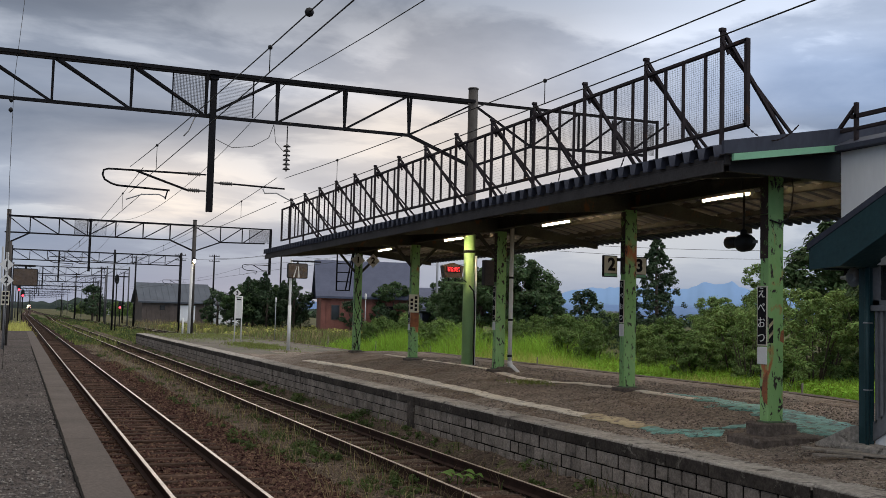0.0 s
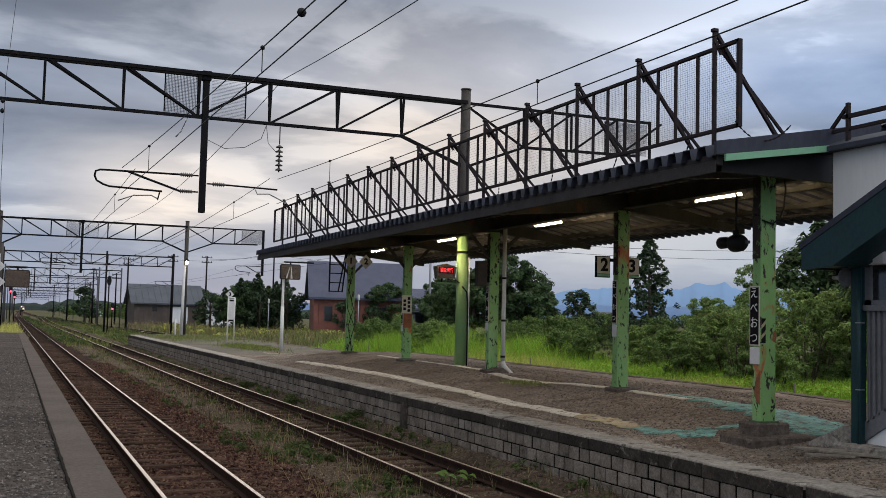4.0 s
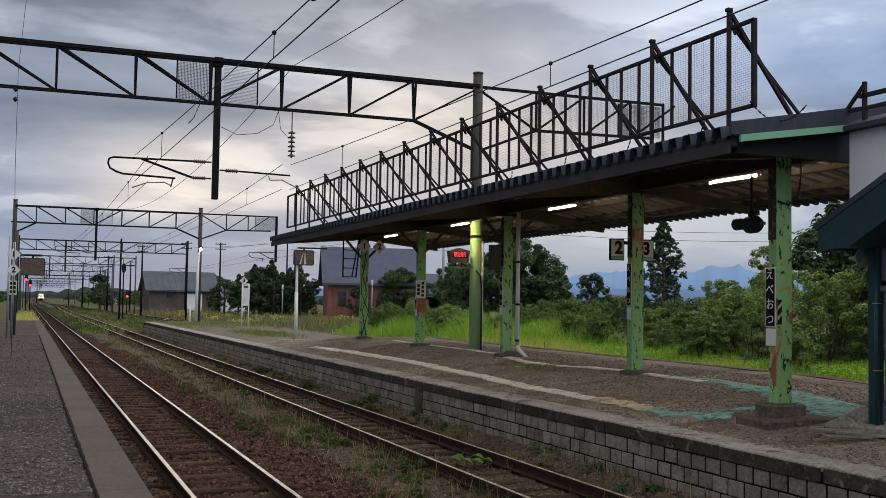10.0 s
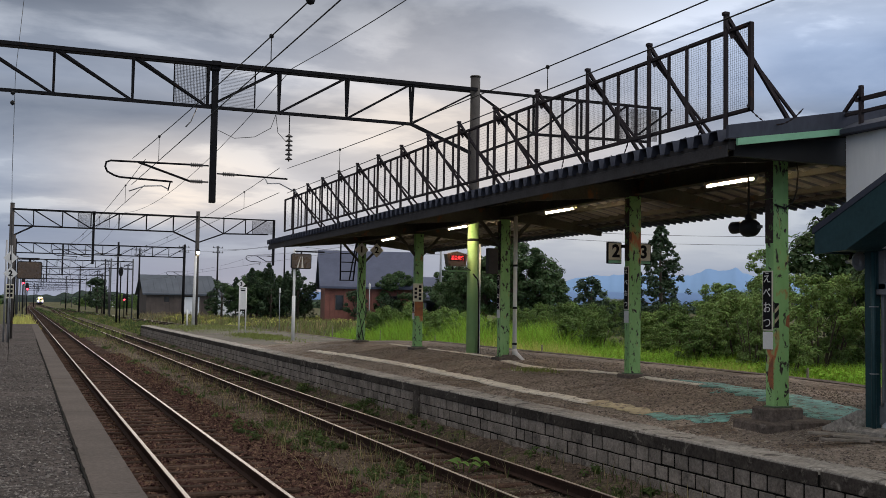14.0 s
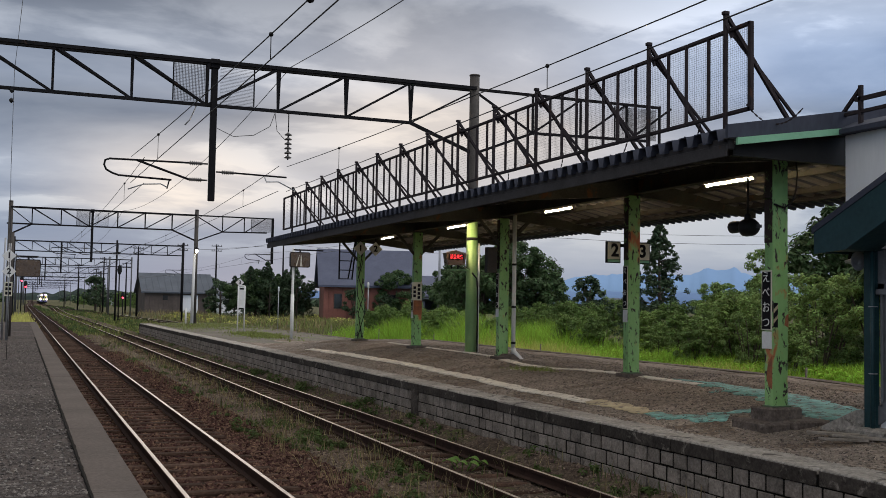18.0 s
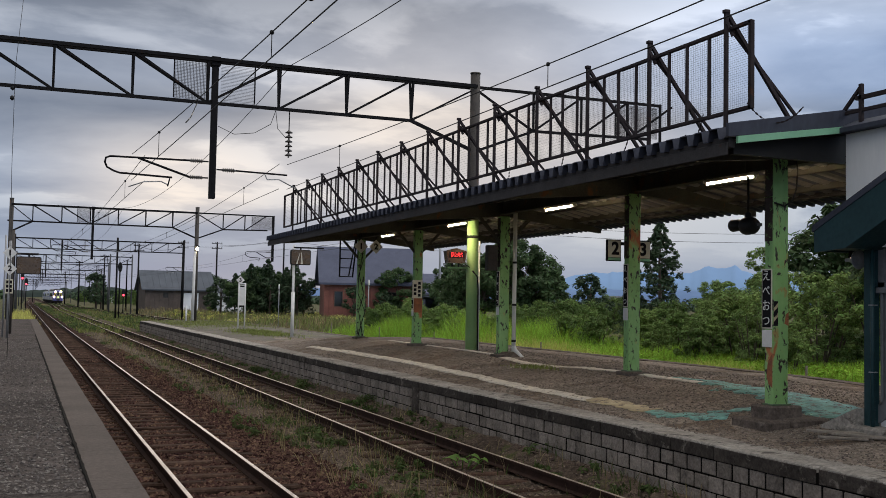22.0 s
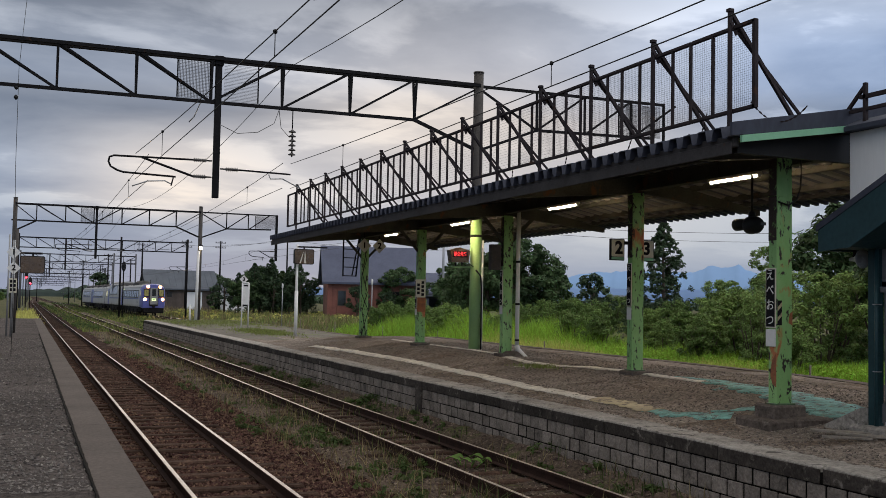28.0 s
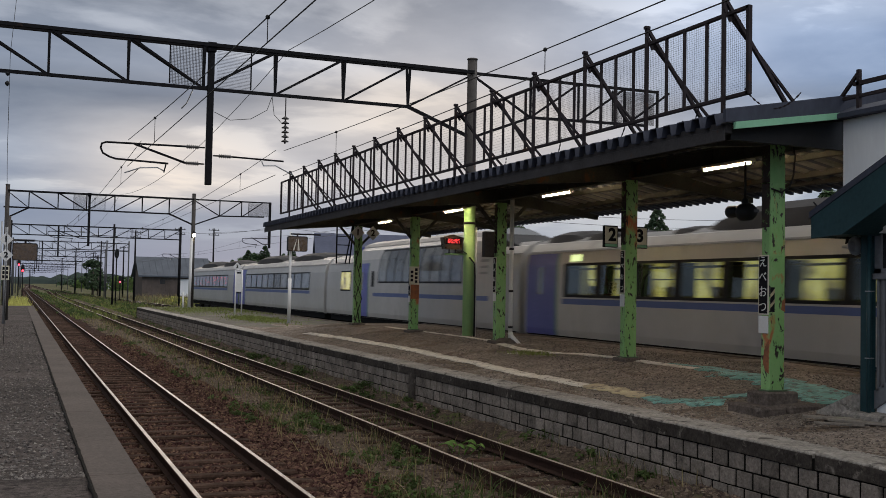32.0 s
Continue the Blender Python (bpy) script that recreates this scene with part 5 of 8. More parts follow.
def build_train():
    cars = []
    # leading car
    t, y0, y1 = carriage("cab")
    secs = []
    for y, w, zb, k in ((1.36, 1.40, 0.98, 0.0), (0.8, 1.385, 0.90, 0.015), (0.3, 1.33, 0.88, 0.05), (0.05, 1.25, 0.90, 0.11), (0.0, 1.20, 0.94, 0.17)):
        q = w / 1.4
        secs.append([(-1.36 * q, y, zb), (-w, y, 1.25), (-w, y, 2.3), (-1.365 * q, y, 2.97), (-1.29 * q, y, 3.32 - k * 0.6), (-1.06 * q, y, 3.60 - k), (-0.6 * q, y, 3.74 - k), (0, y, 3.79 - k),
                     (0.6 * q, y, 3.74 - k), (1.06 * q, y, 3.60 - k), (1.29 * q, y, 3.32 - k * 0.6), (1.365 * q, y, 2.97), (w, y, 2.3), (w, y, 1.25), (1.36 * q, y, zb)])
    m = len(secs[0])
    vs = [p for s in secs for p in s]
    fs = [(i * m + k, i * m + k + 1, (i + 1) * m + k + 1, (i + 1) * m + k) for i in range(4) for k in range(m - 1)]
    fs += [(i * m, (i + 1) * m, (i + 1) * m + m - 1, i * m + m - 1) for i in range(4)]
    fs += [tuple(4 * m + k for k in range(m)), tuple(range(m))[::-1]]
    part("cab", Shape().add(vs, fs), TRAINBLUE, t, "blue painted driving cab")
    for s in (-1, 1):
        part("cab_side_panel", skin(s, 1.36, 1.78, 1.0, 3.34, SIDE, 0.006, 0.03), TRAINBLUE, t, "blue cab side")
        part("green_edge", skin(s, 1.78, 1.90, 1.0, 3.34, SIDE, 0.005, 0.02), TRAINGREEN, t)
        part("cab_side_window", skin(s, 0.95, 1.6, 2.35, 2.95, SIDE, 0.012, 0.06), SCREEN, t)
        ws = part("windscreen", Shape().box(min(s * 0.58, s * 1.14), max(s * 0.58, s * 1.14), -0.022, 0.2, 2.28, 3.10, 0.05), SCREEN, t, "windscreen pane glowing in place of a lit cab")
        part("windscreen_frame", Shape().box(min(s * 0.54, s * 1.18), max(s * 0.54, s * 1.18), -0.012, 0.2, 2.22, 3.16, 0.03), RUBBER, t)
        part("red_band", Shape().box(min(s * 0.54, s * 1.18), max(s * 0.54, s * 1.18), -0.016, 0.1, 2.10, 2.21, 0.01), TRAINRED, t, "dark red band under the windscreen")
        part("wiper", Shape().bar((s * 0.62, -0.04, 2.30), (s * 0.95, -0.04, 2.95), 0.02, 0.02, (0, 1, 0)), RUBBER, ws)
        part("door_seal", Shape().box(min(s * 0.44, s * 0.53), max(s * 0.44, s * 0.53), -0.08, 0.1, 1.28, 3.34, 0.02), RUBBER, t)
        # disc wider than the lamp: its glare is built in as emission
        lo = part("lower_headlight", Shape().lathe((s * 1.03, -0.01, 1.93), [(0.21, 0.05), (0.21, -0.02), (0.17, -0.03), (0.0, -0.03)], 14, "y"), HALO, t, "headlight with its orange glare as a glowing disc")
        part("lens", Shape().lathe((s * 1.03, -0.03, 1.93), [(0.13, 0.02), (0.12, -0.015), (0.0, -0.02)], 12, "y"), HEAD, lo)
        part("bezel", Shape().box(min(s * 0.84, s * 1.19), max(s * 0.84, s * 1.19), -0.02, 0.05, 1.78, 2.08, 0.03), TRAINGREY, lo)
        up = part("upper_headlight", Shape().lathe((s * 0.70, -0.06, 3.42), [(0.21, 0.05), (0.21, -0.03), (0.17, -0.04), (0.0, -0.04)], 14, "y"), HALO, t, "headlight with its orange glare as a glowing disc")
        part("lens", Shape().lathe((s * 0.70, -0.09, 3.42), [(0.13, 0.02), (0.12, -0.015), (0.0, -0.02)], 12, "y"), HEAD, up)
        part("headlight_housing", Shape().box(min(s * 0.5, s * 0.9), max(s * 0.5, s * 0.9), -0.08, 0.3, 3.27, 3.57, 0.05), TRAINBLUE, up)
    part("gangway_door", Shape().box(-0.45, 0.45, -0.10, 0.1, 1.30, 3.30, 0.04), TRAINGREY, t, "grey end door")
    part("door_pane", Shape().box(-0.23, 0.23, -0.115, -0.08, 2.32, 3.14, 0.03), WINDOW, t)
    part("headsign", Shape().box(-0.25, 0.25, -0.12, -0.08, 1.74, 2.03, 0.01), HEADSIGN, t, "lit train name panel")
    part("sign_mark", Shape().box(-0.17, 0.17, -0.124, -0.118, 1.83, 1.93), TRAINGREEN, t)
    part("skirt", Shape().box(-1.18, 1.18, 0.02, 0.45, 0.30, 0.95, 0.08), UNDER, t)
    part("coupler", Shape().box(-0.16, 0.16, -0.45, 0.1, 0.95, 1.25, 0.05), UNDER, t)
    part("gangway_step", Shape().box(-0.5, 0.5, -0.14, 0.05, 1.16, 1.30, 0.03), UNDER, t)
    lit_cabin(t, 3.0, 18.7, 9, 2.16, 2.94, 0.30)
    stripes(t, 2.9, 18.85)
    destination_box(t, 18.2)
    emblem(t, 3.6)
    end_door(t, 19.25, 21.0)
    roof_pods(t, ((4.2, 6.6, 0.10), (7.0, 13.4, 0.46), (13.5, 14.5, 0.06), (16.6, 18.6, 0.14), (18.7, 20.9, 0.20)))
    for yy in (3.2, 12.0):
        part("aerial", Shape().tube([(0, yy, 3.78), (0, yy, 4.30)], 0.02, 6), UNDER, t)
    cars.append(t)
    # panorama car
    t, y0, y1 = carriage("view")
    part("raised_roof", Shape().prism(section(SIDE_HIGH, 0.003)[2:-2], "y", 3.2, 16.6), SILVER, t, "raised grey roof over the panorama windows")
    part("roof_ramp", Shape().add([(-1.0, 3.2, 4.10), (1.0, 3.2, 4.10), (1.0, 3.2, 3.5), (-1.0, 3.2, 3.5), (-1.0, 1.0, 3.62), (1.0, 1.0, 3.62), (1.0, 1.0, 3.4), (-1.0, 1.0, 3.4)], [(0, 1, 2, 3), (7, 6, 5, 4), (0, 4, 5, 1), (1, 5, 6, 2), (2, 6, 7, 3), (3, 7, 4, 0)]), TRAINROOF, t, "dark sloping roof end")
    part("roof_ramp", Shape().add([(-1.1, 16.6, 4.05), (1.1, 16.6, 4.05), (1.1, 16.6, 3.5), (-1.1, 16.6, 3.5), (-1.05, 18.0, 3.62), (1.05, 18.0, 3.62), (1.05, 18.0, 3.4), (-1.05, 18.0, 3.4)], [(0, 1, 2, 3), (7, 6, 5, 4), (0, 4, 5, 1), (1, 5, 6, 2), (2, 6, 7, 3), (3, 7, 4, 0)]), TRAINBLUE, t, "sloping roof end")
    part("roof_skin", Shape().prism([(-0.98, 4.02), (-0.80, 4.17), (-0.4, 4.295), (0, 4.335), (0.4, 4.295), (0.80, 4.17), (0.98, 4.02)], "y", 3.22, 16.58), ROOFTOP, t)
    car_windows(t, 4.6, 13.3, 9, 2.52, 3.76, GREYPANE, SIDE_HIGH, 0.10)
    stripes(t, 2.4, 14.0, SIDE_HIGH)
    for s in (-1, 1):
        part("small_window", skin(s, 13.9, 14.25, 2.3, 2.95, SIDE_HIGH, 0.008, 0.03), RUBBER, t)
        for k in range(3):
            part("lettering_bar", skin(s, 2.5, 3.1, 2.75 + 0.2 * k, 2.83 + 0.2 * k, SIDE_HIGH, 0.006, 0.01), TRAINGREY, t)
    destination_box(t, 14.1)
    end_door(t, 14.75, 16.4, SIDE_HIGH)
    car_windows(t, 17.3, 18.7, 1, 2.16, 2.94, CABIN)
    cars.append(t)
    for k in range(2):
        t, y0, y1 = carriage("plain")
        a = 3.1 if k == 0 else 4.2
        car_windows(t, a, 19.0, 10, 2.16, 2.94, GREYPANE, gap=0.24)
        stripes(t, a - 0.1, 19.1)
        end_door(t, *((19.3, 21.0) if k == 0 else (0.3, 2.0)))
        roof_pods(t, ((2.2, 9.2, 0.30), (11.0, 19.0, 0.36)))
        cars.append(t)
    return cars


TRAIN = build_train()
SPEED, Y_AT, T_AT = 30.4, 21.7, 31.5


def motions():
    for i, car in enumerate(TRAIN):
        rows = []
        for k in range(65):
            t = k * 0.5
            ya = Y_AT - (t - T_AT) * SPEED + i * CAR
            yb = ya + CAR
            xa, xb = main_x(ya), main_x(yb)
            rows.append((t, pose(xa, ya, 0, 0, 0, math.degrees(math.atan2(-(xb - xa), CAR)))))
        walk(car, rows)


solid("wire_ball", Shape().lathe((2.555, 10.0, 5.25), [(0.0, -0.05), (0.035, -0.035), (0.05, 0.0), (0.035, 0.035), (0.0, 0.05)], 10), BLACK, "black ball clamp on the messenger wire", "clamp")
wire("guy_wire", [(-0.18, 25.6, 9.4), (-0.32, 25.6, 7.4), (-0.31, 25.6, 5.1), (-0.26, 25.6, 3.3), (-0.25, 25.6, 0.8)], 0.006, "thin upright wire from the gantry to the platform")
for zz in (6.95, 6.72):
    solid("wire_insulator", Shape().lathe((-0.36, 25.6, zz), [(0.01, -0.06), (0.05, -0.02), (0.05, 0.02), (0.01, 0.06)], 8), BLACK, "small insulator below the gantry beam", "insulator", "small insulators")
wire("jumper_wire", [(4.3, 25.6, 6.45), (4.7, 25.6, 6.28), (5.2, 25.6, 6.35), (5.6, 25.6, 6.6), (5.72, 25.6, 6.95)], 0.008, "slack jumper wire under the gantry")
wire("jumper_wire", [(5.72, 25.6, 6.95), (5.78, 25.6, 6.5), (6.0, 25.6, 6.28)], 0.008, "slack jumper wire beside the insulators")
wire("stay_wire", [(3.79, 25.6, 6.98), (3.3, 23.2, 6.2), (2.55, 18.5, 5.3)], 0.012, "stay wire down to the contact line")


def bracket(y, xp, dirn):
    t = thing("line_bracket", pose(0, 0, 0), "dark steel bracket holding the contact line over a track", "bracket", "line brackets")
    cantilever(t, y, xp, dirn, 5.56, 5.16, 1.9)


for y, xp in ((72.3, 16.2), (117.0, 16.4)):
    bracket(y, xp, -1)


# plants and distance ------------------------------------------------------------
def leaf_mat(name, c1, c2, scale=0.4, island=0.6, trans=0.4):
    """Leaves and blades: a rough skin with light passing through."""
    m = mat(name, c1, c2, 0.75, scale, 6.0, 0.0, island=island, spec=0.2)
    tr = m.node_tree
    bs = tr.nodes["Principled BSDF"]
    tl = tr.nodes.new("ShaderNodeBsdfTranslucent")
    mx = tr.nodes.new("ShaderNodeMixShader")
    mx.inputs[0].default_value = trans
    col = bs.inputs["Base Color"].links[0].from_socket
    tr.links.new(col, tl.inputs[0])
    tr.links.new(bs.outputs[0], mx.inputs[1]), tr.links.new(tl.outputs[0], mx.inputs[2])
    tr.links.new(mx.outputs[0], tr.nodes["Material Output"].inputs[0])
    return m


GRASS_BRIGHT = leaf_mat("bright_grass", (0.37, 0.56, 0.07), (0.20, 0.36, 0.04), 0.6, 0.9)
GRASS_DRY = leaf_mat("dry_grass", (0.34, 0.265, 0.15), (0.15, 0.125, 0.06), 1.2, 0.9)
GRASS_YELLOW = leaf_mat("yellow_grass", (0.66, 0.62, 0.18), (0.43, 0.43, 0.12), 0.4, 0.7)
WEED = leaf_mat("weed_green", (0.105, 0.15, 0.045), (0.05, 0.075, 0.025), 1.2, 0.7)
MEADOWGRASS = leaf_mat("meadow_grass", (0.25, 0.28, 0.09), (0.12, 0.155, 0.05), 0.3, 0.9)
LAWN = leaf_mat("short_grass", (0.25, 0.285, 0.085), (0.14, 0.165, 0.05), 1.2, 0.7)
LEAF_OAK = leaf_mat("oak_leaf", (0.105, 0.165, 0.065), (0.045, 0.078, 0.033), 0.5, 0.9, 0.2)
LEAF_SHRUB = leaf_mat("shrub_leaf", (0.225, 0.32, 0.085), (0.075, 0.125, 0.036), 0.45, 0.9, 0.2)
LEAF_DARK = leaf_mat("dark_leaf", (0.075, 0.115, 0.058), (0.034, 0.058, 0.031), 0.5, 0.8, 0.15)
LEAF_WILLOW = leaf_mat("willow_leaf", (0.30, 0.41, 0.12), (0.115, 0.18, 0.06), 0.45, 0.9, 0.2)
BARK = mat("bark", (0.11, 0.085, 0.065), (0.06, 0.048, 0.038), 0.95, 3, 25, 0.6, streak=0.3)


def blades(name, n, place, height, width, material, label, seed, lean=0.35):
    """A stand of grass: n bent, tapering blades at the places that place(rng) gives."""
    rg = np.random.default_rng(seed)
    xyz = place(rg, n)
    n = len(xyz)
    h = height(rg, xyz)
    a = rg.uniform(0, 2 * math.pi, n)
    b = rg.uniform(0, 2 * math.pi, n)
    ln = h * rg.uniform(0.05, lean, n)
    side = np.stack([np.cos(a), np.sin(a), np.zeros(n)], 1) * (width * rg.uniform(0.6, 1.4, n))[:, None] / 2
    tip = np.stack([np.cos(b) * ln, np.sin(b) * ln, h], 1)
    mid = tip * np.array([0.35, 0.35, 0.55])
    vs = np.stack([xyz - side, xyz + side, xyz + mid + side * 0.7, xyz + mid - side * 0.7, xyz + tip], 1).reshape(-1, 3)
    i = np.arange(n) * 5
    fs = [t for k in i.tolist() for t in ((k, k + 1, k + 2, k + 3), (k + 3, k + 2, k + 4))]
    me = raw_mesh(name, vs.tolist(), fs, material)
    return tagged(new(name, me), label, "grass", kind="stuff")


def patchy(x0, x1, y0, y1, zf, bias=0.0, scale=0.5, cut=-0.1):
    """Places in a strip, thinned by a slow noise so that the stand has gaps."""
    def place(rg, n):
        x = rg.uniform(x0, x1, n)
        y = y0 + (y1 - y0) * rg.uniform(0, 1, n) ** (1 + bias)
        keep = [noise.noise((a * scale, b * scale, 9.0)) > cut + 0.35 * c for a, b, c in zip(x, y, rg.uniform(-1, 1, n))]
        x, y = x[keep], y[keep]
        return np.stack([x, y, [zf(p, q) for p, q in zip(x, y)]], 1)
    return place


def grass_height(r, p):
    mound = np.exp(-((p[:, 1] - 47) / 11.0) ** 4)
    return r.uniform(0.16, 0.54, len(p)) * (1 + 1.7 * mound) * (1 + 0.35 * np.sin(p[:, 1] * 0.7) * np.sin(p[:, 0] * 1.3))


blades("tall_grass", 56000, patchy(17.3, 22.5, 12, 66, ground_z, 0.35, 0.25, -0.75), grass_height, 0.022, GRASS_BRIGHT, "tall bright green grass beside the third track", 11, 0.9)
blades("tall_grass", 26000, patchy(17.0, 18.8, 12, 40, ground_z, 0.4, 0.4, -0.3), lambda r, p: grass_height(r, p) * 1.15, 0.022, GRASS_YELLOW, "yellowish grass with seed heads at the trackside", 12, 0.7)
blades("tall_grass", 5000, patchy(16.9, 18.2, 12, 75, ground_z, 0.4, 0.4, -0.2), lambda r, p: r.uniform(0.3, 0.75, len(p)), 0.02, GRASS_DRY, "dry stalks at the trackside", 22, 0.8)
blades("tall_grass", 16000, patchy(17, 48, 62, 150, ground_z, 0.2, 0.12, -0.4), lambda r, p: r.uniform(0.25, 0.75, len(p)), 0.06, MEADOWGRASS, "meadow grass turning yellow before the houses", 13, 0.8)
blades("tall_grass", 2600, patchy(3.7, 14.3, 76, 230, lambda x, y: -0.28, 0.3, 0.2, -0.05), lambda r, p: r.uniform(0.15, 0.5, len(p)), 0.05, GRASS_DRY, "dry brown weeds round the far tracks", 23, 0.8)
blades("tall_grass", 4200, patchy(15.9, 30, 72, 190, ground_z, 0.3, 0.2, -0.05), lambda r, p: r.uniform(0.3, 0.9, len(p)), 0.07, GRASS_DRY, "dry brown weeds beyond the third track", 24, 0.8)
blades("tall_grass", 10000, patchy(3.6, 14.3, 73, 200, lambda x, y: -0.27, 0.5, 0.15, -0.25), lambda r, p: r.uniform(0.12, 0.42, len(p)), 0.06, LAWN, "green weeds past the platform end", 14)
blades("weeds", 5200, patchy(3.85, 5.45, 9, 75, bed_z, 0.5, 1.1, 0.05), lambda r, p: r.uniform(0.06, 0.42, len(p)), 0.010, GRASS_DRY, "dry straw-coloured weeds between the tracks", 15, 1.1)
blades("weeds", 4200, patchy(3.95, 5.5, 9, 120, bed_z, 0.7, 0.7, 0.28), lambda r, p: r.uniform(0.08, 0.34, len(p)), 0.014, WEED, "green weeds between the tracks", 16, 1.2)
blades("weeds", 3600, patchy(5.2, 7.4, 10, 110, bed_z, 0.7, 0.9, 0.15), lambda r, p: r.uniform(0.06, 0.26, len(p)), 0.016, WEED, "green weeds on the second track", 17, 0.7)
blades("weeds", 2600, patchy(5.0, 7.4, 10, 70, bed_z, 0.7, 0.9, 0.15), lambda r, p: r.uniform(0.06, 0.30, len(p)), 0.012, GRASS_DRY, "dry weeds on the second track", 18, 0.7)
blades("weeds", 9000, lambda r, n: np.array([(a, b, p2z(a, b) - 0.01) for a, b in zip(np.concatenate([r.normal(10.3, 0.45, n // 2), r.uniform(8.2, 13.2, n - n // 2)]), np.concatenate([r.normal(48, 2.2, n // 2), r.normal(66, 5, n - n // 2)])) if b < 73]), lambda r, p: r.uniform(0.03, 0.13, len(p)), 0.035, LAWN, "low grass on the far end of the platform", 19, 0.9)
blades("weeds", 500, lambda r, n: np.stack([r.normal(10.0, 0.25, n), r.normal(19.4, 0.35, n), np.full(n, 0.0)], 1) + np.array([0, 0, p2z(10.0, 19.4)]), lambda r, p: r.uniform(0.03, 0.08, len(p)), 0.02, LAWN, "tuft of grass on the platform", 20, 0.8)
blades("weeds", 2600, patchy(-0.9, 1.0, 66.5, 130, lambda x, y: -0.25, 0.2, 0.3, -0.3), lambda r, p: r.uniform(0.4, 1.1, len(p)), 0.05, GRASS_YELLOW, "yellowish weeds past the first platform", 21)


def leaf_cloud(name, clumps, per, size, material, rg, droop=0.0):
    """A crown: many small leaves round the clumps' centres; each leaf a bent pair of triangles."""
    c = np.repeat(np.array([q[:3] for q in clumps]), per, 0)
    rad = np.repeat(np.array([q[3] for q in clumps]), per)
    n = len(c)
    d = rg.normal(size=(n, 3))
    d /= np.linalg.norm(d, axis=1)[:, None]
    p = c + d * (rad * rg.uniform(0.25, 1.0, n) ** 0.6)[:, None] * np.array([1, 1, 0.75])
    face = d * 0.75 + rg.normal(size=(n, 3)) * 0.42 + np.array([0, 0, 0.75])
    face /= np.linalg.norm(face, axis=1)[:, None] + 1e-9
    a = rg.normal(size=(n, 3))
    a[:, 2] -= droop
    a = np.cross(face, a)
    a /= np.linalg.norm(a, axis=1)[:, None] + 1e-9
    b = np.cross(face, a)
    s = (size * rg.uniform(0.6, 1.4, n))[:, None]
    vs = np.stack([p - a * s, p + b * s * 0.45, p + a * s, p - b * s * 0.5], 1).reshape(-1, 3)
    fs = [(k, k + 1, k + 2, k + 3) for k in range(0, 4 * n, 4)]
    return raw_mesh(name, vs.tolist(), fs, material)


def tree_meshes(kind, seed):
    """Trunk with limbs and crown of a tree one unit tall in z; scaled by nothing: real metres."""
    rg = np.random.default_rng(seed)
    tr = Shape()
    clumps = []
    if kind == "broad":
        H, R, z0 = 6.6, 3.6, 1.6
        tr.tube([(0, 0, -0.4), (0.05, 0, 1.2), (0.1, 0.05, 2.6), (0, 0.1, 4.2)], 0.22, 9, 0.08)
        for i in range(95):
            t, u = rg.uniform(0, 2 * math.pi), rg.uniform(0, 1)
            z = z0 + (H - z0) * u
            rr = R * math.sqrt(max(0.02, 1 - (2 * u - 0.9) ** 2 * 0.82)) * rg.uniform(0.35, 1.0)
            clumps.append((rr * math.cos(t), rr * math.sin(t), z, rg.uniform(0.35, 0.75)))
            if i % 6 == 0:
                tr.tube([(0.05, 0.05, 1.4 + 1.8 * u), (rr * 0.5 * math.cos(t), rr * 0.5 * math.sin(t), (1.4 + z) / 2 + 0.5), (rr * 0.9 * math.cos(t), rr * 0.9 * math.sin(t), z)], 0.07, 6, 0.02)
        return tr.mesh("trunk", BARK), leaf_cloud("crown", clumps, 190, 0.15, LEAF_OAK, rg)
    if kind == "spire":
        H = 5.9
        tr.tube([(0, 0, -0.4), (0.03, 0, 2), (0, 0.04, 4), (0.05, 0, H)], 0.13, 8, 0.015)
        for i in range(330):
            u = rg.uniform(0, 1) ** 0.8
            t = rg.uniform(0, 2 * math.pi)
            rr = 2.0 * (1 - u) ** 0.75 * rg.uniform(0.3, 1.05) + 0.05
            z = 0.5 + (H - 0.5) * u
            clumps.append((rr * math.cos(t), rr * math.sin(t), z - 0.1 * rr, 0.10 + 0.16 * (1 - u)))
            if i % 6 == 0:
                tr.tube([(0, 0, z - 0.3 * rr), (rr * math.cos(t), rr * math.sin(t), z)], 0.025, 5, 0.008)
        return tr.mesh("trunk", BARK), leaf_cloud("crown", clumps, 24, 0.085, LEAF_DARK, rg)
    if kind == "dark":
        H, R = 4.4, 1.9
        tr.tube([(0, 0, -0.4), (0, 0.05, 2.0), (0.05, 0, 3.6)], 0.16, 8, 0.05)
        for i in range(46):
            u, t = rg.uniform(0, 1), rg.uniform(0, 2 * math.pi)
            rr = R * math.sqrt(max(0.02, 1 - (1.9 * u - 0.8) ** 2 * 0.8)) * rg.uniform(0.3, 1.0)
            z = 0.9 + (H - 0.9) * u
            clumps.append((rr * math.cos(t), rr * math.sin(t), z, rg.uniform(0.3, 0.5)))
            if i % 6 == 0:
                tr.tube([(0, 0, 1.0 + u), (rr * 0.8 * math.cos(t), rr * 0.8 * math.sin(t), z)], 0.04, 5, 0.012)
        return tr.mesh("trunk", BARK), leaf_cloud("crown", clumps, 55, 0.15, LEAF_DARK, rg)
    H, R = {"shrub": (2.6, 1.5), "willow": (4.4, 1.9), "tallshrub": (3.6, 1.7)}[kind]
    for i in range(7):
        t = 2 * math.pi * i / 7 + rg.uniform(-0.3, 0.3)
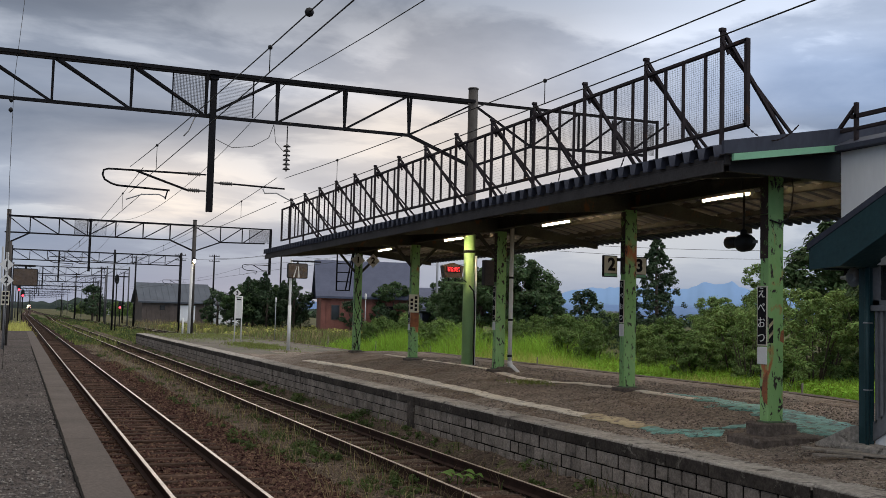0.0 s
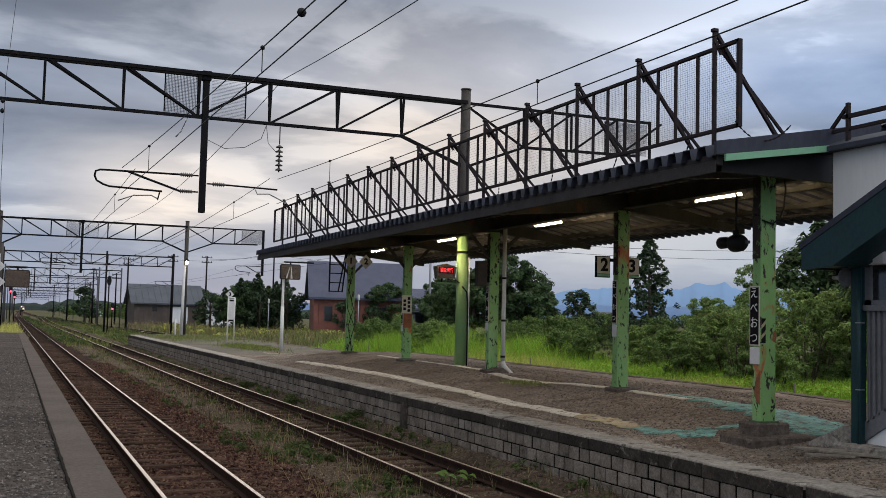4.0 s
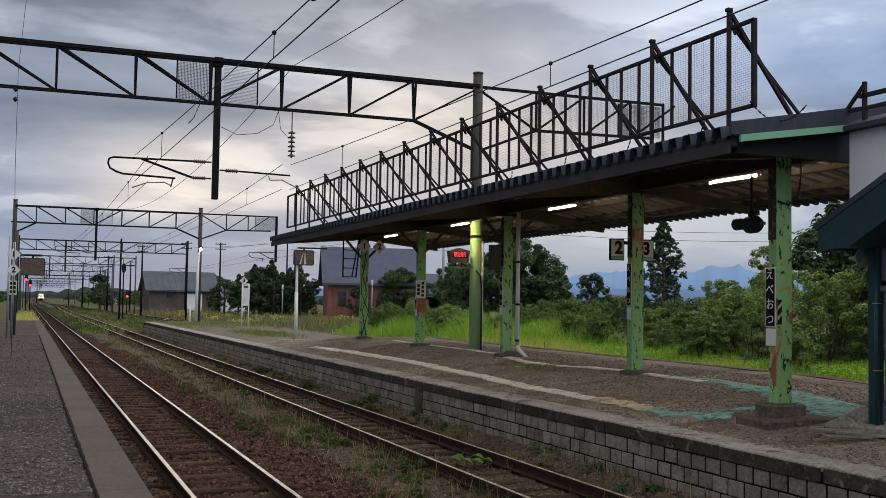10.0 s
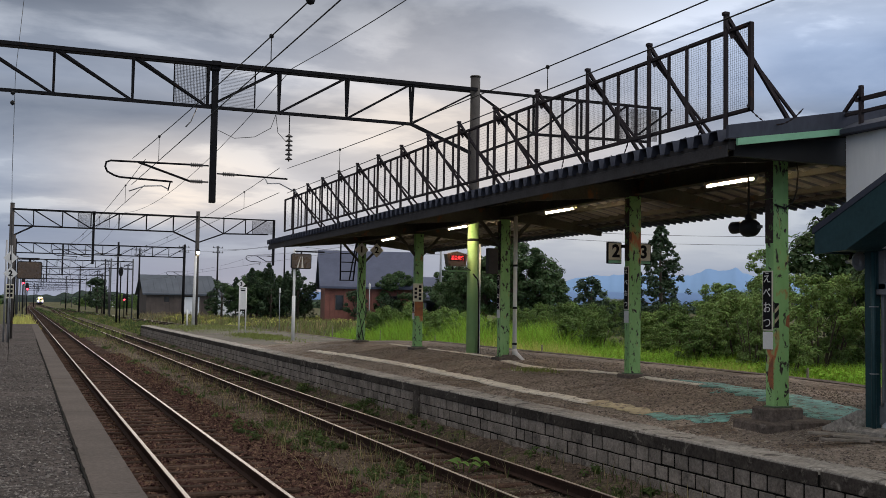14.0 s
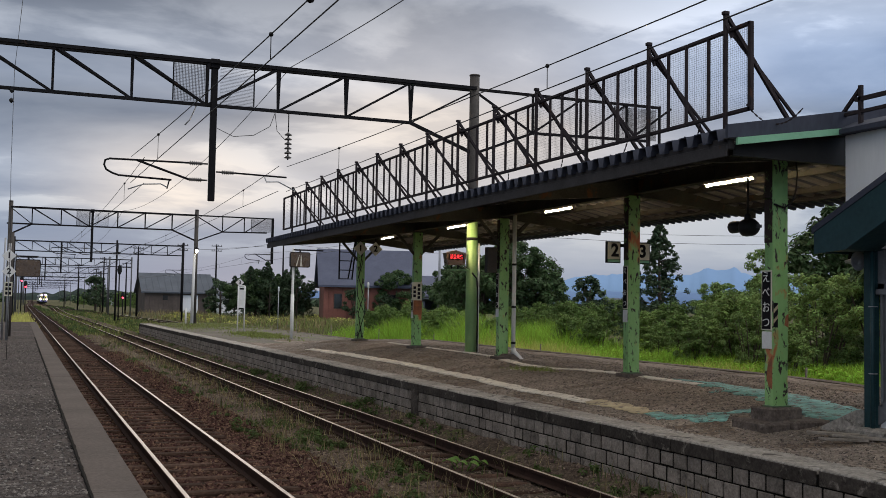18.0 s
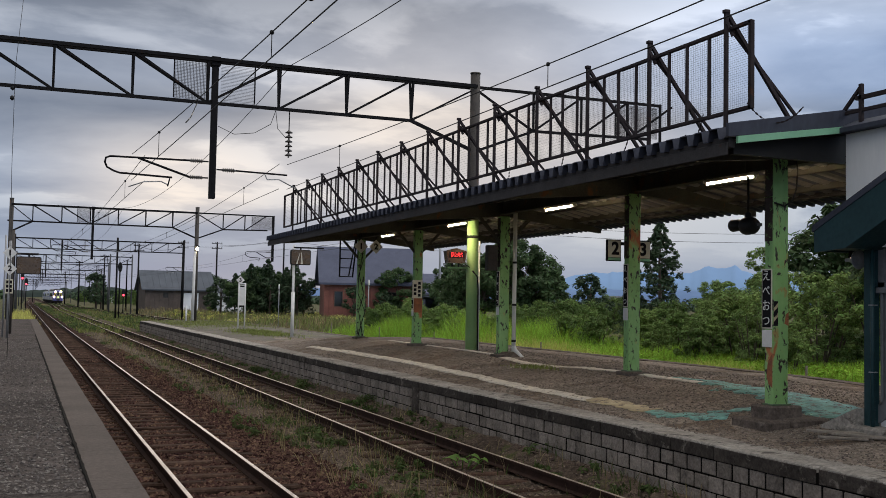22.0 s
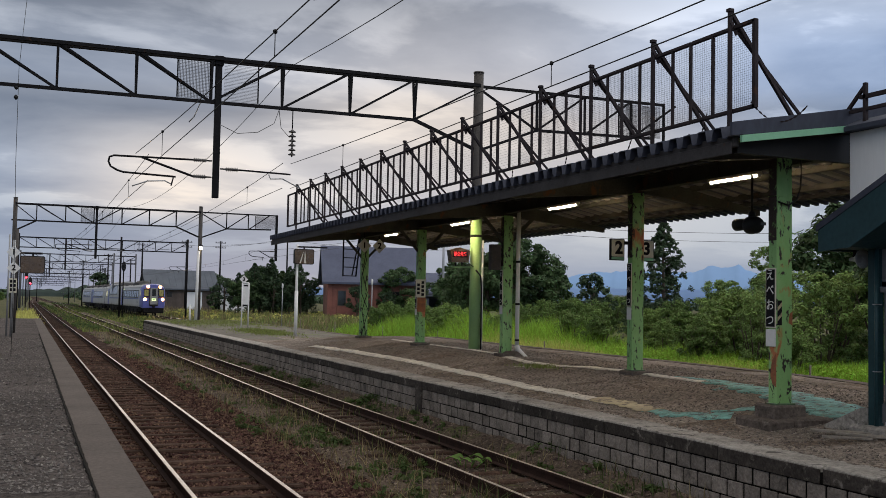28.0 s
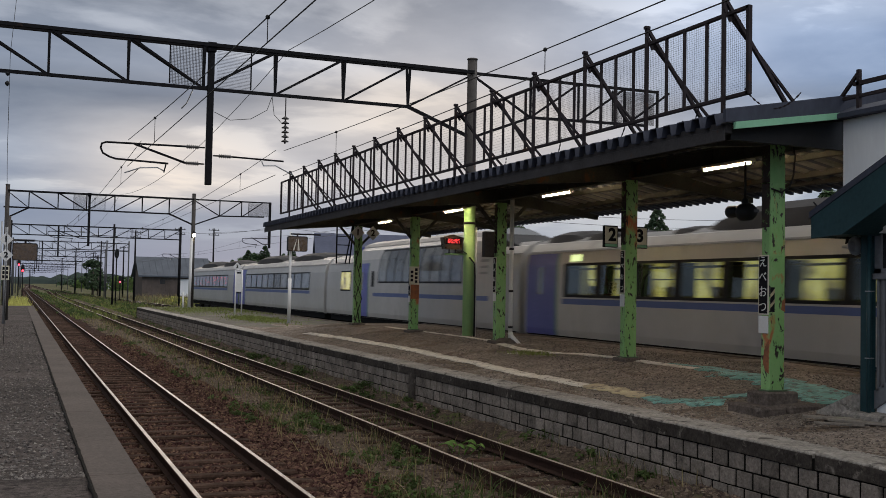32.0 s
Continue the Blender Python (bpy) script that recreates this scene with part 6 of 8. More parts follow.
        tr.tube([(0.1 * math.cos(t), 0.1 * math.sin(t), -0.4), (0.4 * R * math.cos(t), 0.4 * R * math.sin(t), H * 0.45), (0.60 * R * math.cos(t), 0.60 * R * math.sin(t), H * 0.72)], 0.05, 6, 0.012)
    for i in range(72):
        u, t = rg.uniform(0, 1), rg.uniform(0, 2 * math.pi)
        rr = R * (0.75 + 0.35 * math.sin(math.pi * min(1, u * 1.1))) * rg.uniform(0.2, 1.0) * (1 - 0.45 * u * u)
        clumps.append((rr * math.cos(t), rr * math.sin(t), 0.15 + (H - 0.2) * u + rg.uniform(-0.2, 0.2), rg.uniform(0.16, 0.42)))
    m = {"shrub": LEAF_SHRUB, "willow": LEAF_WILLOW, "tallshrub": LEAF_SHRUB}[kind]
    return tr.mesh("trunk", BARK), leaf_cloud("crown", clumps, 170, 0.07, m, rg, 0.3 if kind == "willow" else 0.0)


def tufts(label, spots, seed, leaf, per, material):
    """Low leafy weeds: small clumps of leaves on the ground."""
    rg = np.random.default_rng(seed)
    cl = []
    for x, y, z, r in spots:
        for k in range(4):
            cl.append((x + rg.normal() * r * 0.7, y + rg.normal() * r * 1.2, z + r * rg.uniform(0.1, 0.7), r * rg.uniform(0.4, 0.8)))
    return tagged(new("weeds", leaf_cloud("weeds", cl, per, leaf, material, rg)), label, "weeds", kind="stuff")


r = random.Random(61)
tufts("leafy green weeds between the tracks", [(x, y, bed_z(x, y), r.uniform(0.05, 0.17)) for x, y in [(r.choice((r.uniform(3.9, 5.3), r.uniform(6.7, 7.3))), 11 + 60 * r.random() ** 1.4) for k in range(170)]], 5, 0.032, 22, WEED)
tufts("dark green weeds by the rails", [(4.75, 17.6, -0.2, 0.22), (4.9, 17.3, -0.2, 0.16), (7.1, 22.5, -0.05, 0.25), (7.0, 27.0, -0.05, 0.25), (7.1, 33.0, -0.05, 0.2), (5.3, 14.4, -0.2, 0.18), (5.2, 13.6, -0.2, 0.2)], 6, 0.04, 60, WEED)
tufts("leafy bright weeds standing in the trackside grass", [(x, y, ground_z(x, y) + 0.1, r.uniform(0.15, 0.34)) for x, y in [(r.uniform(17.4, 21.5), 15 + 48 * r.random()) for k in range(760)]], 9, 0.055, 30, GRASS_BRIGHT)
tufts("rough weeds round the far tracks", [(x, y, -0.28, r.uniform(0.15, 0.5)) for x, y in [(r.choice((r.uniform(3.8, 4.9), r.uniform(7.3, 13.2))), 75 + 260 * r.random() ** 1.3) for k in range(420)]], 7, 0.09, 26, WEED)
tufts("yellow flowering weeds before the barn", [(x, y, ground_z(x, y), r.uniform(0.3, 0.7)) for x, y in [(r.uniform(17, 44), r.uniform(95, 150)) for k in range(150)]], 8, 0.10, 26, GRASS_YELLOW)

TREE_DATA = {}
TREE_LABEL = {"broad": ("broad dark green leafy tree behind the grass", "tree", "trees"), "spire": ("slender pointed dark green tree", "tree", "trees"), "dark": ("small rounded dark evergreen tree", "tree", "trees"),
              "shrub": ("leafy green shrub at the meadow edge", "shrub", "shrubs"), "tallshrub": ("tall leafy green shrub", "shrub", "shrubs"), "willow": ("pale green willow bush", "shrub", "shrubs")}


def tree(kind, x, y, scale=1.0, seed=0, z=None, turn=0.0):
    key = (kind, seed)
    if key not in TREE_DATA:
        TREE_DATA[key] = tree_meshes(kind, seed + 40)
    lab = TREE_LABEL[kind]
    t = thing("tree" if lab[1] == "tree" else "shrub", pose(x, y, ground_z(x, y) if z is None else z, 0, 0, turn), *lab)
    t.scale = (scale, scale, scale)
    for nm, me in zip(("trunk", "crown"), TREE_DATA[key]):
        part(nm, me, None, t)
    return t


tree("broad", 34.0, 70, 0.98, 1)
tree("broad", 32.0, 71, 0.84, 2, turn=140)
tree("broad", 36.3, 71, 0.70, 2, turn=30)
tree("broad", 31.2, 74, 0.62, 2)
tree("dark", 43.2, 75, 0.98, 1)
tree("dark", 41.2, 77, 0.7, 2)
tree("dark", 45.2, 79, 0.75, 1)
tree("spire", 29.95, 45, 1.04, 1)
tree("spire", 29.3, 46.4, 0.62, 2)
tree("spire", 30.6, 45.6, 0.66, 2, turn=80)
for k, (x, y, s) in enumerate(((27.2, 130, 1.05), (29.6, 131, 1.0), (25.4, 128, 0.85), (31.4, 126, 0.9), (23.0, 131, 0.75), (28.3, 127, 0.8), (36.0, 117, 0.6), (39.6, 117, 0.55))):
    tree("dark" if k > 2 else "broad", x, y, s * (1.4 if k > 2 else 0.86), 1 + k % 2, turn=k * 67)
for k, (x, y, s) in enumerate(((26.0, 127.5, 1.1), (28.4, 129, 1.22), (30.3, 127, 1.05), (31.8, 129, 1.2), (24.4, 129, 0.9), (33.0, 128.5, 0.8))):
    tree("spire", x, y, s, 1 + k % 2, turn=k * 51)
tree("broad", 46.5, 112, 1.0, 2)
tree("broad", 38.8, 92, 0.75, 1, turn=120)
tree("broad", 41.6, 118, 0.9, 1)
r = random.Random(21)
# the hedge of shrubs, from beside the stairs out along the meadow
HEDGE_NEAR = [("willow", 21.7, 24.4, 0.7), ("willow", 22.9, 23.0, 0.82), ("willow", 20.9, 26.4, 0.55), ("willow", 23.8, 26.2, 0.76), ("willow", 24.6, 30.0, 0.68), ("willow", 23.2, 31.6, 0.5),
         ("shrub", 22.2, 28.8, 0.95), ("tallshrub", 25.4, 33.6, 0.7), ("willow", 26.8, 36.4, 0.74), ("willow", 28.6, 37.6, 0.84), ("shrub", 25.6, 37.4, 0.79), ("willow", 30.6, 37.4, 1.08),
         ("shrub", 24.4, 35.0, 0.8), ("shrub", 26.6, 40.6, 0.75), ("tallshrub", 27.9, 42.6, 0.54), ("shrub", 26.2, 45.6, 0.7), ("shrub", 28.4, 48.4, 0.8)]
HEDGE_FAR = [("shrub", 27.6, 51.0, 0.8), ("shrub", 29.6, 53.0, 0.85), ("shrub", 28.2, 55.4, 0.75), ("tallshrub", 30.8, 57.0, 0.6), ("shrub", 32.2, 59.6, 0.85), ("shrub", 29.2, 59.6, 0.75),
         ("tallshrub", 33.6, 63.0, 0.6), ("shrub", 31.0, 64.4, 0.75), ("shrub", 36.2, 66.8, 0.85), ("tallshrub", 38.6, 70.0, 0.65), ("shrub", 40.0, 73.0, 1.0), ("shrub", 34.0, 66.0, 0.8),
         ("shrub", 36.8, 75.0, 0.8), ("tallshrub", 33.2, 52.0, 0.56), ("tallshrub", 35.8, 57.0, 0.56), ("willow", 33.8, 46.0, 0.6), ("willow", 36.8, 49.0, 0.68), ("tallshrub", 46.6, 77.5, 0.9), ("shrub", 48.6, 79.0, 1.2), ("tallshrub", 44.8, 76.0, 0.8)]
for k, (kind, x, y, s) in enumerate(HEDGE_NEAR + HEDGE_FAR):
    s *= 0.97 if k < 7 else 0.88
    ob = tree(kind, x, y, s, 1 + k % 3, turn=r.uniform(0, 360))
    ob.scale = (s * r.uniform(0.8, 1.15), s * r.uniform(0.8, 1.15), s * r.uniform(0.9, 1.12))
for k, (x, y, s) in enumerate(((20.4, 56.0, 0.55), (21.2, 58.0, 0.6), (19.6, 59.6, 0.5), (22.6, 61.0, 0.65), (21.4, 63.0, 0.6), (20.6, 53.4, 0.5), (21.8, 50.6, 0.55), (19.8, 51.6, 0.42), (22.4, 55.0, 0.6))):
    tree("shrub", x, y, s * 1.15, 1 + k % 2, turn=k * 50)
for k in range(16):
    tree("shrub", r.uniform(19.2, 22.6), r.uniform(16, 56), r.uniform(0.38, 0.6), 1 + k % 2, turn=r.uniform(0, 360))
tree("broad", 28.6, 29.2, 0.90, 2, turn=40)
tree("dark", 25.0, 27.4, 0.62, 2, turn=10)
tree("dark", 26.6, 34.2, 0.52, 1, turn=90)
tree("broad", 24.8, 22.4, 0.85, 1, turn=200)
for k, (x, y, s) in enumerate(((13.6, 215, 1.3), (15.0, 222, 1.0), (40, 240, 1.4), (34, 236, 1.3), (50, 236, 1.4))):
    tree("dark", x, y, s * 1.2, 1 + k % 2)

# scrub along the far line and at the edge of the plain
for k in range(46):
    y = 150 + 330 * r.random() ** 1.2
    x = main_x(y) + r.uniform(9, 30) if k % 3 else r.uniform(-24, -7)
    if not (18 < x < 34 and 160 < y < 208):
        tree(r.choice(("shrub", "tallshrub", "shrub")), x, y, r.uniform(0.7, 1.5), 1 + k % 3, turn=r.uniform(0, 360), z=-0.3)

# far woods, joined: rows of leafy clumps along the edge of the plain
rg = np.random.default_rng(8)
cl = []
for k in range(620):
    a = rg.uniform(-6, 52) if k < 420 else rg.uniform(-4, 16)
    d = rg.uniform(420, 900)
    hgt = rg.uniform(1.5, 6.0) * d / 600
    x, y = d * math.sin(radians(a)), d * math.cos(radians(a))
    if abs(x - main_x(y)) < 18:
        continue
    cl.append((x, y, hgt * 0.5 - 0.3, hgt * 0.9))
far = solid("far_woods", leaf_cloud("far_woods", cl, 46, 1.3, LEAF_DARK, rg), None, "dark distant woods along the edge of the plain", "woods", kind="stuff")

# mountains far behind: blue ridges, the haze put into colour and emission
HAZE1 = mat("haze_tinted_mountain", (0.11, 0.18, 0.31), (0.09, 0.15, 0.27), 1.0, 0.002, 0.01, 0.0, spec=0.0, emit=(0.20, 0.30, 0.44), power=0.58)
HAZE2 = mat("haze_tinted_foothill", (0.10, 0.15, 0.25), (0.08, 0.12, 0.21), 1.0, 0.003, 0.02, 0.0, spec=0.0, emit=(0.13, 0.20, 0.33), power=0.5)


def ridge(name, dist, a0, a1, height, seed, material, label):
    vs, fs = [], []
    n = 400
    for i in range(n + 1):
        a = a0 + (a1 - a0) * i / n
        x, y = dist * math.sin(radians(a)), dist * math.cos(radians(a))
        h = height(a) * (1 + 0.10 * noise.noise((a * 0.9, seed, 0)) + 0.05 * noise.noise((a * 3.1, seed, 4)))
        vs += [(x, y, -30), (x, y, h * 0.5), (x * 1.05, y * 1.05, max(1.0, h))]
    for i in range(n):
        fs += [(i * 3, i * 3 + 3, i * 3 + 4, i * 3 + 1), (i * 3 + 1, i * 3 + 4, i * 3 + 5, i * 3 + 2)]
    return solid(name, raw_mesh(name, vs, fs, material, True), None, label, "mountains", kind="structure")


def peak(a, c, w, h):
    return h * max(0.0, 1 - abs(a - c) / w) ** 1.3


ridge("backdrop_mountains", 4000, 8, 60, lambda a: 46 + 92 * math.exp(-((a - 35.5) / 10) ** 2) + peak(a, 36.2, 1.1, 30) + peak(a, 37.5, 1.2, 34) + peak(a, 30.0, 4, 20), 3, HAZE1, "blue mountain range on the horizon, haze in its colour")
FARWOOD = mat("far_wooded_hill", (0.055, 0.070, 0.062), (0.035, 0.046, 0.042), 1.0, 0.02, 0.09, 0.0, spec=0.0)
ridge("backdrop_wooded_hill", 1500, -8, 20, lambda a: 9 + 9 * math.exp(-((a - 3.6) / 1.6) ** 2) + 3 * noise.noise((a * 2.3, 1.0, 2.0)), 5, FARWOOD, "dark wooded rise far along the line")
ridge("backdrop_foothills", 3300, 6, 62, lambda a: 42 + 16 * math.exp(-((a - 33) / 12) ** 2), 9, HAZE2, "dark foothills below the range, blue haze in their colour")


# houses beyond the meadow -------------------------------------------------------
SLATE = mat("slate_roof", (0.105, 0.115, 0.165), (0.078, 0.086, 0.125), 0.8, spec=0.2, scale=0.6, fine=8, bump=0.1)
REDWOOD = mat("red_boards", (0.29, 0.115, 0.09), (0.19, 0.075, 0.06), 0.85, 0.8, 9, 0.2, rand=0.3)
DARKWOOD = mat("dark_boards", (0.06, 0.05, 0.055), (0.04, 0.034, 0.038), 0.85, 0.8, 9, 0.2)
GREYWALL = mat("grey_boards", (0.115, 0.09, 0.078), (0.07, 0.055, 0.048), 0.85, 0.8, 9, 0.2, rand=0.3)
GREYROOF = mat("grey_metal_roof", (0.095, 0.108, 0.13), (0.07, 0.08, 0.098), 0.6, 0.5, 6, 0.05, spec=0.2)


def house(x0, x1, y0, y1, wall_h, ridge_h, wall_m, roof_m, label, windows=(), boards=0.0, gable_m=None, name="house"):
    """A gabled house, its ridge along x: walls of boards, two roof slopes with eaves, windows with frames."""
    zg = ground_z(x0, y0) - 0.3
    h = thing(name, pose(0, 0, 0), label, "house" if name == "house" else name.replace("_", " "))
    ym = (y0 + y1) / 2
    part("wall", Shape().box(x0, x1, y0, y1, zg, wall_h), wall_m, h)
    for x in (x0, x1):
        part("gable_wall", Shape().prism([(y0, wall_h), (y1, wall_h), (ym, ridge_h - 0.1)], "x", x - 0.02, x + 0.1), gable_m or wall_m, h)
    e = 0.7
    for ya, yb in ((y0 - e, ym), (y1 + e, ym)):
        za = wall_h - 0.35
        part("roof_slope", Shape().add([(x0 - e, ya, za), (x1 + e, ya, za), (x1 + e, yb, ridge_h), (x0 - e, yb, ridge_h), (x0 - e, ya, za - 0.25), (x1 + e, ya, za - 0.25), (x1 + e, yb, ridge_h - 0.25), (x0 - e, yb, ridge_h - 0.25)],
             [(0, 1, 2, 3), (7, 6, 5, 4), (0, 4, 5, 1), (1, 5, 6, 2), (2, 6, 7, 3), (3, 7, 4, 0)]), roof_m, h)
        k = x0 - e
        while k < x1 + e and ya < ym and roof_m is GREYROOF:
            part("roof_seam", Shape().bar((k, ya, za + 0.02), (k, yb, ridge_h + 0.02), 0.05, 0.06), roof_m, h)
            k += 1.1
    if boards:
        k = x0
        while k < x1 - 0.01:
            part("board", Shape().box(k + 0.02, min(k + boards - 0.02, x1), y0 - 0.05, y0, zg, wall_h, 0.008), wall_m, h)
            k += boards
    for a, b, z0, z1 in windows:
        w = part("window", Shape().box(a, b, y0 - 0.09, y0 - 0.03, z0, z1, 0.01), GREYWALL if boards else WHITE, h)
        part("pane", Shape().box(a + 0.08, b - 0.08, y0 - 0.11, y0 - 0.085, z0 + 0.08, z1 - 0.08), GLASS_DARK, w)
    return h


red_barn = house(33.2, 43.6, 120, 129, 4.75, 8.9, REDWOOD, SLATE, "red board barn with a steep slate roof", ((34.4, 35.4, 1.6, 3.4), (40.6, 42.0, 1.8, 3.4)), 0.55, DARKWOOD)
red_barn.matrix_basis = Matrix.Translation((33.2, 120, 0)) @ Matrix.Rotation(radians(-12), 4, "Z") @ Matrix.Translation((-33.2, -120, 0))
house(20.2, 31.8, 190, 202, 4.1, 7.2, GREYWALL, GREYROOF, "grey weathered barn with a metal roof", ((23.2, 24.2, 2.2, 3.2),), 0.8)
solid("barn_door", Shape().box(26.6, 29.4, 189.86, 189.93, -0.2, 3.2, 0.02), WHITEWALL, "pale sliding door on the grey barn", "door")
house(26.6, 29.6, 150, 158, 3.6, 4.6, WHITEWALL, GREYROOF, "white walled shed with a low metal roof", ((27.0, 27.8, 1.6, 2.6),))
house(28.6, 31.6, 196, 204, 3.2, 4.4, WHITEWALL, GREYROOF, "low white shed beside the grey barn", ((29.4, 30.2, 1.5, 2.4),))
house(47.5, 58, 135, 145, 3.9, 6.4, DARKWOOD, SLATE, "dark wooden house among trees")
house(103, 107.5, 170, 175, 3.3, 4.2, REDWOOD, GREYROOF, "small red brick house behind the shrubs")
house(26, 33, 420, 428, 2.6, 3.5, WHITEWALL, GREYROOF, "low white shed far along the line")


def carport():
    c = thing("carport", pose(42.2, 110, ground_z(42, 110)), "blue-grey steel carport with an open front", "carport")
    part("back_wall", Shape().box(0, 3.4, 3.8, 3.9, -0.2, 2.5), SLATE, c)
    for x in (0.0, 3.35):
        part("side_wall", Shape().box(x, x + 0.08, 0.2, 3.8, -0.2, 2.5), SLATE, c)
    part("roof", Shape().prism([(-0.3, 2.75), (4.1, 2.45), (4.1, 2.55), (-0.3, 2.9)], "x", -0.2, 3.7), GREYROOF, c)


def kei_truck():
    t = thing("kei_truck", pose(43.0, 104.4, ground_z(43, 104) + 0.02, 0, 0, 14), "small white and green pickup truck parked by the carport", "truck")
    part("cab", Shape().prism([(-0.72, 0.45), (0.72, 0.45), (0.72, 1.15), (0.62, 1.82), (-0.62, 1.82), (-0.72, 1.15)], "y", -0.2, 1.1), WHITE, t)
    part("windscreen", Shape().prism([(-0.62, 1.15), (0.62, 1.15), (0.54, 1.72), (-0.54, 1.72)], "y", -0.23, -0.19), GLASS_DARK, t)
    part("bed", Shape().box(-0.70, 0.70, 1.15, 3.1, 0.55, 0.98, 0.02), GREEN_LIGHT, t)
    part("bumper", Shape().box(-0.72, 0.72, -0.3, -0.18, 0.42, 0.72, 0.03), GREEN_LIGHT, t)
    for s in (-1, 1):
        part("headlight", Shape().lathe((s * 0.5, -0.22, 0.86), [(0.1, 0.04), (0.1, 0.0), (0.0, -0.02)], 10, "y"), GALV, t)
        for y in (0.35, 2.4):
            part("wheel", Shape().lathe((s * 0.62, y, 0.27), [(0.27, -0.08), (0.27, 0.08), (0.12, 0.09)], 14, "x"), BLACK, t)


carport()
kei_truck()


def utility_pole(x, y, h, arms=2, lean=0.0, m=GALV):
    p = thing("utility_pole", pose(x, y, ground_z(x, y) - 0.2, 0, lean), "tall utility pole with crossarms", "pole", "utility poles")
    part("shaft", Shape().tube([(0, 0, 0), (0, 0, h)], 0.16, 8, 0.10), m, p)
    for i in range(arms):
        z = h - 0.3 - 0.7 * i
        a = part("crossarm", Shape().box(-0.75, 0.75, -0.04, 0.04, z, z + 0.08), STEEL, p)
        for k in (-0.65, -0.25, 0.25, 0.65):
            part("insulator", Shape().lathe((k, 0, z + 0.08), [(0.03, 0), (0.06, 0.05), (0.03, 0.1), (0.05, 0.15), (0.0, 0.18)], 6), PORCELAIN, a)
    return p


utility_pole(39.9, 100, 11.6, 1)
for x, y, h in ((20.9, 150, 10.4), (15.1, 152, 10.2), (25.8, 151, 10.5), (35.3, 150, 11.7), (13.2, 190, 10), (17.5, 196, 9.4), (11.0, 230, 10), (16.5, 262, 10), (20.0, 300, 10), (12.0, 330, 10), (18.0, 372, 10), (4.0, 420, 9), (24, 420, 10)):
    utility_pole(x, y, h, 2, 0, STEEL)
# slack wires between the field poles
for x0, y0, x1, y1, z0, z1 in ((20.9, 150, 35.3, 150, 9.6, 11.2), (15.1, 152, 20.9, 150, 9.4, 9.6), (25.8, 151, 39.9, 100, 9.8, 11.0), (35.3, 150, 60, 140, 10.9, 10), (39.9, 100, 75, 80, 10.9, 9.8), (39.9, 100, 75, 82, 10.2, 9.0)):
    wire("field_wire", sag(x0, x1, y0, y1, z0, z1, 0.6), 0.02, "slack overhead wire between utility poles", "field wires")


# things on and by the platforms ---------------------------------------------------
def name_board(x, y, z0, z1, w, plate):
    """Tall black station name board on a column's side, with a small white plate below."""
    b = thing("station_name_board", pose(x, y, 0), "tall black station name board with white letters", "sign", "station name boards")
    part("rim", Shape().box(-0.012, 0.0, -w / 2, w / 2, z0, z1, 0.004), OFFWHITE, b, "cream rim")
    part("panel", Shape().box(-0.018, -0.006, -w / 2 + 0.018, w / 2 - 0.018, z0 + 0.018, z1 - 0.018, 0.003), INK, b)
    n = 4
    face = Matrix(((0, 0, -1, 0), (-1, 0, 0, 0), (0, 1, 0, 0), (0, 0, 0, 1)))
    for i, ch in enumerate("えべおつ"):
        zc = z1 - (z1 - z0) * (i + 0.5) / n
        letters("letter", ch, w * 0.78, Matrix.Translation((-0.021, 0, zc)) @ face, WHITE, b)
    part("small_plate", Shape().box(-0.014, 0.0, -w / 2 + 0.005, w / 2 - 0.005, z0 - plate, z0 - 0.015, 0.006), WHITE, b, "blank white plate")
    return b


CW, CD = 0.125, 0.083
name_board(COLS[0][0] - CW - 0.004, COLS[0][1] + 0.02, 1.98, 2.76, 0.20, 0.24)
name_board(COLS[1][0] - CW - 0.004, COLS[1][1], 2.22, 3.02, 0.16, 0.24)
name_board(COLS[2][0] - CW - 0.004, COLS[2][1], 2.18, 3.02, 0.16, 0.2)
name_board(COLS[3][0] - CW - 0.004, COLS[3][1], 2.05, 2.85, 0.16, 0.2)

FACE_Y = Matrix(((1, 0, 0, 0), (0, 0, -1, 0), (0, 1, 0, 0), (0, 0, 0, 1)))


def number_board():
    b = thing("platform_number_board", pose(10.47, 16.78, 3.27), "cream platform number board with a black two and three", "sign")
    for s, ch in ((-1, "2"), (1, "3")):
        c = s * 0.32
        p = part("panel", Shape().box(c - 0.15, c + 0.15, -0.03, 0.03, -0.20, 0.20, 0.008), INK, b)
        part("face", Shape().box(c - 0.132, c + 0.132, -0.036, -0.028, -0.13, 0.182, 0.004), OFFWHITE, p)
        part("green_band", Shape().box(c - 0.132, c + 0.132, -0.036, -0.028, -0.185, -0.136, 0.004), MINT, p)
        letters("numeral", ch, 0.32, Matrix.Translation((c + s * -0.02, -0.040, 0.025)) @ FACE_Y, INK, b, bold=0.012)
    part("cross_bar", Shape().box(-0.2, 0.2, -0.02, 0.02, 0.10, 0.16, 0.004), STEEL, b)


number_board()


def diamond_sign(x, y, z, ch, r, group, plate=None):
    d = thing("diamond_sign", pose(x, y, z), "white diamond stop sign with a black numeral", "sign", group)
    part("plate", Shape().prism([(-r, 0), (0, -r), (r, 0), (0, r)], "y", -0.008, 0.008), plate or WHITE, d)
    letters("numeral", ch, r * 1.15, Matrix.Translation((0, -0.012, 0)) @ FACE_Y, INK, d, bold=0.010)
    return d


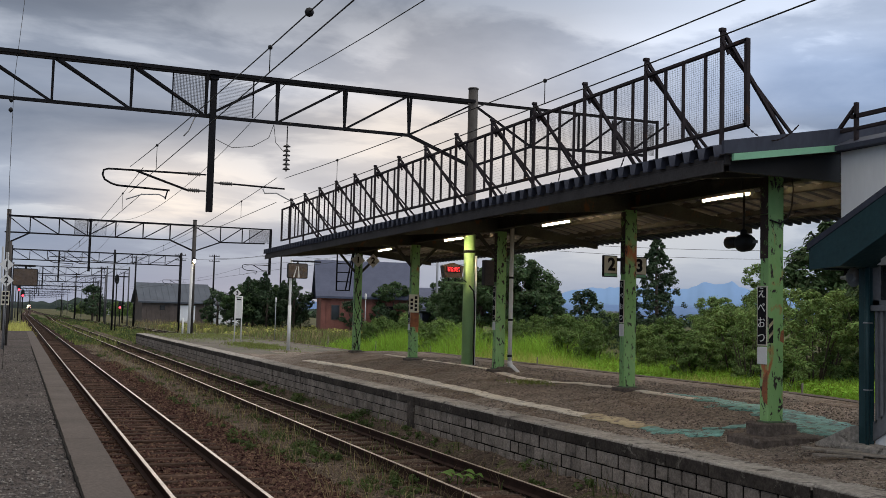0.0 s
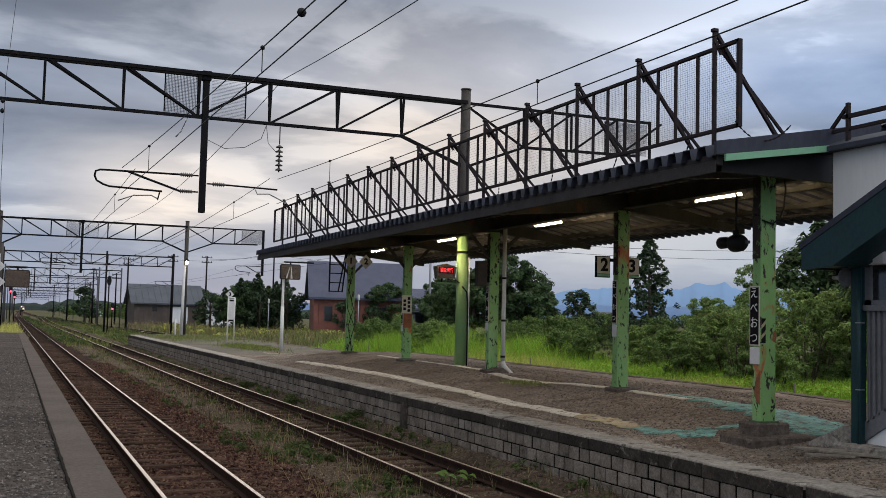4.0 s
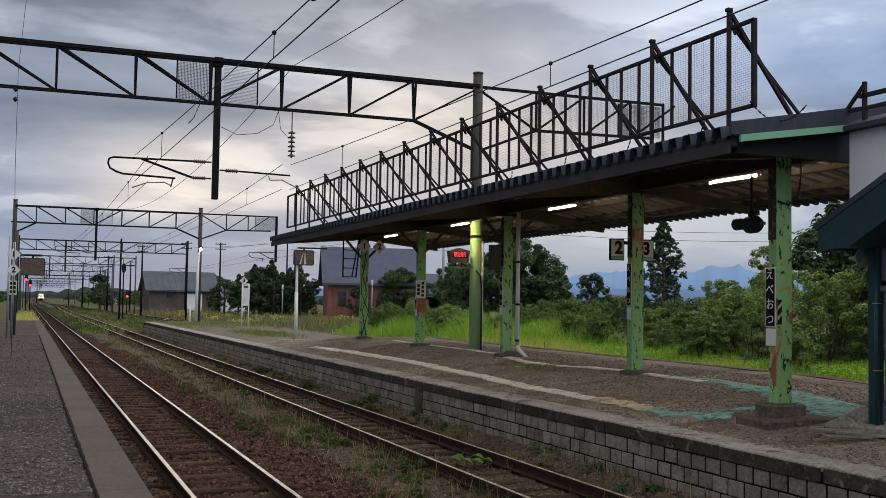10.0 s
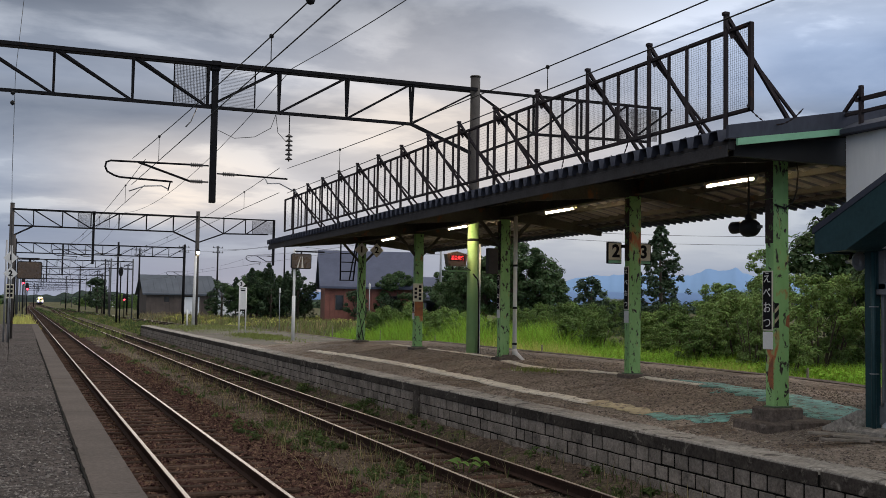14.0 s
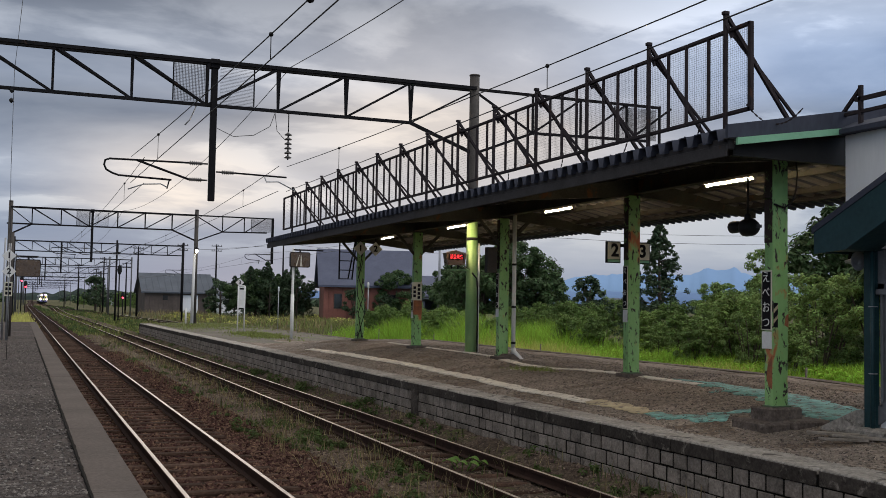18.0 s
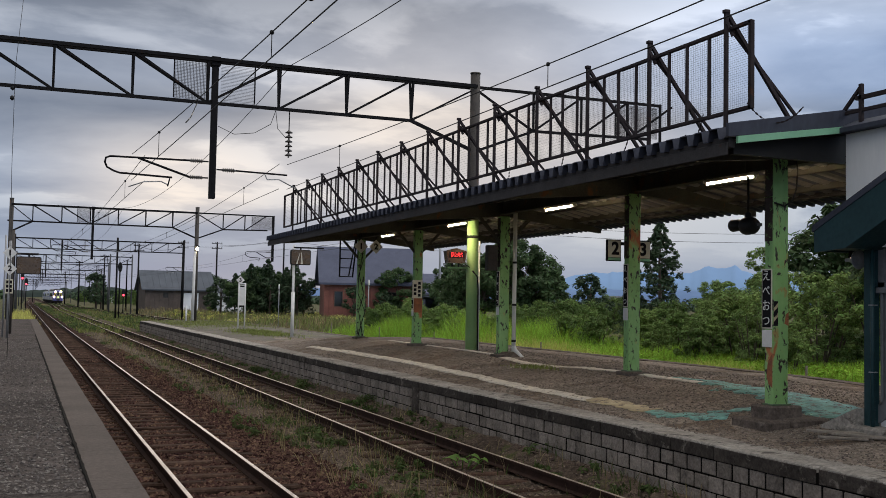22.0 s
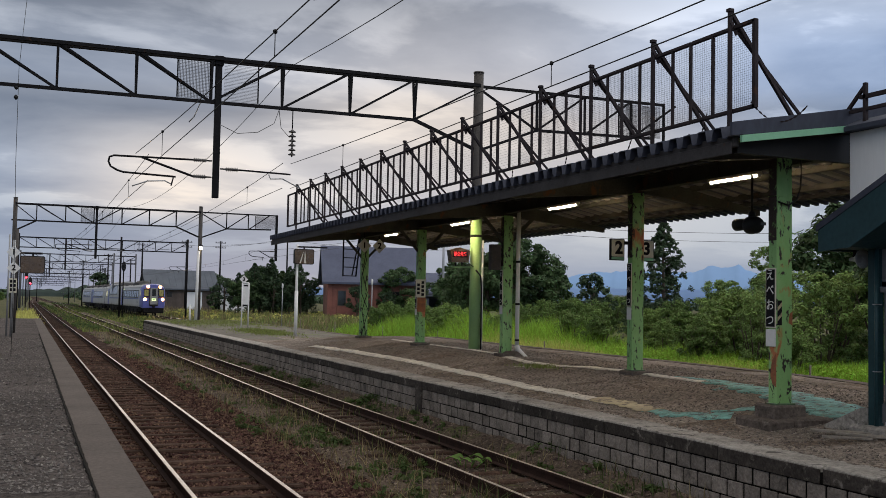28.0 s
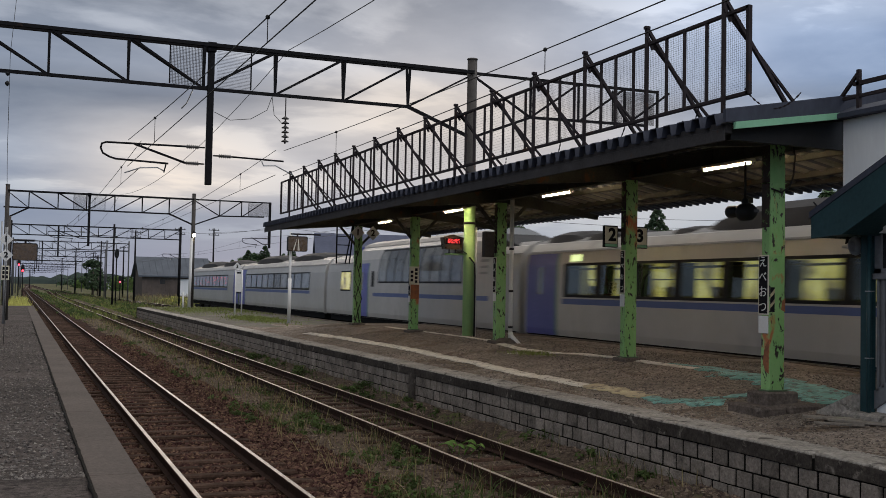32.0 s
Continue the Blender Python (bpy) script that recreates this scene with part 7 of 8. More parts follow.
for x, ch in ((10.53, "1"), (11.06, "2")):
    d = diamond_sign(x, 33.58, 4.09, ch, 0.24, "hanging stop signs")
    part("hanger", Shape().tube([(0, 0.01, 0.2), (0, 0.01, 0.55)], 0.012, 6), STEEL, d)


def way_board():
    b = thing("direction_board", pose(10.55, 28.18, 2.62), "cream direction board with dark writing on a column", "sign")
    part("plate", Shape().box(-0.15, 0.15, -0.02, 0.0, -0.26, 0.26, 0.006), OFFWHITE, b)
    for i in range(4):
        part("bar", Shape().box(0.02, 0.10, -0.024, -0.018, 0.13 - i * 0.115, 0.21 - i * 0.115), INK, b)
    for i in range(3):
        part("bar", Shape().box(-0.11, -0.03, -0.024, -0.018, 0.06 - i * 0.115, 0.14 - i * 0.115), INK, b)


way_board()


def rust_sleeve(x, y, z0, z1):
    return solid("rust_band", Shape().box(x - CW - 0.004, x + CW + 0.004, y - CD - 0.004, y + CD + 0.004, z0, z1, 0.002), RUST, "orange rusted band on a green column", "rust band", "rust bands")


rust_sleeve(COLS[3][0], COLS[3][1], 1.95, 2.36)


def departure_board():
    b = thing("departure_board", pose(10.62, 25.55, 3.49), "small departure display with red glowing characters", "display")
    part("case", Shape().prism([(-0.24, -0.19), (0.24, -0.19), (0.29, 0.12), (0.0, 0.20), (-0.29, 0.12)], "y", -0.12, 0.12), BROWNGLASS, b, "brown hooded case")
    part("screen", Shape().box(-0.22, 0.22, -0.128, -0.118, -0.06, 0.10, 0.004), INK, b)
    rr = random.Random(3)
    for i in range(4):
        x0 = -0.17 + i * 0.088
        for j in range(4):
            for k in range(4):
                if rr.random() < 0.72:
                    part("lamp", Shape().box(x0 + j * 0.019, x0 + j * 0.019 + 0.014, -0.131, -0.127, -0.03 + k * 0.03, -0.008 + k * 0.03), LEDRED, b)
    part("arm", Shape().box(-0.2, 0.42, -0.03, 0.03, -0.34, -0.29, 0.006), GREEN_LIGHT, b)
    for x in (-0.08, 0.1):
        part("stem", Shape().tube([(x, 0, -0.3), (x, 0, -0.18)], 0.02, 6), BLACK, b)
    part("cable", Shape().tube([(0.1, 0, -0.2), (0.2, -0.05, -0.27), (0.28, -0.05, -0.22), (0.4, -0.08, -0.3)], 0.012, 6), BLACK, b)


departure_board()


def mirror_post(x, y, zc, zbase, name, label, post=True):
    """A rounded brown panel on a bracket with a white pole."""
    b = thing(name, pose(x, y, zc), label, "monitor panel", "platform monitor panels")
    rr, w, h = 0.07, 0.43, 0.32
    pts = []
    for cx, cz, a0 in ((w - rr, h - rr, 0), (-w + rr, h - rr, 90), (-w + rr, -h + rr, 180), (w - rr, -h + rr, 270)):
        pts += [(cx + rr * math.cos(radians(a0 + k * 30)), cz + rr * math.sin(radians(a0 + k * 30))) for k in range(4)]
    part("case", Shape().prism(pts, "y", -0.03, 0.12), BLACK, b)
    part("face", Shape().prism([(p[0] * 0.93, p[1] * 0.91) for p in pts], "y", -0.036, -0.028), BROWNGLASS, b, "brown face with the reflection in its colour")
    part("hood_bar", Shape().box(-0.28, 1.0 if post else 0.3, -0.02, 0.06, h + 0.06, h + 0.12, 0.008), STEEL, b)
    part("hanger", Shape().box(-0.03, 0.03, -0.01, 0.05, h - 0.02, h + 0.08, 0.004), STEEL, b)
    if post:
        part("pole", Shape().tube([(-0.24, 0.2, zbase - zc), (-0.24, 0.2, 0.5)], 0.055, 10).tube([(-0.24, 0.2, zbase - zc), (-0.24, 0.2, zbase - zc + 1.9)], 0.075, 10), WHITE, b, "white painted steel pole")
    return b


mirror_post(10.84, 43.0, 4.04, 0.68, "monitor_panel", "brown rounded monitor panel on a white pole")
part("reflection_streak", Shape().prism([(0.0, -0.28), (0.09, -0.28), (0.035, 0.22), (0.015, 0.22)], "y", -0.040, -0.037), LINE, bpy.data.objects["monitor_panel"])
part("reflection_streak", Shape().prism([(-0.20, -0.28), (-0.14, -0.28), (-0.03, 0.2), (-0.05, 0.2)], "y", -0.040, -0.037), LINE, bpy.data.objects["monitor_panel"])
mirror_post(0.21, 41.0, 3.32, 0.8, "monitor_panel", "brown monitor panel over the first platform", False)
solid("bracket_post", Shape().tube([(-0.35, 41.05, 0.8), (-0.35, 41.05, 4.6)], 0.06, 8).bar((-0.35, 41.05, 3.74), (0.55, 41.02, 3.74), 0.06, 0.07), MAST, "weathered steel post carrying the monitor bracket", "post")


def white_frame_sign():
    f = thing("frame_sign", pose(10.57, 54, p2z(10.57, 54)), "white double-legged frame board on the platform", "sign")
    for x in (-0.17, 0.17):
        part("leg", Shape().tube([(x, 0, 0), (x, 0, 2.36)], 0.035, 8), WHITE, f)
    part("top_bar", Shape().tube([(-0.17, 0, 2.34), (0.17, 0, 2.34)], 0.035, 8), WHITE, f)
    part("board", Shape().box(-0.15, 0.15, -0.02, 0.02, 1.22, 2.28, 0.01), WHITE, f)
    part("slot", Shape().box(-0.11, 0.11, -0.026, -0.018, 1.14, 1.2), INK, f)
    part("slot", Shape().box(-0.11, 0.11, -0.026, -0.018, 2.16, 2.24), INK, f)


white_frame_sign()
diamond_sign(10.46, 53.96, 3.22, "3", 0.22, "platform stop signs")


def stop_post():
    p = thing("stop_sign_post", pose(-0.39, 37.4, P1Z), "grey post carrying stop signs on the first platform", "sign post")
    part("pole", Shape().tube([(0, 0.03, 0), (0, 0.03, 3.2)], 0.045, 8), GALV, p)
    part("plate", Shape().box(-0.12, 0.12, -0.01, 0.01, 1.45, 1.92, 0.004), OFFWHITE, p)
    for i in range(3):
        for j in range(2):
            part("bar", Shape().box(-0.09 + j * 0.11, -0.02 + j * 0.11, -0.016, -0.008, 1.5 + i * 0.14, 1.6 + i * 0.14), INK, p)
    part("second_pole", Shape().tube([(-0.15, 0.4, 0), (-0.15, 0.4, 3.4)], 0.03, 8), GALV, p)


stop_post()
diamond_sign(-0.40, 37.36, 3.62, "1", 0.22, "platform stop signs")
diamond_sign(-0.385, 37.36, 3.10, "2", 0.22, "platform stop signs")


def loudspeaker():
    s = thing("train_approach_lamp", pose(9.62, 12.23, 3.42), "black hooded warning lamp hung on a rod", "warning lamp")
    part("head", Shape().lathe((0, 0, 0), [(0.0, -0.17), (0.09, -0.165), (0.125, -0.10), (0.13, 0.0), (0.125, 0.06), (0.07, 0.13), (0.0, 0.14)], 16, "y"), BLACK, s)
    part("hood", Shape().lathe((-0.02, 0.22, 0.02), [(0.05, -0.12), (0.085, -0.05), (0.09, 0.1), (0.05, 0.14)], 12, "y"), BLACK, s)
    part("rod", Shape().tube([(0, 0, 0.1), (0, 0, 0.72)], 0.018, 8), BLACK, s)
    part("clamp", Shape().lathe((0, 0, 0.1), [(0.05, 0), (0.05, 0.08), (0.025, 0.1)], 10), BLACK, s)
    part("mark", Shape().box(0.02, 0.11, -0.174, -0.166, -0.01, 0.035), PORCELAIN, s)


loudspeaker()


def downpipe():
    d = thing("downpipe", pose(0, 0, 0), "white rain downpipe strapped to a column", "downpipe")
    part("pipe", Shape().tube([(10.82, 22.34, 4.4), (10.82, 22.34, 1.10)], 0.05, 10), WHITE, d)
    part("spout", Shape().tube([(10.82, 22.34, 1.24), (10.83, 22.30, 1.16), (11.02, 22.05, 0.86)], 0.06, 10), WHITE, d)
    for z in (1.35, 2.2, 3.2):
        part("strap", Shape().tube([(10.82, 22.34, z), (10.82, 22.34, z + 0.05)], 0.058, 10), BLACK, d)


downpipe()
solid("rubble_heap", Shape().lathe((10.72, 22.4, p2z(10.7, 22.4) - 0.03), [(0.40, 0.0), (0.34, 0.04), (0.24, 0.11), (0.16, 0.15)], 9), BASECON, "heap of dark rubble round a column foot", "rubble")
solid("mast_sheath", Shape().tube([(11.14, 25.6, 0.85), (11.14, 25.6, 4.75)], 0.152, 18), GREEN_LIGHT, "pale green painted foot of the gantry mast", "mast foot")
solid("mast_band", Shape().tube([(11.14, 25.6, 3.98), (11.14, 25.6, 4.05)], 0.162, 18), BLACK, "black strap round the mast", "strap")
solid("mast_conduit", Shape().tube([(11.28, 25.46, 0.85), (11.28, 25.46, 3.9)], 0.028, 8), WHITE, "pale conduit up the mast", "conduit")
solid("mast_cable", Shape().tube([(11.24, 25.40, 0.85), (11.235, 25.40, 2.6), (11.2, 25.39, 2.95), (11.05, 25.36, 3.1)], 0.022, 8), BLACK, "black cable up the mast", "cable")


def side_box():
    b = thing("switch_box", pose(10.42, 22.45, 3.3), "grey switch box on a column", "box")
    part("case", Shape().box(-0.28, -0.02, -0.06, 0.1, -0.28, 0.32, 0.012), MAST, b)
    part("door", Shape().box(-0.26, -0.04, -0.068, -0.058, -0.24, 0.28, 0.004), MAST, b)


side_box()


def hanging_rack():
    f = thing("hanging_ladder", pose(10.33, 34.6, 0), "black steel ladder frame hung at the canopy end", "ladder")
    for x in (-0.23, 0.23):
        part("rail", Shape().bar((x, 0, 3.06), (x + (0.14 if x > 0 else 0), 0, 4.45), 0.045, 0.03, (0, 1, 0)), STEEL, f)
    for z in (3.08, 3.38, 3.7, 4.0):
        part("rung", Shape().bar((-0.23, 0, z), (0.25, 0, z), 0.03, 0.03), STEEL, f)
    part("strut", Shape().bar((0.1, 0.02, 3.1), (0.33, 0.02, 4.4), 0.04, 0.03, (0, 1, 0)), STEEL, f)


hanging_rack()
for a, b in ((0.09, -0.07), (-0.12, 0.10)):
    x, y = COLS[4]
    solid("column_cable", Shape().tube([(x + a, y - 0.1, 0.98), (x + b * 1.3, y - 0.12, 1.9), (x + a, y - 0.1, 2.5), (x - abs(a), y - 0.12, 3.1), (x + b * 0.4, y - 0.1, 3.6), (x + a, y - 0.1, 4.3)], 0.012, 6), BLACK, "black cable wound round a column", "cable", "column cables")
x, y = COLS[0]
solid("column_cable", Shape().tube([(x + 0.22, y - 0.1, 4.32), (x + 0.24, y - 0.12, 4.05), (x + 0.22, y - 0.12, 3.82), (x + 0.16, y - 0.12, 3.66), (x + 0.04, y - 0.11, 3.58), (x - 0.12, y - 0.1, 3.62)], 0.012, 6), BLACK, "black cable looped round a column", "cable", "column cables")


def mast_lamp():
    l = thing("platform_lamp", pose(10.95, 71.9, 5.6), "glowing platform lamp on a gantry mast", "lamp")
    part("bulb", Shape().lathe((0, 0, 0), [(0.0, -0.13), (0.07, -0.10), (0.10, 0.0), (0.07, 0.10), (0.0, 0.13)], 12), BULB, l)
    part("hood", Shape().lathe((0, 0, 0.12), [(0.17, 0.0), (0.12, 0.08), (0.04, 0.12)], 12), STEEL, l)
    part("bracket", Shape().tube([(0, 0, 0.2), (0, 0.2, 0.28), (0, 0.42, 0.25)], 0.03, 8), STEEL, l)


mast_lamp()
solid("light_pole", Shape().tube([(10.72, 71.7, 0.6), (10.78, 71.7, 5.4)], 0.11, 12, 0.085), WHITE, "white lamp pole beside the gantry mast", "pole")
solid("marker_post", Shape().tube([(10.25, 71.2, 0.6), (10.25, 71.2, 1.75)], 0.06, 8), WHITE, "short white marker post", "post")


def signal(x, y, z, label, lit, base=-0.3):
    s = thing("railway_signal", pose(x, y, 0), label, "signal", "railway signals")
    part("post", Shape().tube([(0, 0.12, base), (0, 0.12, z + 0.8)], 0.07, 8), STEEL, s)
    part("head", Shape().prism([(0.24 * math.cos(a), z + 0.3 + (0.55 * math.sin(a))) for a in [2 * math.pi * k / 16 for k in range(16)]], "y", -0.04, 0.04), BLACK, s)
    part("lamp", Shape().lathe((0, -0.08, z), [(0.13, 0.03), (0.13, 0.0), (0.0, -0.03)], 12, "y"), REDLAMP if lit else BLACK, s)
    part("hood", Shape().lathe((0, -0.05, z + 0.4), [(0.11, 0.02), (0.11, -0.15)], 12, "y"), BLACK, s)
    return s


def capped_post(x, y, top):
    p = thing("capped_post", pose(x, y, ground_z(x, y) - 0.1), "slim grey post with a white cap beyond the platform", "post", "capped posts")
    h = top - ground_z(x, y) + 0.1
    part("pole", Shape().tube([(0, 0, 0), (0, 0, h)], 0.03, 8), GALV, p)
    part("cap", Shape().lathe((0, 0, h), [(0.045, -0.36), (0.065, -0.32), (0.065, -0.06), (0.03, 0.0)], 10), WHITE, p)


capped_post(17.6, 76, 3.4)
capped_post(20.0, 62, 3.6)
signal(0.06, 150, 4.48, "railway signal showing a red light", True)
signal(0.57, 152, 3.74, "second railway signal showing a red light", True)
signal(13.04, 150, 2.48, "low railway signal showing a red light", True)
signal(9.95, 119.5, 5.2, "dark unlit railway signal on a post", False)

# fallen paint, lines and worn teal paint on the island platform ------------------------
def ragged_strip(name, pts, w0, w1, material, label, category, seed, lift=0.008, rough_edge=0.25, zf=p2_top):
    """A flat torn strip laid on the platform along points; its edges wander."""
    rr = random.Random(seed)
    P = []
    for (x0, y0), (x1, y1) in zip(pts, pts[1:]):
        n = max(2, int(math.hypot(x1 - x0, y1 - y0) / 0.07))
        P += [(x0 + (x1 - x0) * i / n, y0 + (y1 - y0) * i / n) for i in range(n)]
    P.append(pts[-1])
    vs, fs = [], []
    for i, (x, y) in enumerate(P):
        a, b = P[max(0, i - 1)], P[min(len(P) - 1, i + 1)]
        d = Vector((b[0] - a[0], b[1] - a[1])).normalized()
        w = w0 + (w1 - w0) * i / (len(P) - 1)
        for s in (-1, -0.33, 0.33, 1):
            k = s * w / 2 * (1 + ((noise.noise((i * 0.21, s * 3.0, seed)) * 1.3 + rr.uniform(-0.3, 0.3)) * rough_edge if abs(s) == 1 else 0))
            px_, py_ = x - d.y * k, y + d.x * k
            vs.append((px_, py_, zf(px_, py_) + lift * 0.6 + (0.005 + rr.uniform(0, 0.003) if abs(s) < 1 else 0.001)))
    for i in range(len(P) - 1):
        fs += [(i * 4 + k, i * 4 + k + 1, i * 4 + 5 + k, i * 4 + 4 + k) for k in range(3)]
    me = raw_mesh(name, vs, fs, material, True)
    o = tagged(new(name, me), label, category)
    m = o.modifiers.new("thickness", "SOLIDIFY")
    m.thickness, m.offset = 0.004, -1
    return o


ragged_strip("worn_line", [(8.60, 14.2), (8.55, 16.6), (8.68, 19.4), (8.86, 24.0), (8.84, 29.0), (8.70, 33.0)], 0.25, 0.31, LINE, "worn whitish line along the platform edge", "line", 1)
ragged_strip("worn_line", [(10.50, 14.6), (10.50, 15.6), (10.54, 17.1), (10.25, 19.0), (10.15, 20.3), (10.8, 23.8), (10.95, 31.5)], 0.20, 0.26, LINE, "worn whitish line behind the columns", "line", 2)
ragged_strip("worn_line", [(9.70, 20.1), (10.2, 19.2)], 0.10, 0.10, LINE, "short broken white line", "line", 3)
ragged_strip("worn_line", [(8.62, 14.9), (8.60, 13.9), (8.57, 13.1)], 0.30, 0.34, OLDLINE, "yellowed end of the platform line", "line", 4, 0.014, 0.6)
# worn teal ground paint, laid as thin ragged strips
ragged_strip("tarpaulin", [(10.66, 15.6), (10.80, 14.7), (10.78, 13.7)], 0.20, 0.85, TEALPAINT, "worn teal paint strip on the platform", "tarpaulin", 5, 0.002, 0.7)
ragged_strip("tarpaulin", [(10.74, 13.75), (10.66, 12.7), (10.42, 11.8), (10.22, 11.1), (10.10, 10.45)], 0.80, 1.05, TEALPAINT, "wide patch of worn teal paint behind the column", "tarpaulin", 9, 0.006, 0.3)
ragged_strip("tarpaulin", [(8.55, 13.2), (8.58, 12.6), (8.78, 12.15), (9.05, 11.9)], 0.24, 0.46, TEALPAINT, "worn teal paint strip by the column", "tarpaulin", 6, 0.002, 0.7)
ragged_strip("tarpaulin", [(9.02, 12.35), (9.3, 12.15), (9.65, 12.05)], 0.12, 0.24, TEALPAINT, "small remnant of worn teal paint", "tarpaulin", 8, 0.006, 0.8)


def sag_chain(ya, yb, x0=8.24, z0=4.78, dip=0.22):
    """A slack chain of oval links hung between the fence and the roof edge."""
    c = thing("slack_chain", pose(0, 0, 0), "rusty slack chain hanging on the roof fence", "chain", "slack chains")
    n = 26
    P = [(x0 + 0.35 * i / n, ya + (yb - ya) * i / n, z0 - dip * 4 * (i / n) * (1 - i / n) - 0.12 * i / n) for i in range(n + 1)]
    for i in range(n):
        a, b = Vector(P[i]), Vector(P[i + 1])
        part("link", Shape().bar(a, a + (b - a) * 1.05, 0.020 if i % 2 else 0.007, 0.007 if i % 2 else 0.020), FENCE_STEEL, c)


for ya, yb in ((10.5, 9.9), (11.4, 12.3), (13.2, 14.3), (15.2, 16.2), (17.3, 18.1)):
    sag_chain(ya, yb)


joint = ragged_strip("edge_joint", [(0.515, 6.0), (0.51, 12.0), (0.52, 20.0), (0.515, 40.0)], 0.024, 0.03, MORTAR, "dark ragged joint beside the concrete strip", "", 13, 0.014, 1.0, lambda x, y: P1Z)
joint.parent = plat1
solid("stair_ramp", Shape().prism([(9.86, 0.72), (10.45, 0.72), (10.45, 0.80), (9.86, 1.06)], "x", 9.34, 9.60), CONCRETE, "grey sloping concrete toe at the stair foot", "ramp")


# stairs of the footbridge ----------------------------------------------------------
def stairs_building():
    b = thing("footbridge_stairs", pose(0, 0, 0), "enclosed footbridge stairs with dark teal roof and grey cladding", "stairs")
    part("white_wall", Shape().box(9.5, 9.62, 3.0, 10.18, 3.0, 4.45), WHITEWALL, b, "white upper wall")
    part("wall_cap", Shape().prism([(9.36, 4.44), (9.64, 4.44), (9.64, 4.62), (9.36, 4.50)], "y", 3.0, 10.24), ROOF, b)

    def rz(y):
        return 3.25 + (10.17 - y) * 0.46

    # sloping roof over the flight
    part("stair_roof", Shape().prism([(10.20, rz(10.20) + 0.03), (3.0, rz(3.0) + 0.03), (3.0, rz(3.0) - 0.05), (10.20, rz(10.20) - 0.05)], "x", 8.98, 12.6), ROOF, b)
    part("fascia", Shape().prism([(10.17, 3.24), (3.0, rz(3.0)), (3.0, rz(3.0) - 0.36), (9.65, 2.97), (10.17, 2.94)], "x", 8.99, 9.03), TEALDARK, b, "dark teal fascia")
    part("end_fascia", Shape().box(9.0, 12.6, 10.12, 10.17, 2.95, 3.24, 0.006), TEALDARK, b)
    part("soffit", Shape().prism([(10.11, 3.0), (9.65, 3.0), (3.0, rz(3.0) - 0.30), (3.0, rz(3.0) - 0.33), (9.65, 2.975), (10.11, 2.975)], "x", 9.04, 12.5), TEALDARK, b)
    part("corner_post", Shape().box(9.47, 9.59, 9.72, 9.86, 0.55, 3.10, 0.01), TEALDARK, b, "dark teal corner post")
    part("drain_pipe", Shape().tube([(9.455, 9.70, 3.0), (9.455, 9.70, 0.6)], 0.028, 10), TEALDARK, b)
    for z in (1.5, 2.3, 3.05):
        part("pipe_clip", Shape().box(9.42, 9.50, 9.66, 9.73, z, z + 0.012), GALV, b)
    # side wall: ribbed cladding above a sloping string, white infill below, window above
    def string(y):
        return 1.10 + (9.75 - y) * 0.61
    part("string", Shape().prism([(9.72, string(9.72)), (3.0, string(3.0)), (3.0, string(3.0) - 0.22), (9.72, string(9.72) - 0.22)], "x", 9.56, 9.66), CLAD, b)
    part("infill", Shape().prism([(9.72, 0.55), (9.72, string(9.72) - 0.2), (3.0, string(3.0) - 0.2), (3.0, 0.55)], "x", 9.60, 9.65), WHITEWALL, b, "white panel under the flight")
    y = 9.70
    while y > 7.6:
        part("cladding_rib", Shape().box(9.56, 9.60, y - 0.05, y - 0.012, string(y) - 0.02, 2.45, 0.004), CLAD, b)
        y -= 0.085
    part("cladding", Shape().prism([(9.72, string(9.72) - 0.05), (9.72, 2.46), (7.5, 2.46)], "x", 9.595, 9.625), CLAD, b)
    part("sill", Shape().box(9.52, 9.66, 7.5, 9.72, 2.45, 2.52, 0.006), CLAD, b)
    w = part("window", Shape().box(9.56, 9.64, 7.6, 9.72, 2.52, 2.58).box(9.56, 9.64, 7.6, 9.72, 3.06, 3.13).box(9.56, 9.64, 9.62, 9.72, 2.5, 3.1).box(9.56, 9.64, 8.7, 8.78, 2.5, 3.1), CLAD, b)
    part("pane", Shape().box(9.59, 9.605, 8.78, 9.62, 2.58, 3.06), GLASS_DARK, w)
    part("pane", Shape().box(9.59, 9.605, 7.6, 8.70, 2.58, 3.06), GLASS_DARK, w)
    part("upper_cladding", Shape().prism([(9.72, 3.13), (9.72, 3.36), (7.6, 4.6), (7.6, 3.13)], "x", 9.58, 9.63), CLAD, b)
    # far side wall and the flight itself
    part("back_wall", Shape().prism([(9.72, 0.55), (9.72, 3.3), (3.0, 7.4), (3.0, 0.55)], "x", 12.2, 12.3), CLAD, b)
    y, z = 9.7, 0.98
    for i in range(20):
        part("step", Shape().box(9.68, 12.2, y - 0.3, y, z - 0.25, z + 0.17, 0.01), CONCRETE, b)
        y -= 0.29
        z += 0.175
    part("footing", Shape().box(9.3, 9.8, 9.3, 10.0, 0.5, 0.86, 0.03), CONCRETE, b)
    part("junction_box", Shape().box(9.44, 9.54, 9.30, 9.48, 3.0, 3.22, 0.01), WHITE, b)
    part("junction_cable", Shape().tube([(9.5, 9.5, 3.05), (9.35, 9.8, 2.98), (9.2, 10.1, 3.15), (9.1, 10.25, 3.4)], 0.012, 6), BLACK, b)
    return b


stairs_building()


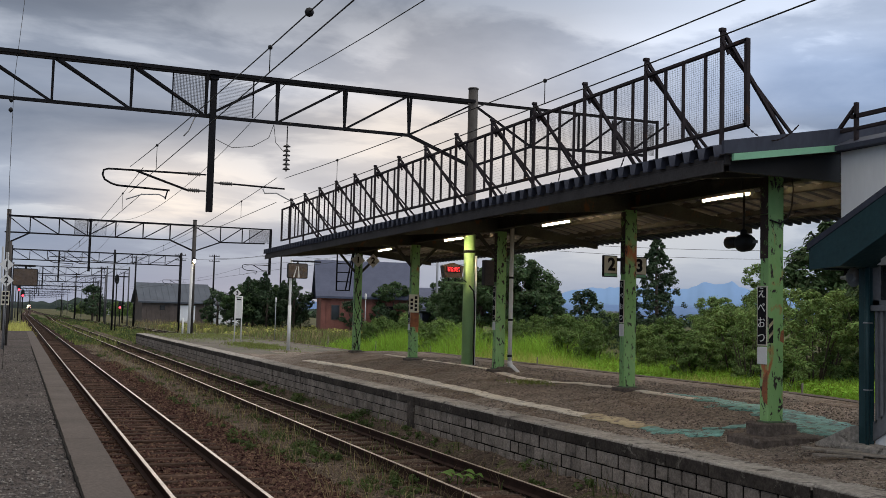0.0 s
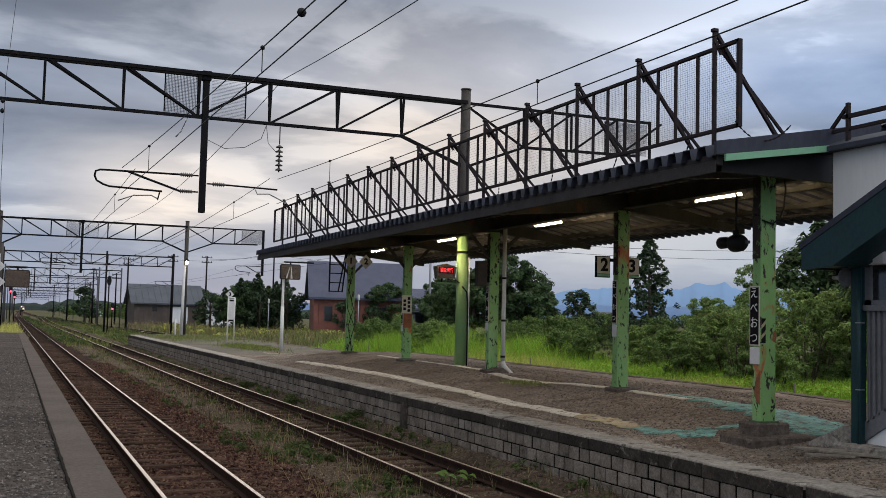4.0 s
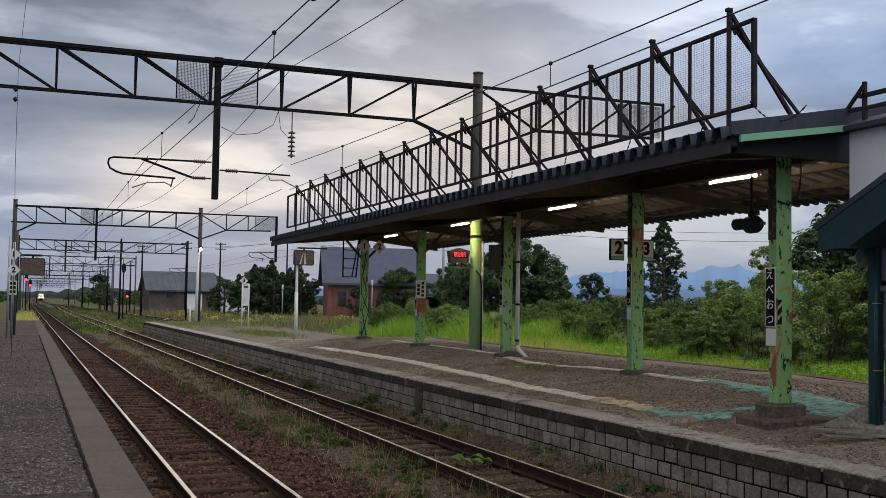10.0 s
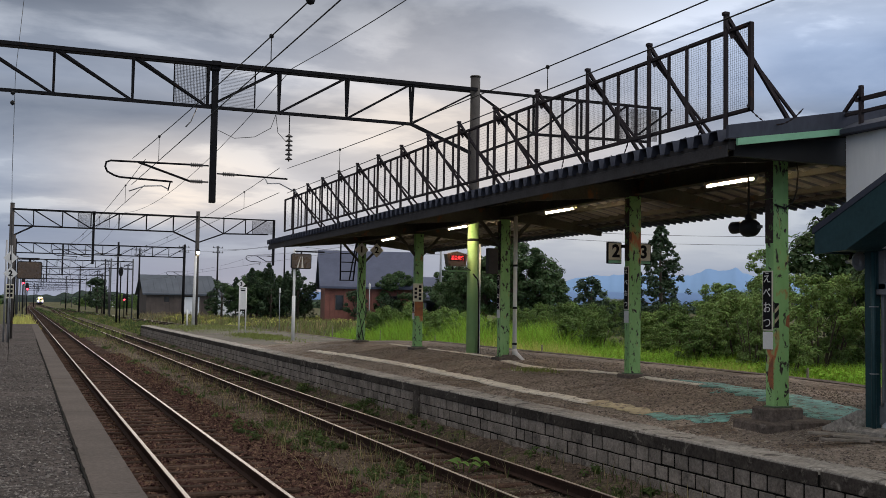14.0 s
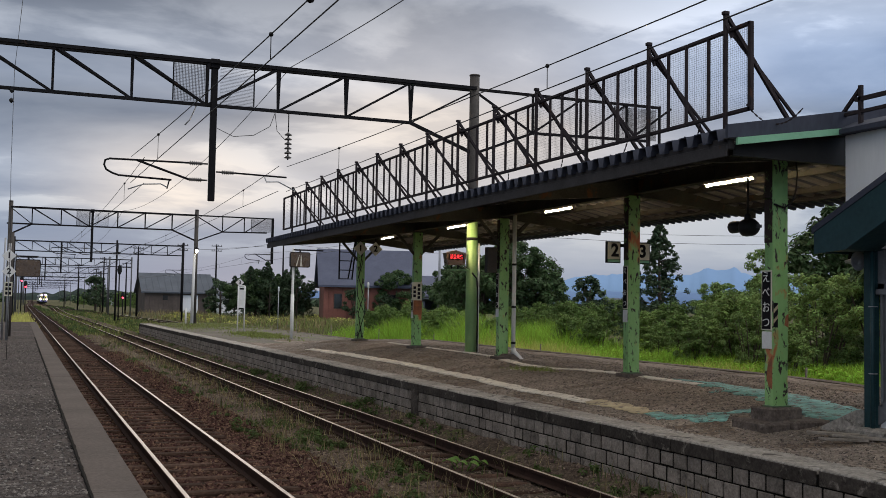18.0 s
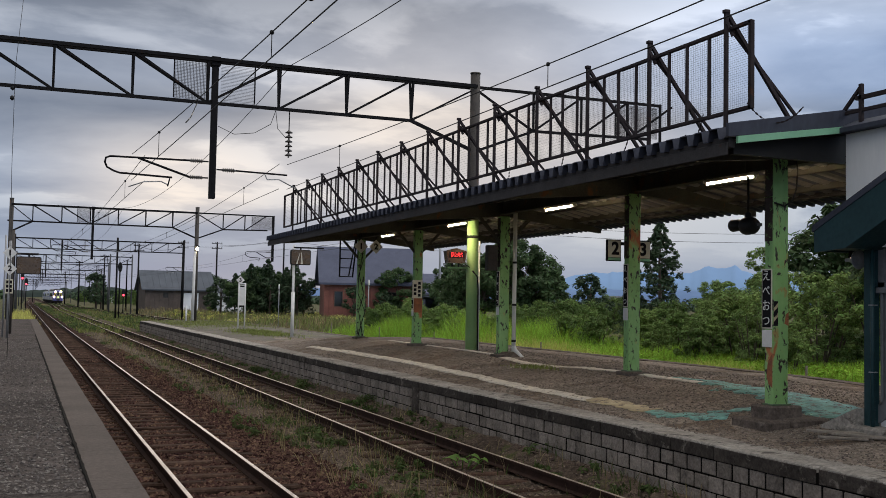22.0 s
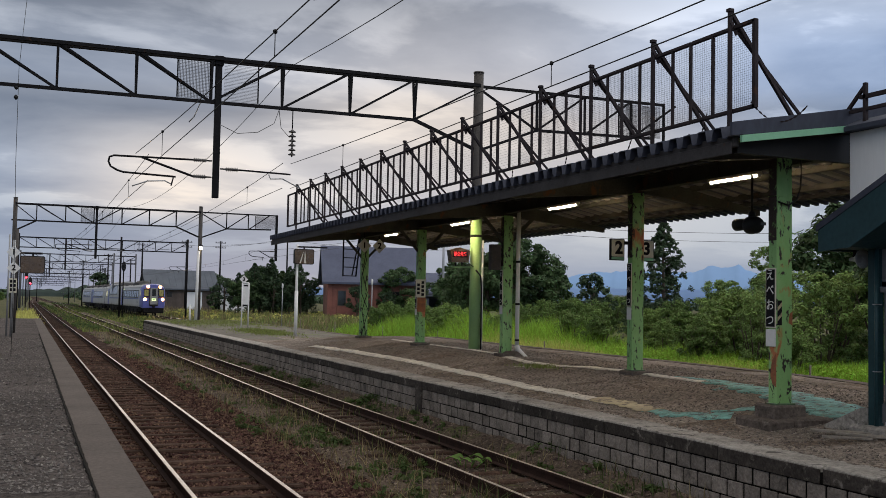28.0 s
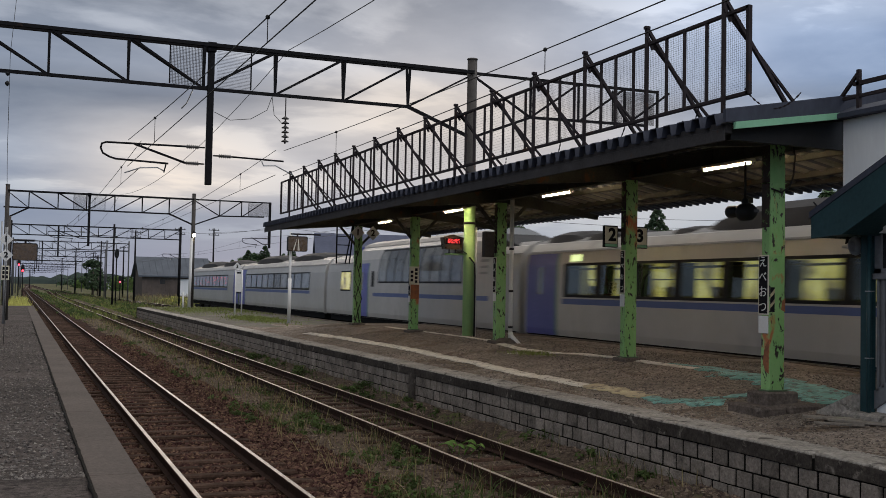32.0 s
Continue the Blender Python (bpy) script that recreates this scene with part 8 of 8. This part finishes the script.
def roof_rail():
    f = thing("roof_rail", pose(0, 0, 0), "dark steel rail along the stair hall roof", "railing")
    part("lower_rail", Shape().bar((9.5, 10.85, 4.70), (9.5, 4.0, 4.72), 0.04, 0.04), FENCE_STEEL, f)
    part("upper_rail", Shape().bar((9.5, 10.0, 4.86), (9.5, 4.0, 4.86), 0.05, 0.05), FENCE_STEEL, f)
    for y in (9.92, 8.2, 6.5):
        part("post", Shape().box(9.475, 9.525, y - 0.025, y + 0.025, 4.5, 5.03, 0.004), FENCE_STEEL, f)
        part("stay", Shape().bar((9.5, y + 0.02, 4.98), (9.5, y + 0.42, 4.62), 0.04, 0.035, (1, 0, 0)), FENCE_STEEL, f)


roof_rail()


def horn():
    h = thing("horn_speaker", pose(9.48, 10.0, 2.86, 0, 0, 0), "grey horn loudspeaker under the stair eave", "loudspeaker")
    part("bell", Shape().lathe((0, 0, 0), [(0.02, 0.16), (0.03, 0.08), (0.07, 0.0), (0.12, -0.05), (0.115, -0.055), (0.05, 0.0)], 16, "y"), GALV, h)
    part("bracket", Shape().bar((0, 0.1, 0), (0.05, 0.1, 0.28), 0.025, 0.025, (0, 1, 0)), STEEL, h)


horn()
for k, (x, y, a, L, w) in enumerate(((9.2, 9.78, -36, 1.0, 0.13), (9.12, 9.42, -52, 0.8, 0.10), (8.82, 9.5, -30, 0.55, 0.07))):
    solid("plank", Shape().box(-L / 2, L / 2, -w / 2, w / 2, 0, 0.03, 0.005), WOODPLANK, "weathered plank lying on the platform", "plank", "loose planks", m=pose(x, y, p2z(x, y) + 0.02 + 0.012 * k, 0, 1, a))


def wire_hanger(x, y, z0, n, label):
    h = thing("string_insulator", pose(x, y, z0), label, "insulator")
    part("rod", Shape().tube([(0, 0, 0), (0, 0, -0.45)], 0.014, 6), STEEL, h)
    for i in range(n):
        part("disc", Shape().lathe((0, 0, -0.5 - i * 0.115), [(0.02, 0.04), (0.03, 0.02), (0.095, -0.02), (0.09, -0.035), (0.02, -0.04), (0.02, -0.08)], 14), PORCELAIN, h)
    return h


wire_hanger(6.07, 25.6, 6.95, 6, "hanging string of disc insulators under the gantry")


def butterbur():
    p = thing("butterbur", pose(6.13, 14.33, -0.16), "broad-leaved green plant growing between the rails", "plant")
    rr = random.Random(4)
    for i, (x, y, s, a) in enumerate(((-0.15, 0.10, 0.13, 0), (0.10, -0.16, 0.12, 60), (0.24, 0.14, 0.12, 120), (0.0, 0.30, 0.11, 200), (0.30, -0.10, 0.09, 20), (-0.08, -0.2, 0.10, 300))):
        z = 0.10 + rr.uniform(0, 0.07)
        pts = [(x + s * math.cos(t) * (1 - 0.25 * (1 + math.cos(t)) / 2), y + s * math.sin(t), z + 0.03 * math.sin(2 * t) - 0.02) for t in [2 * math.pi * k / 14 for k in range(14)]]
        part("leaf", raw_mesh("leaf", [(x, y, z + 0.015)] + pts, [(0, k + 1, (k + 1) % 14 + 1) for k in range(14)], WEED_BIG, True), None, p)
        part("stalk", Shape().tube([(x * 0.3, y * 0.3, -0.1), (x, y, z)], 0.008, 5), WEED_BIG, p)


WEED_BIG = leaf_mat("butterbur_leaf", (0.15, 0.27, 0.055), (0.09, 0.18, 0.04), 4.0, 0.2, 0.3)
butterbur()
for k, (x, y) in enumerate(((17.25, 19.8), (17.3, 27.2), (17.3, 33.5), (17.35, 44.0), (17.4, 52.0), (17.4, 61.0), (17.5, 70.0))):
    solid("marker_stake", Shape().box(-0.022, 0.022, -0.022, 0.022, 0, 1.25, 0.006), WOODPLANK, "slim weathered marker stake in the trackside grass", "stake", "marker stakes", m=pose(x, y, ground_z(x, y) - 0.1, 1.5 * (-1) ** k))


# small pieces of the setting: wall blocks and ballast stones ------------------------------
def wall_blocks():
    rr = random.Random(12)
    L, H = 0.287, 0.19
    meshes = []
    for i in range(6):
        meshes.append(Shape().box(7.505 + rr.uniform(-0.006, 0.008), 7.60, 0.011 + rr.uniform(0, 0.007), L - 0.011 - rr.uniform(0, 0.007), 0.008 + rr.uniform(0, 0.005), H - 0.007, 0.005 + rr.uniform(0, 0.005)).mesh("block", BLOCK))
    far = Shape()
    count = 0
    for row in range(4):
        z = P2Z - 0.177 - H * (row + 1)
        y = -39.83 + (L / 2 if row % 2 else 0)
        while y < 73.2:
            dx = rr.uniform(-0.006, 0.008)
            if count < 340 and 6.6 < y < 30 and row < 3:
                part("block", rr.choice(meshes), None, plat2, m=pose(dx, y, z))
                count += 1
            else:
                far.box(7.505 + dx, 7.60, y + 0.015, y + L - 0.015, z + 0.010, z + H - 0.009, 0.006)
            y += L
    o = part("blocks_far", far, BLOCK_FAR, plat2)
    o["kind"] = "stuff"


wall_blocks()
part("wall_pier", Shape().box(7.47, 7.53, 19.82, 20.16, -0.25, P2Z - 0.02, 0.01), DARKCON, plat2, "dark concrete pier in the block wall")


def stones():
    rg = np.random.default_rng(77)
    base = np.array([(1, 0, 0), (-1, 0, 0), (0, 1, 0), (0, -1, 0), (0, 0, 1), (0, 0, -1)], float)
    tri = ((0, 2, 4), (2, 1, 4), (1, 3, 4), (3, 0, 4), (2, 0, 5), (1, 2, 5), (3, 1, 5), (0, 3, 5))
    for label, n, xr, yr, zf, size, m in (("loose ballast stones along the tracks", 60000, (1.0, 4.3), (9.5, 50), lambda x, y: bed_z(x, y) + 0.004, 0.034, STONE), ("loose stones on the second track", 15000, (4.1, 7.45), (9.5, 44), bed_z, 0.024, GRIT2),
                                       ("loose gravel on the platforms", 26000, (7.95, 12.5), (7.0, 30), lambda x, y: p2_top(x, y) + 0.002, 0.015, GRIT), ("loose gravel on the first platform", 16000, (-2.6, 0.5), (8, 36), lambda x, y: P1Z + 0.004, 0.014, GRIT1)):
        x = rg.uniform(*xr, n)
        y = yr[0] + (yr[1] - yr[0]) * rg.uniform(0, 1, n) ** 1.7
        s = size * rg.uniform(0.5, 1.5, n)
        vs, fs = [], []
        q = rg.normal(size=(n, 6, 3)) * 0.28
        ang = rg.uniform(0, 6.28, n)
        for i in range(n):
            c, d = math.cos(ang[i]), math.sin(ang[i])
            p = (base + q[i]) * s[i] * (1, 0.8, 0.65)
            z = zf(x[i], y[i])
            o = len(vs)
            vs += [(x[i] + a * c - b * d, y[i] + a * d + b * c, z + e) for a, b, e in p]
            fs += [(o + a, o + b, o + e) for a, b, e in tri]
        tagged(new("loose_stones", raw_mesh("loose_stones", vs, fs, m)), label, "stones", kind="stuff")


GRIT = mat("grit", (0.27, 0.225, 0.19), (0.09, 0.072, 0.058), 0.95, 6, 40, 0.2, island=1.0)
GRIT2 = mat("trackside_grit", (0.21, 0.15, 0.115), (0.06, 0.04, 0.031), 0.95, 6, 40, 0.2, island=1.1)
GRIT1 = mat("grit_grey", (0.20, 0.175, 0.16), (0.07, 0.062, 0.057), 0.95, 6, 40, 0.2, island=1.0)
stones()


motions()
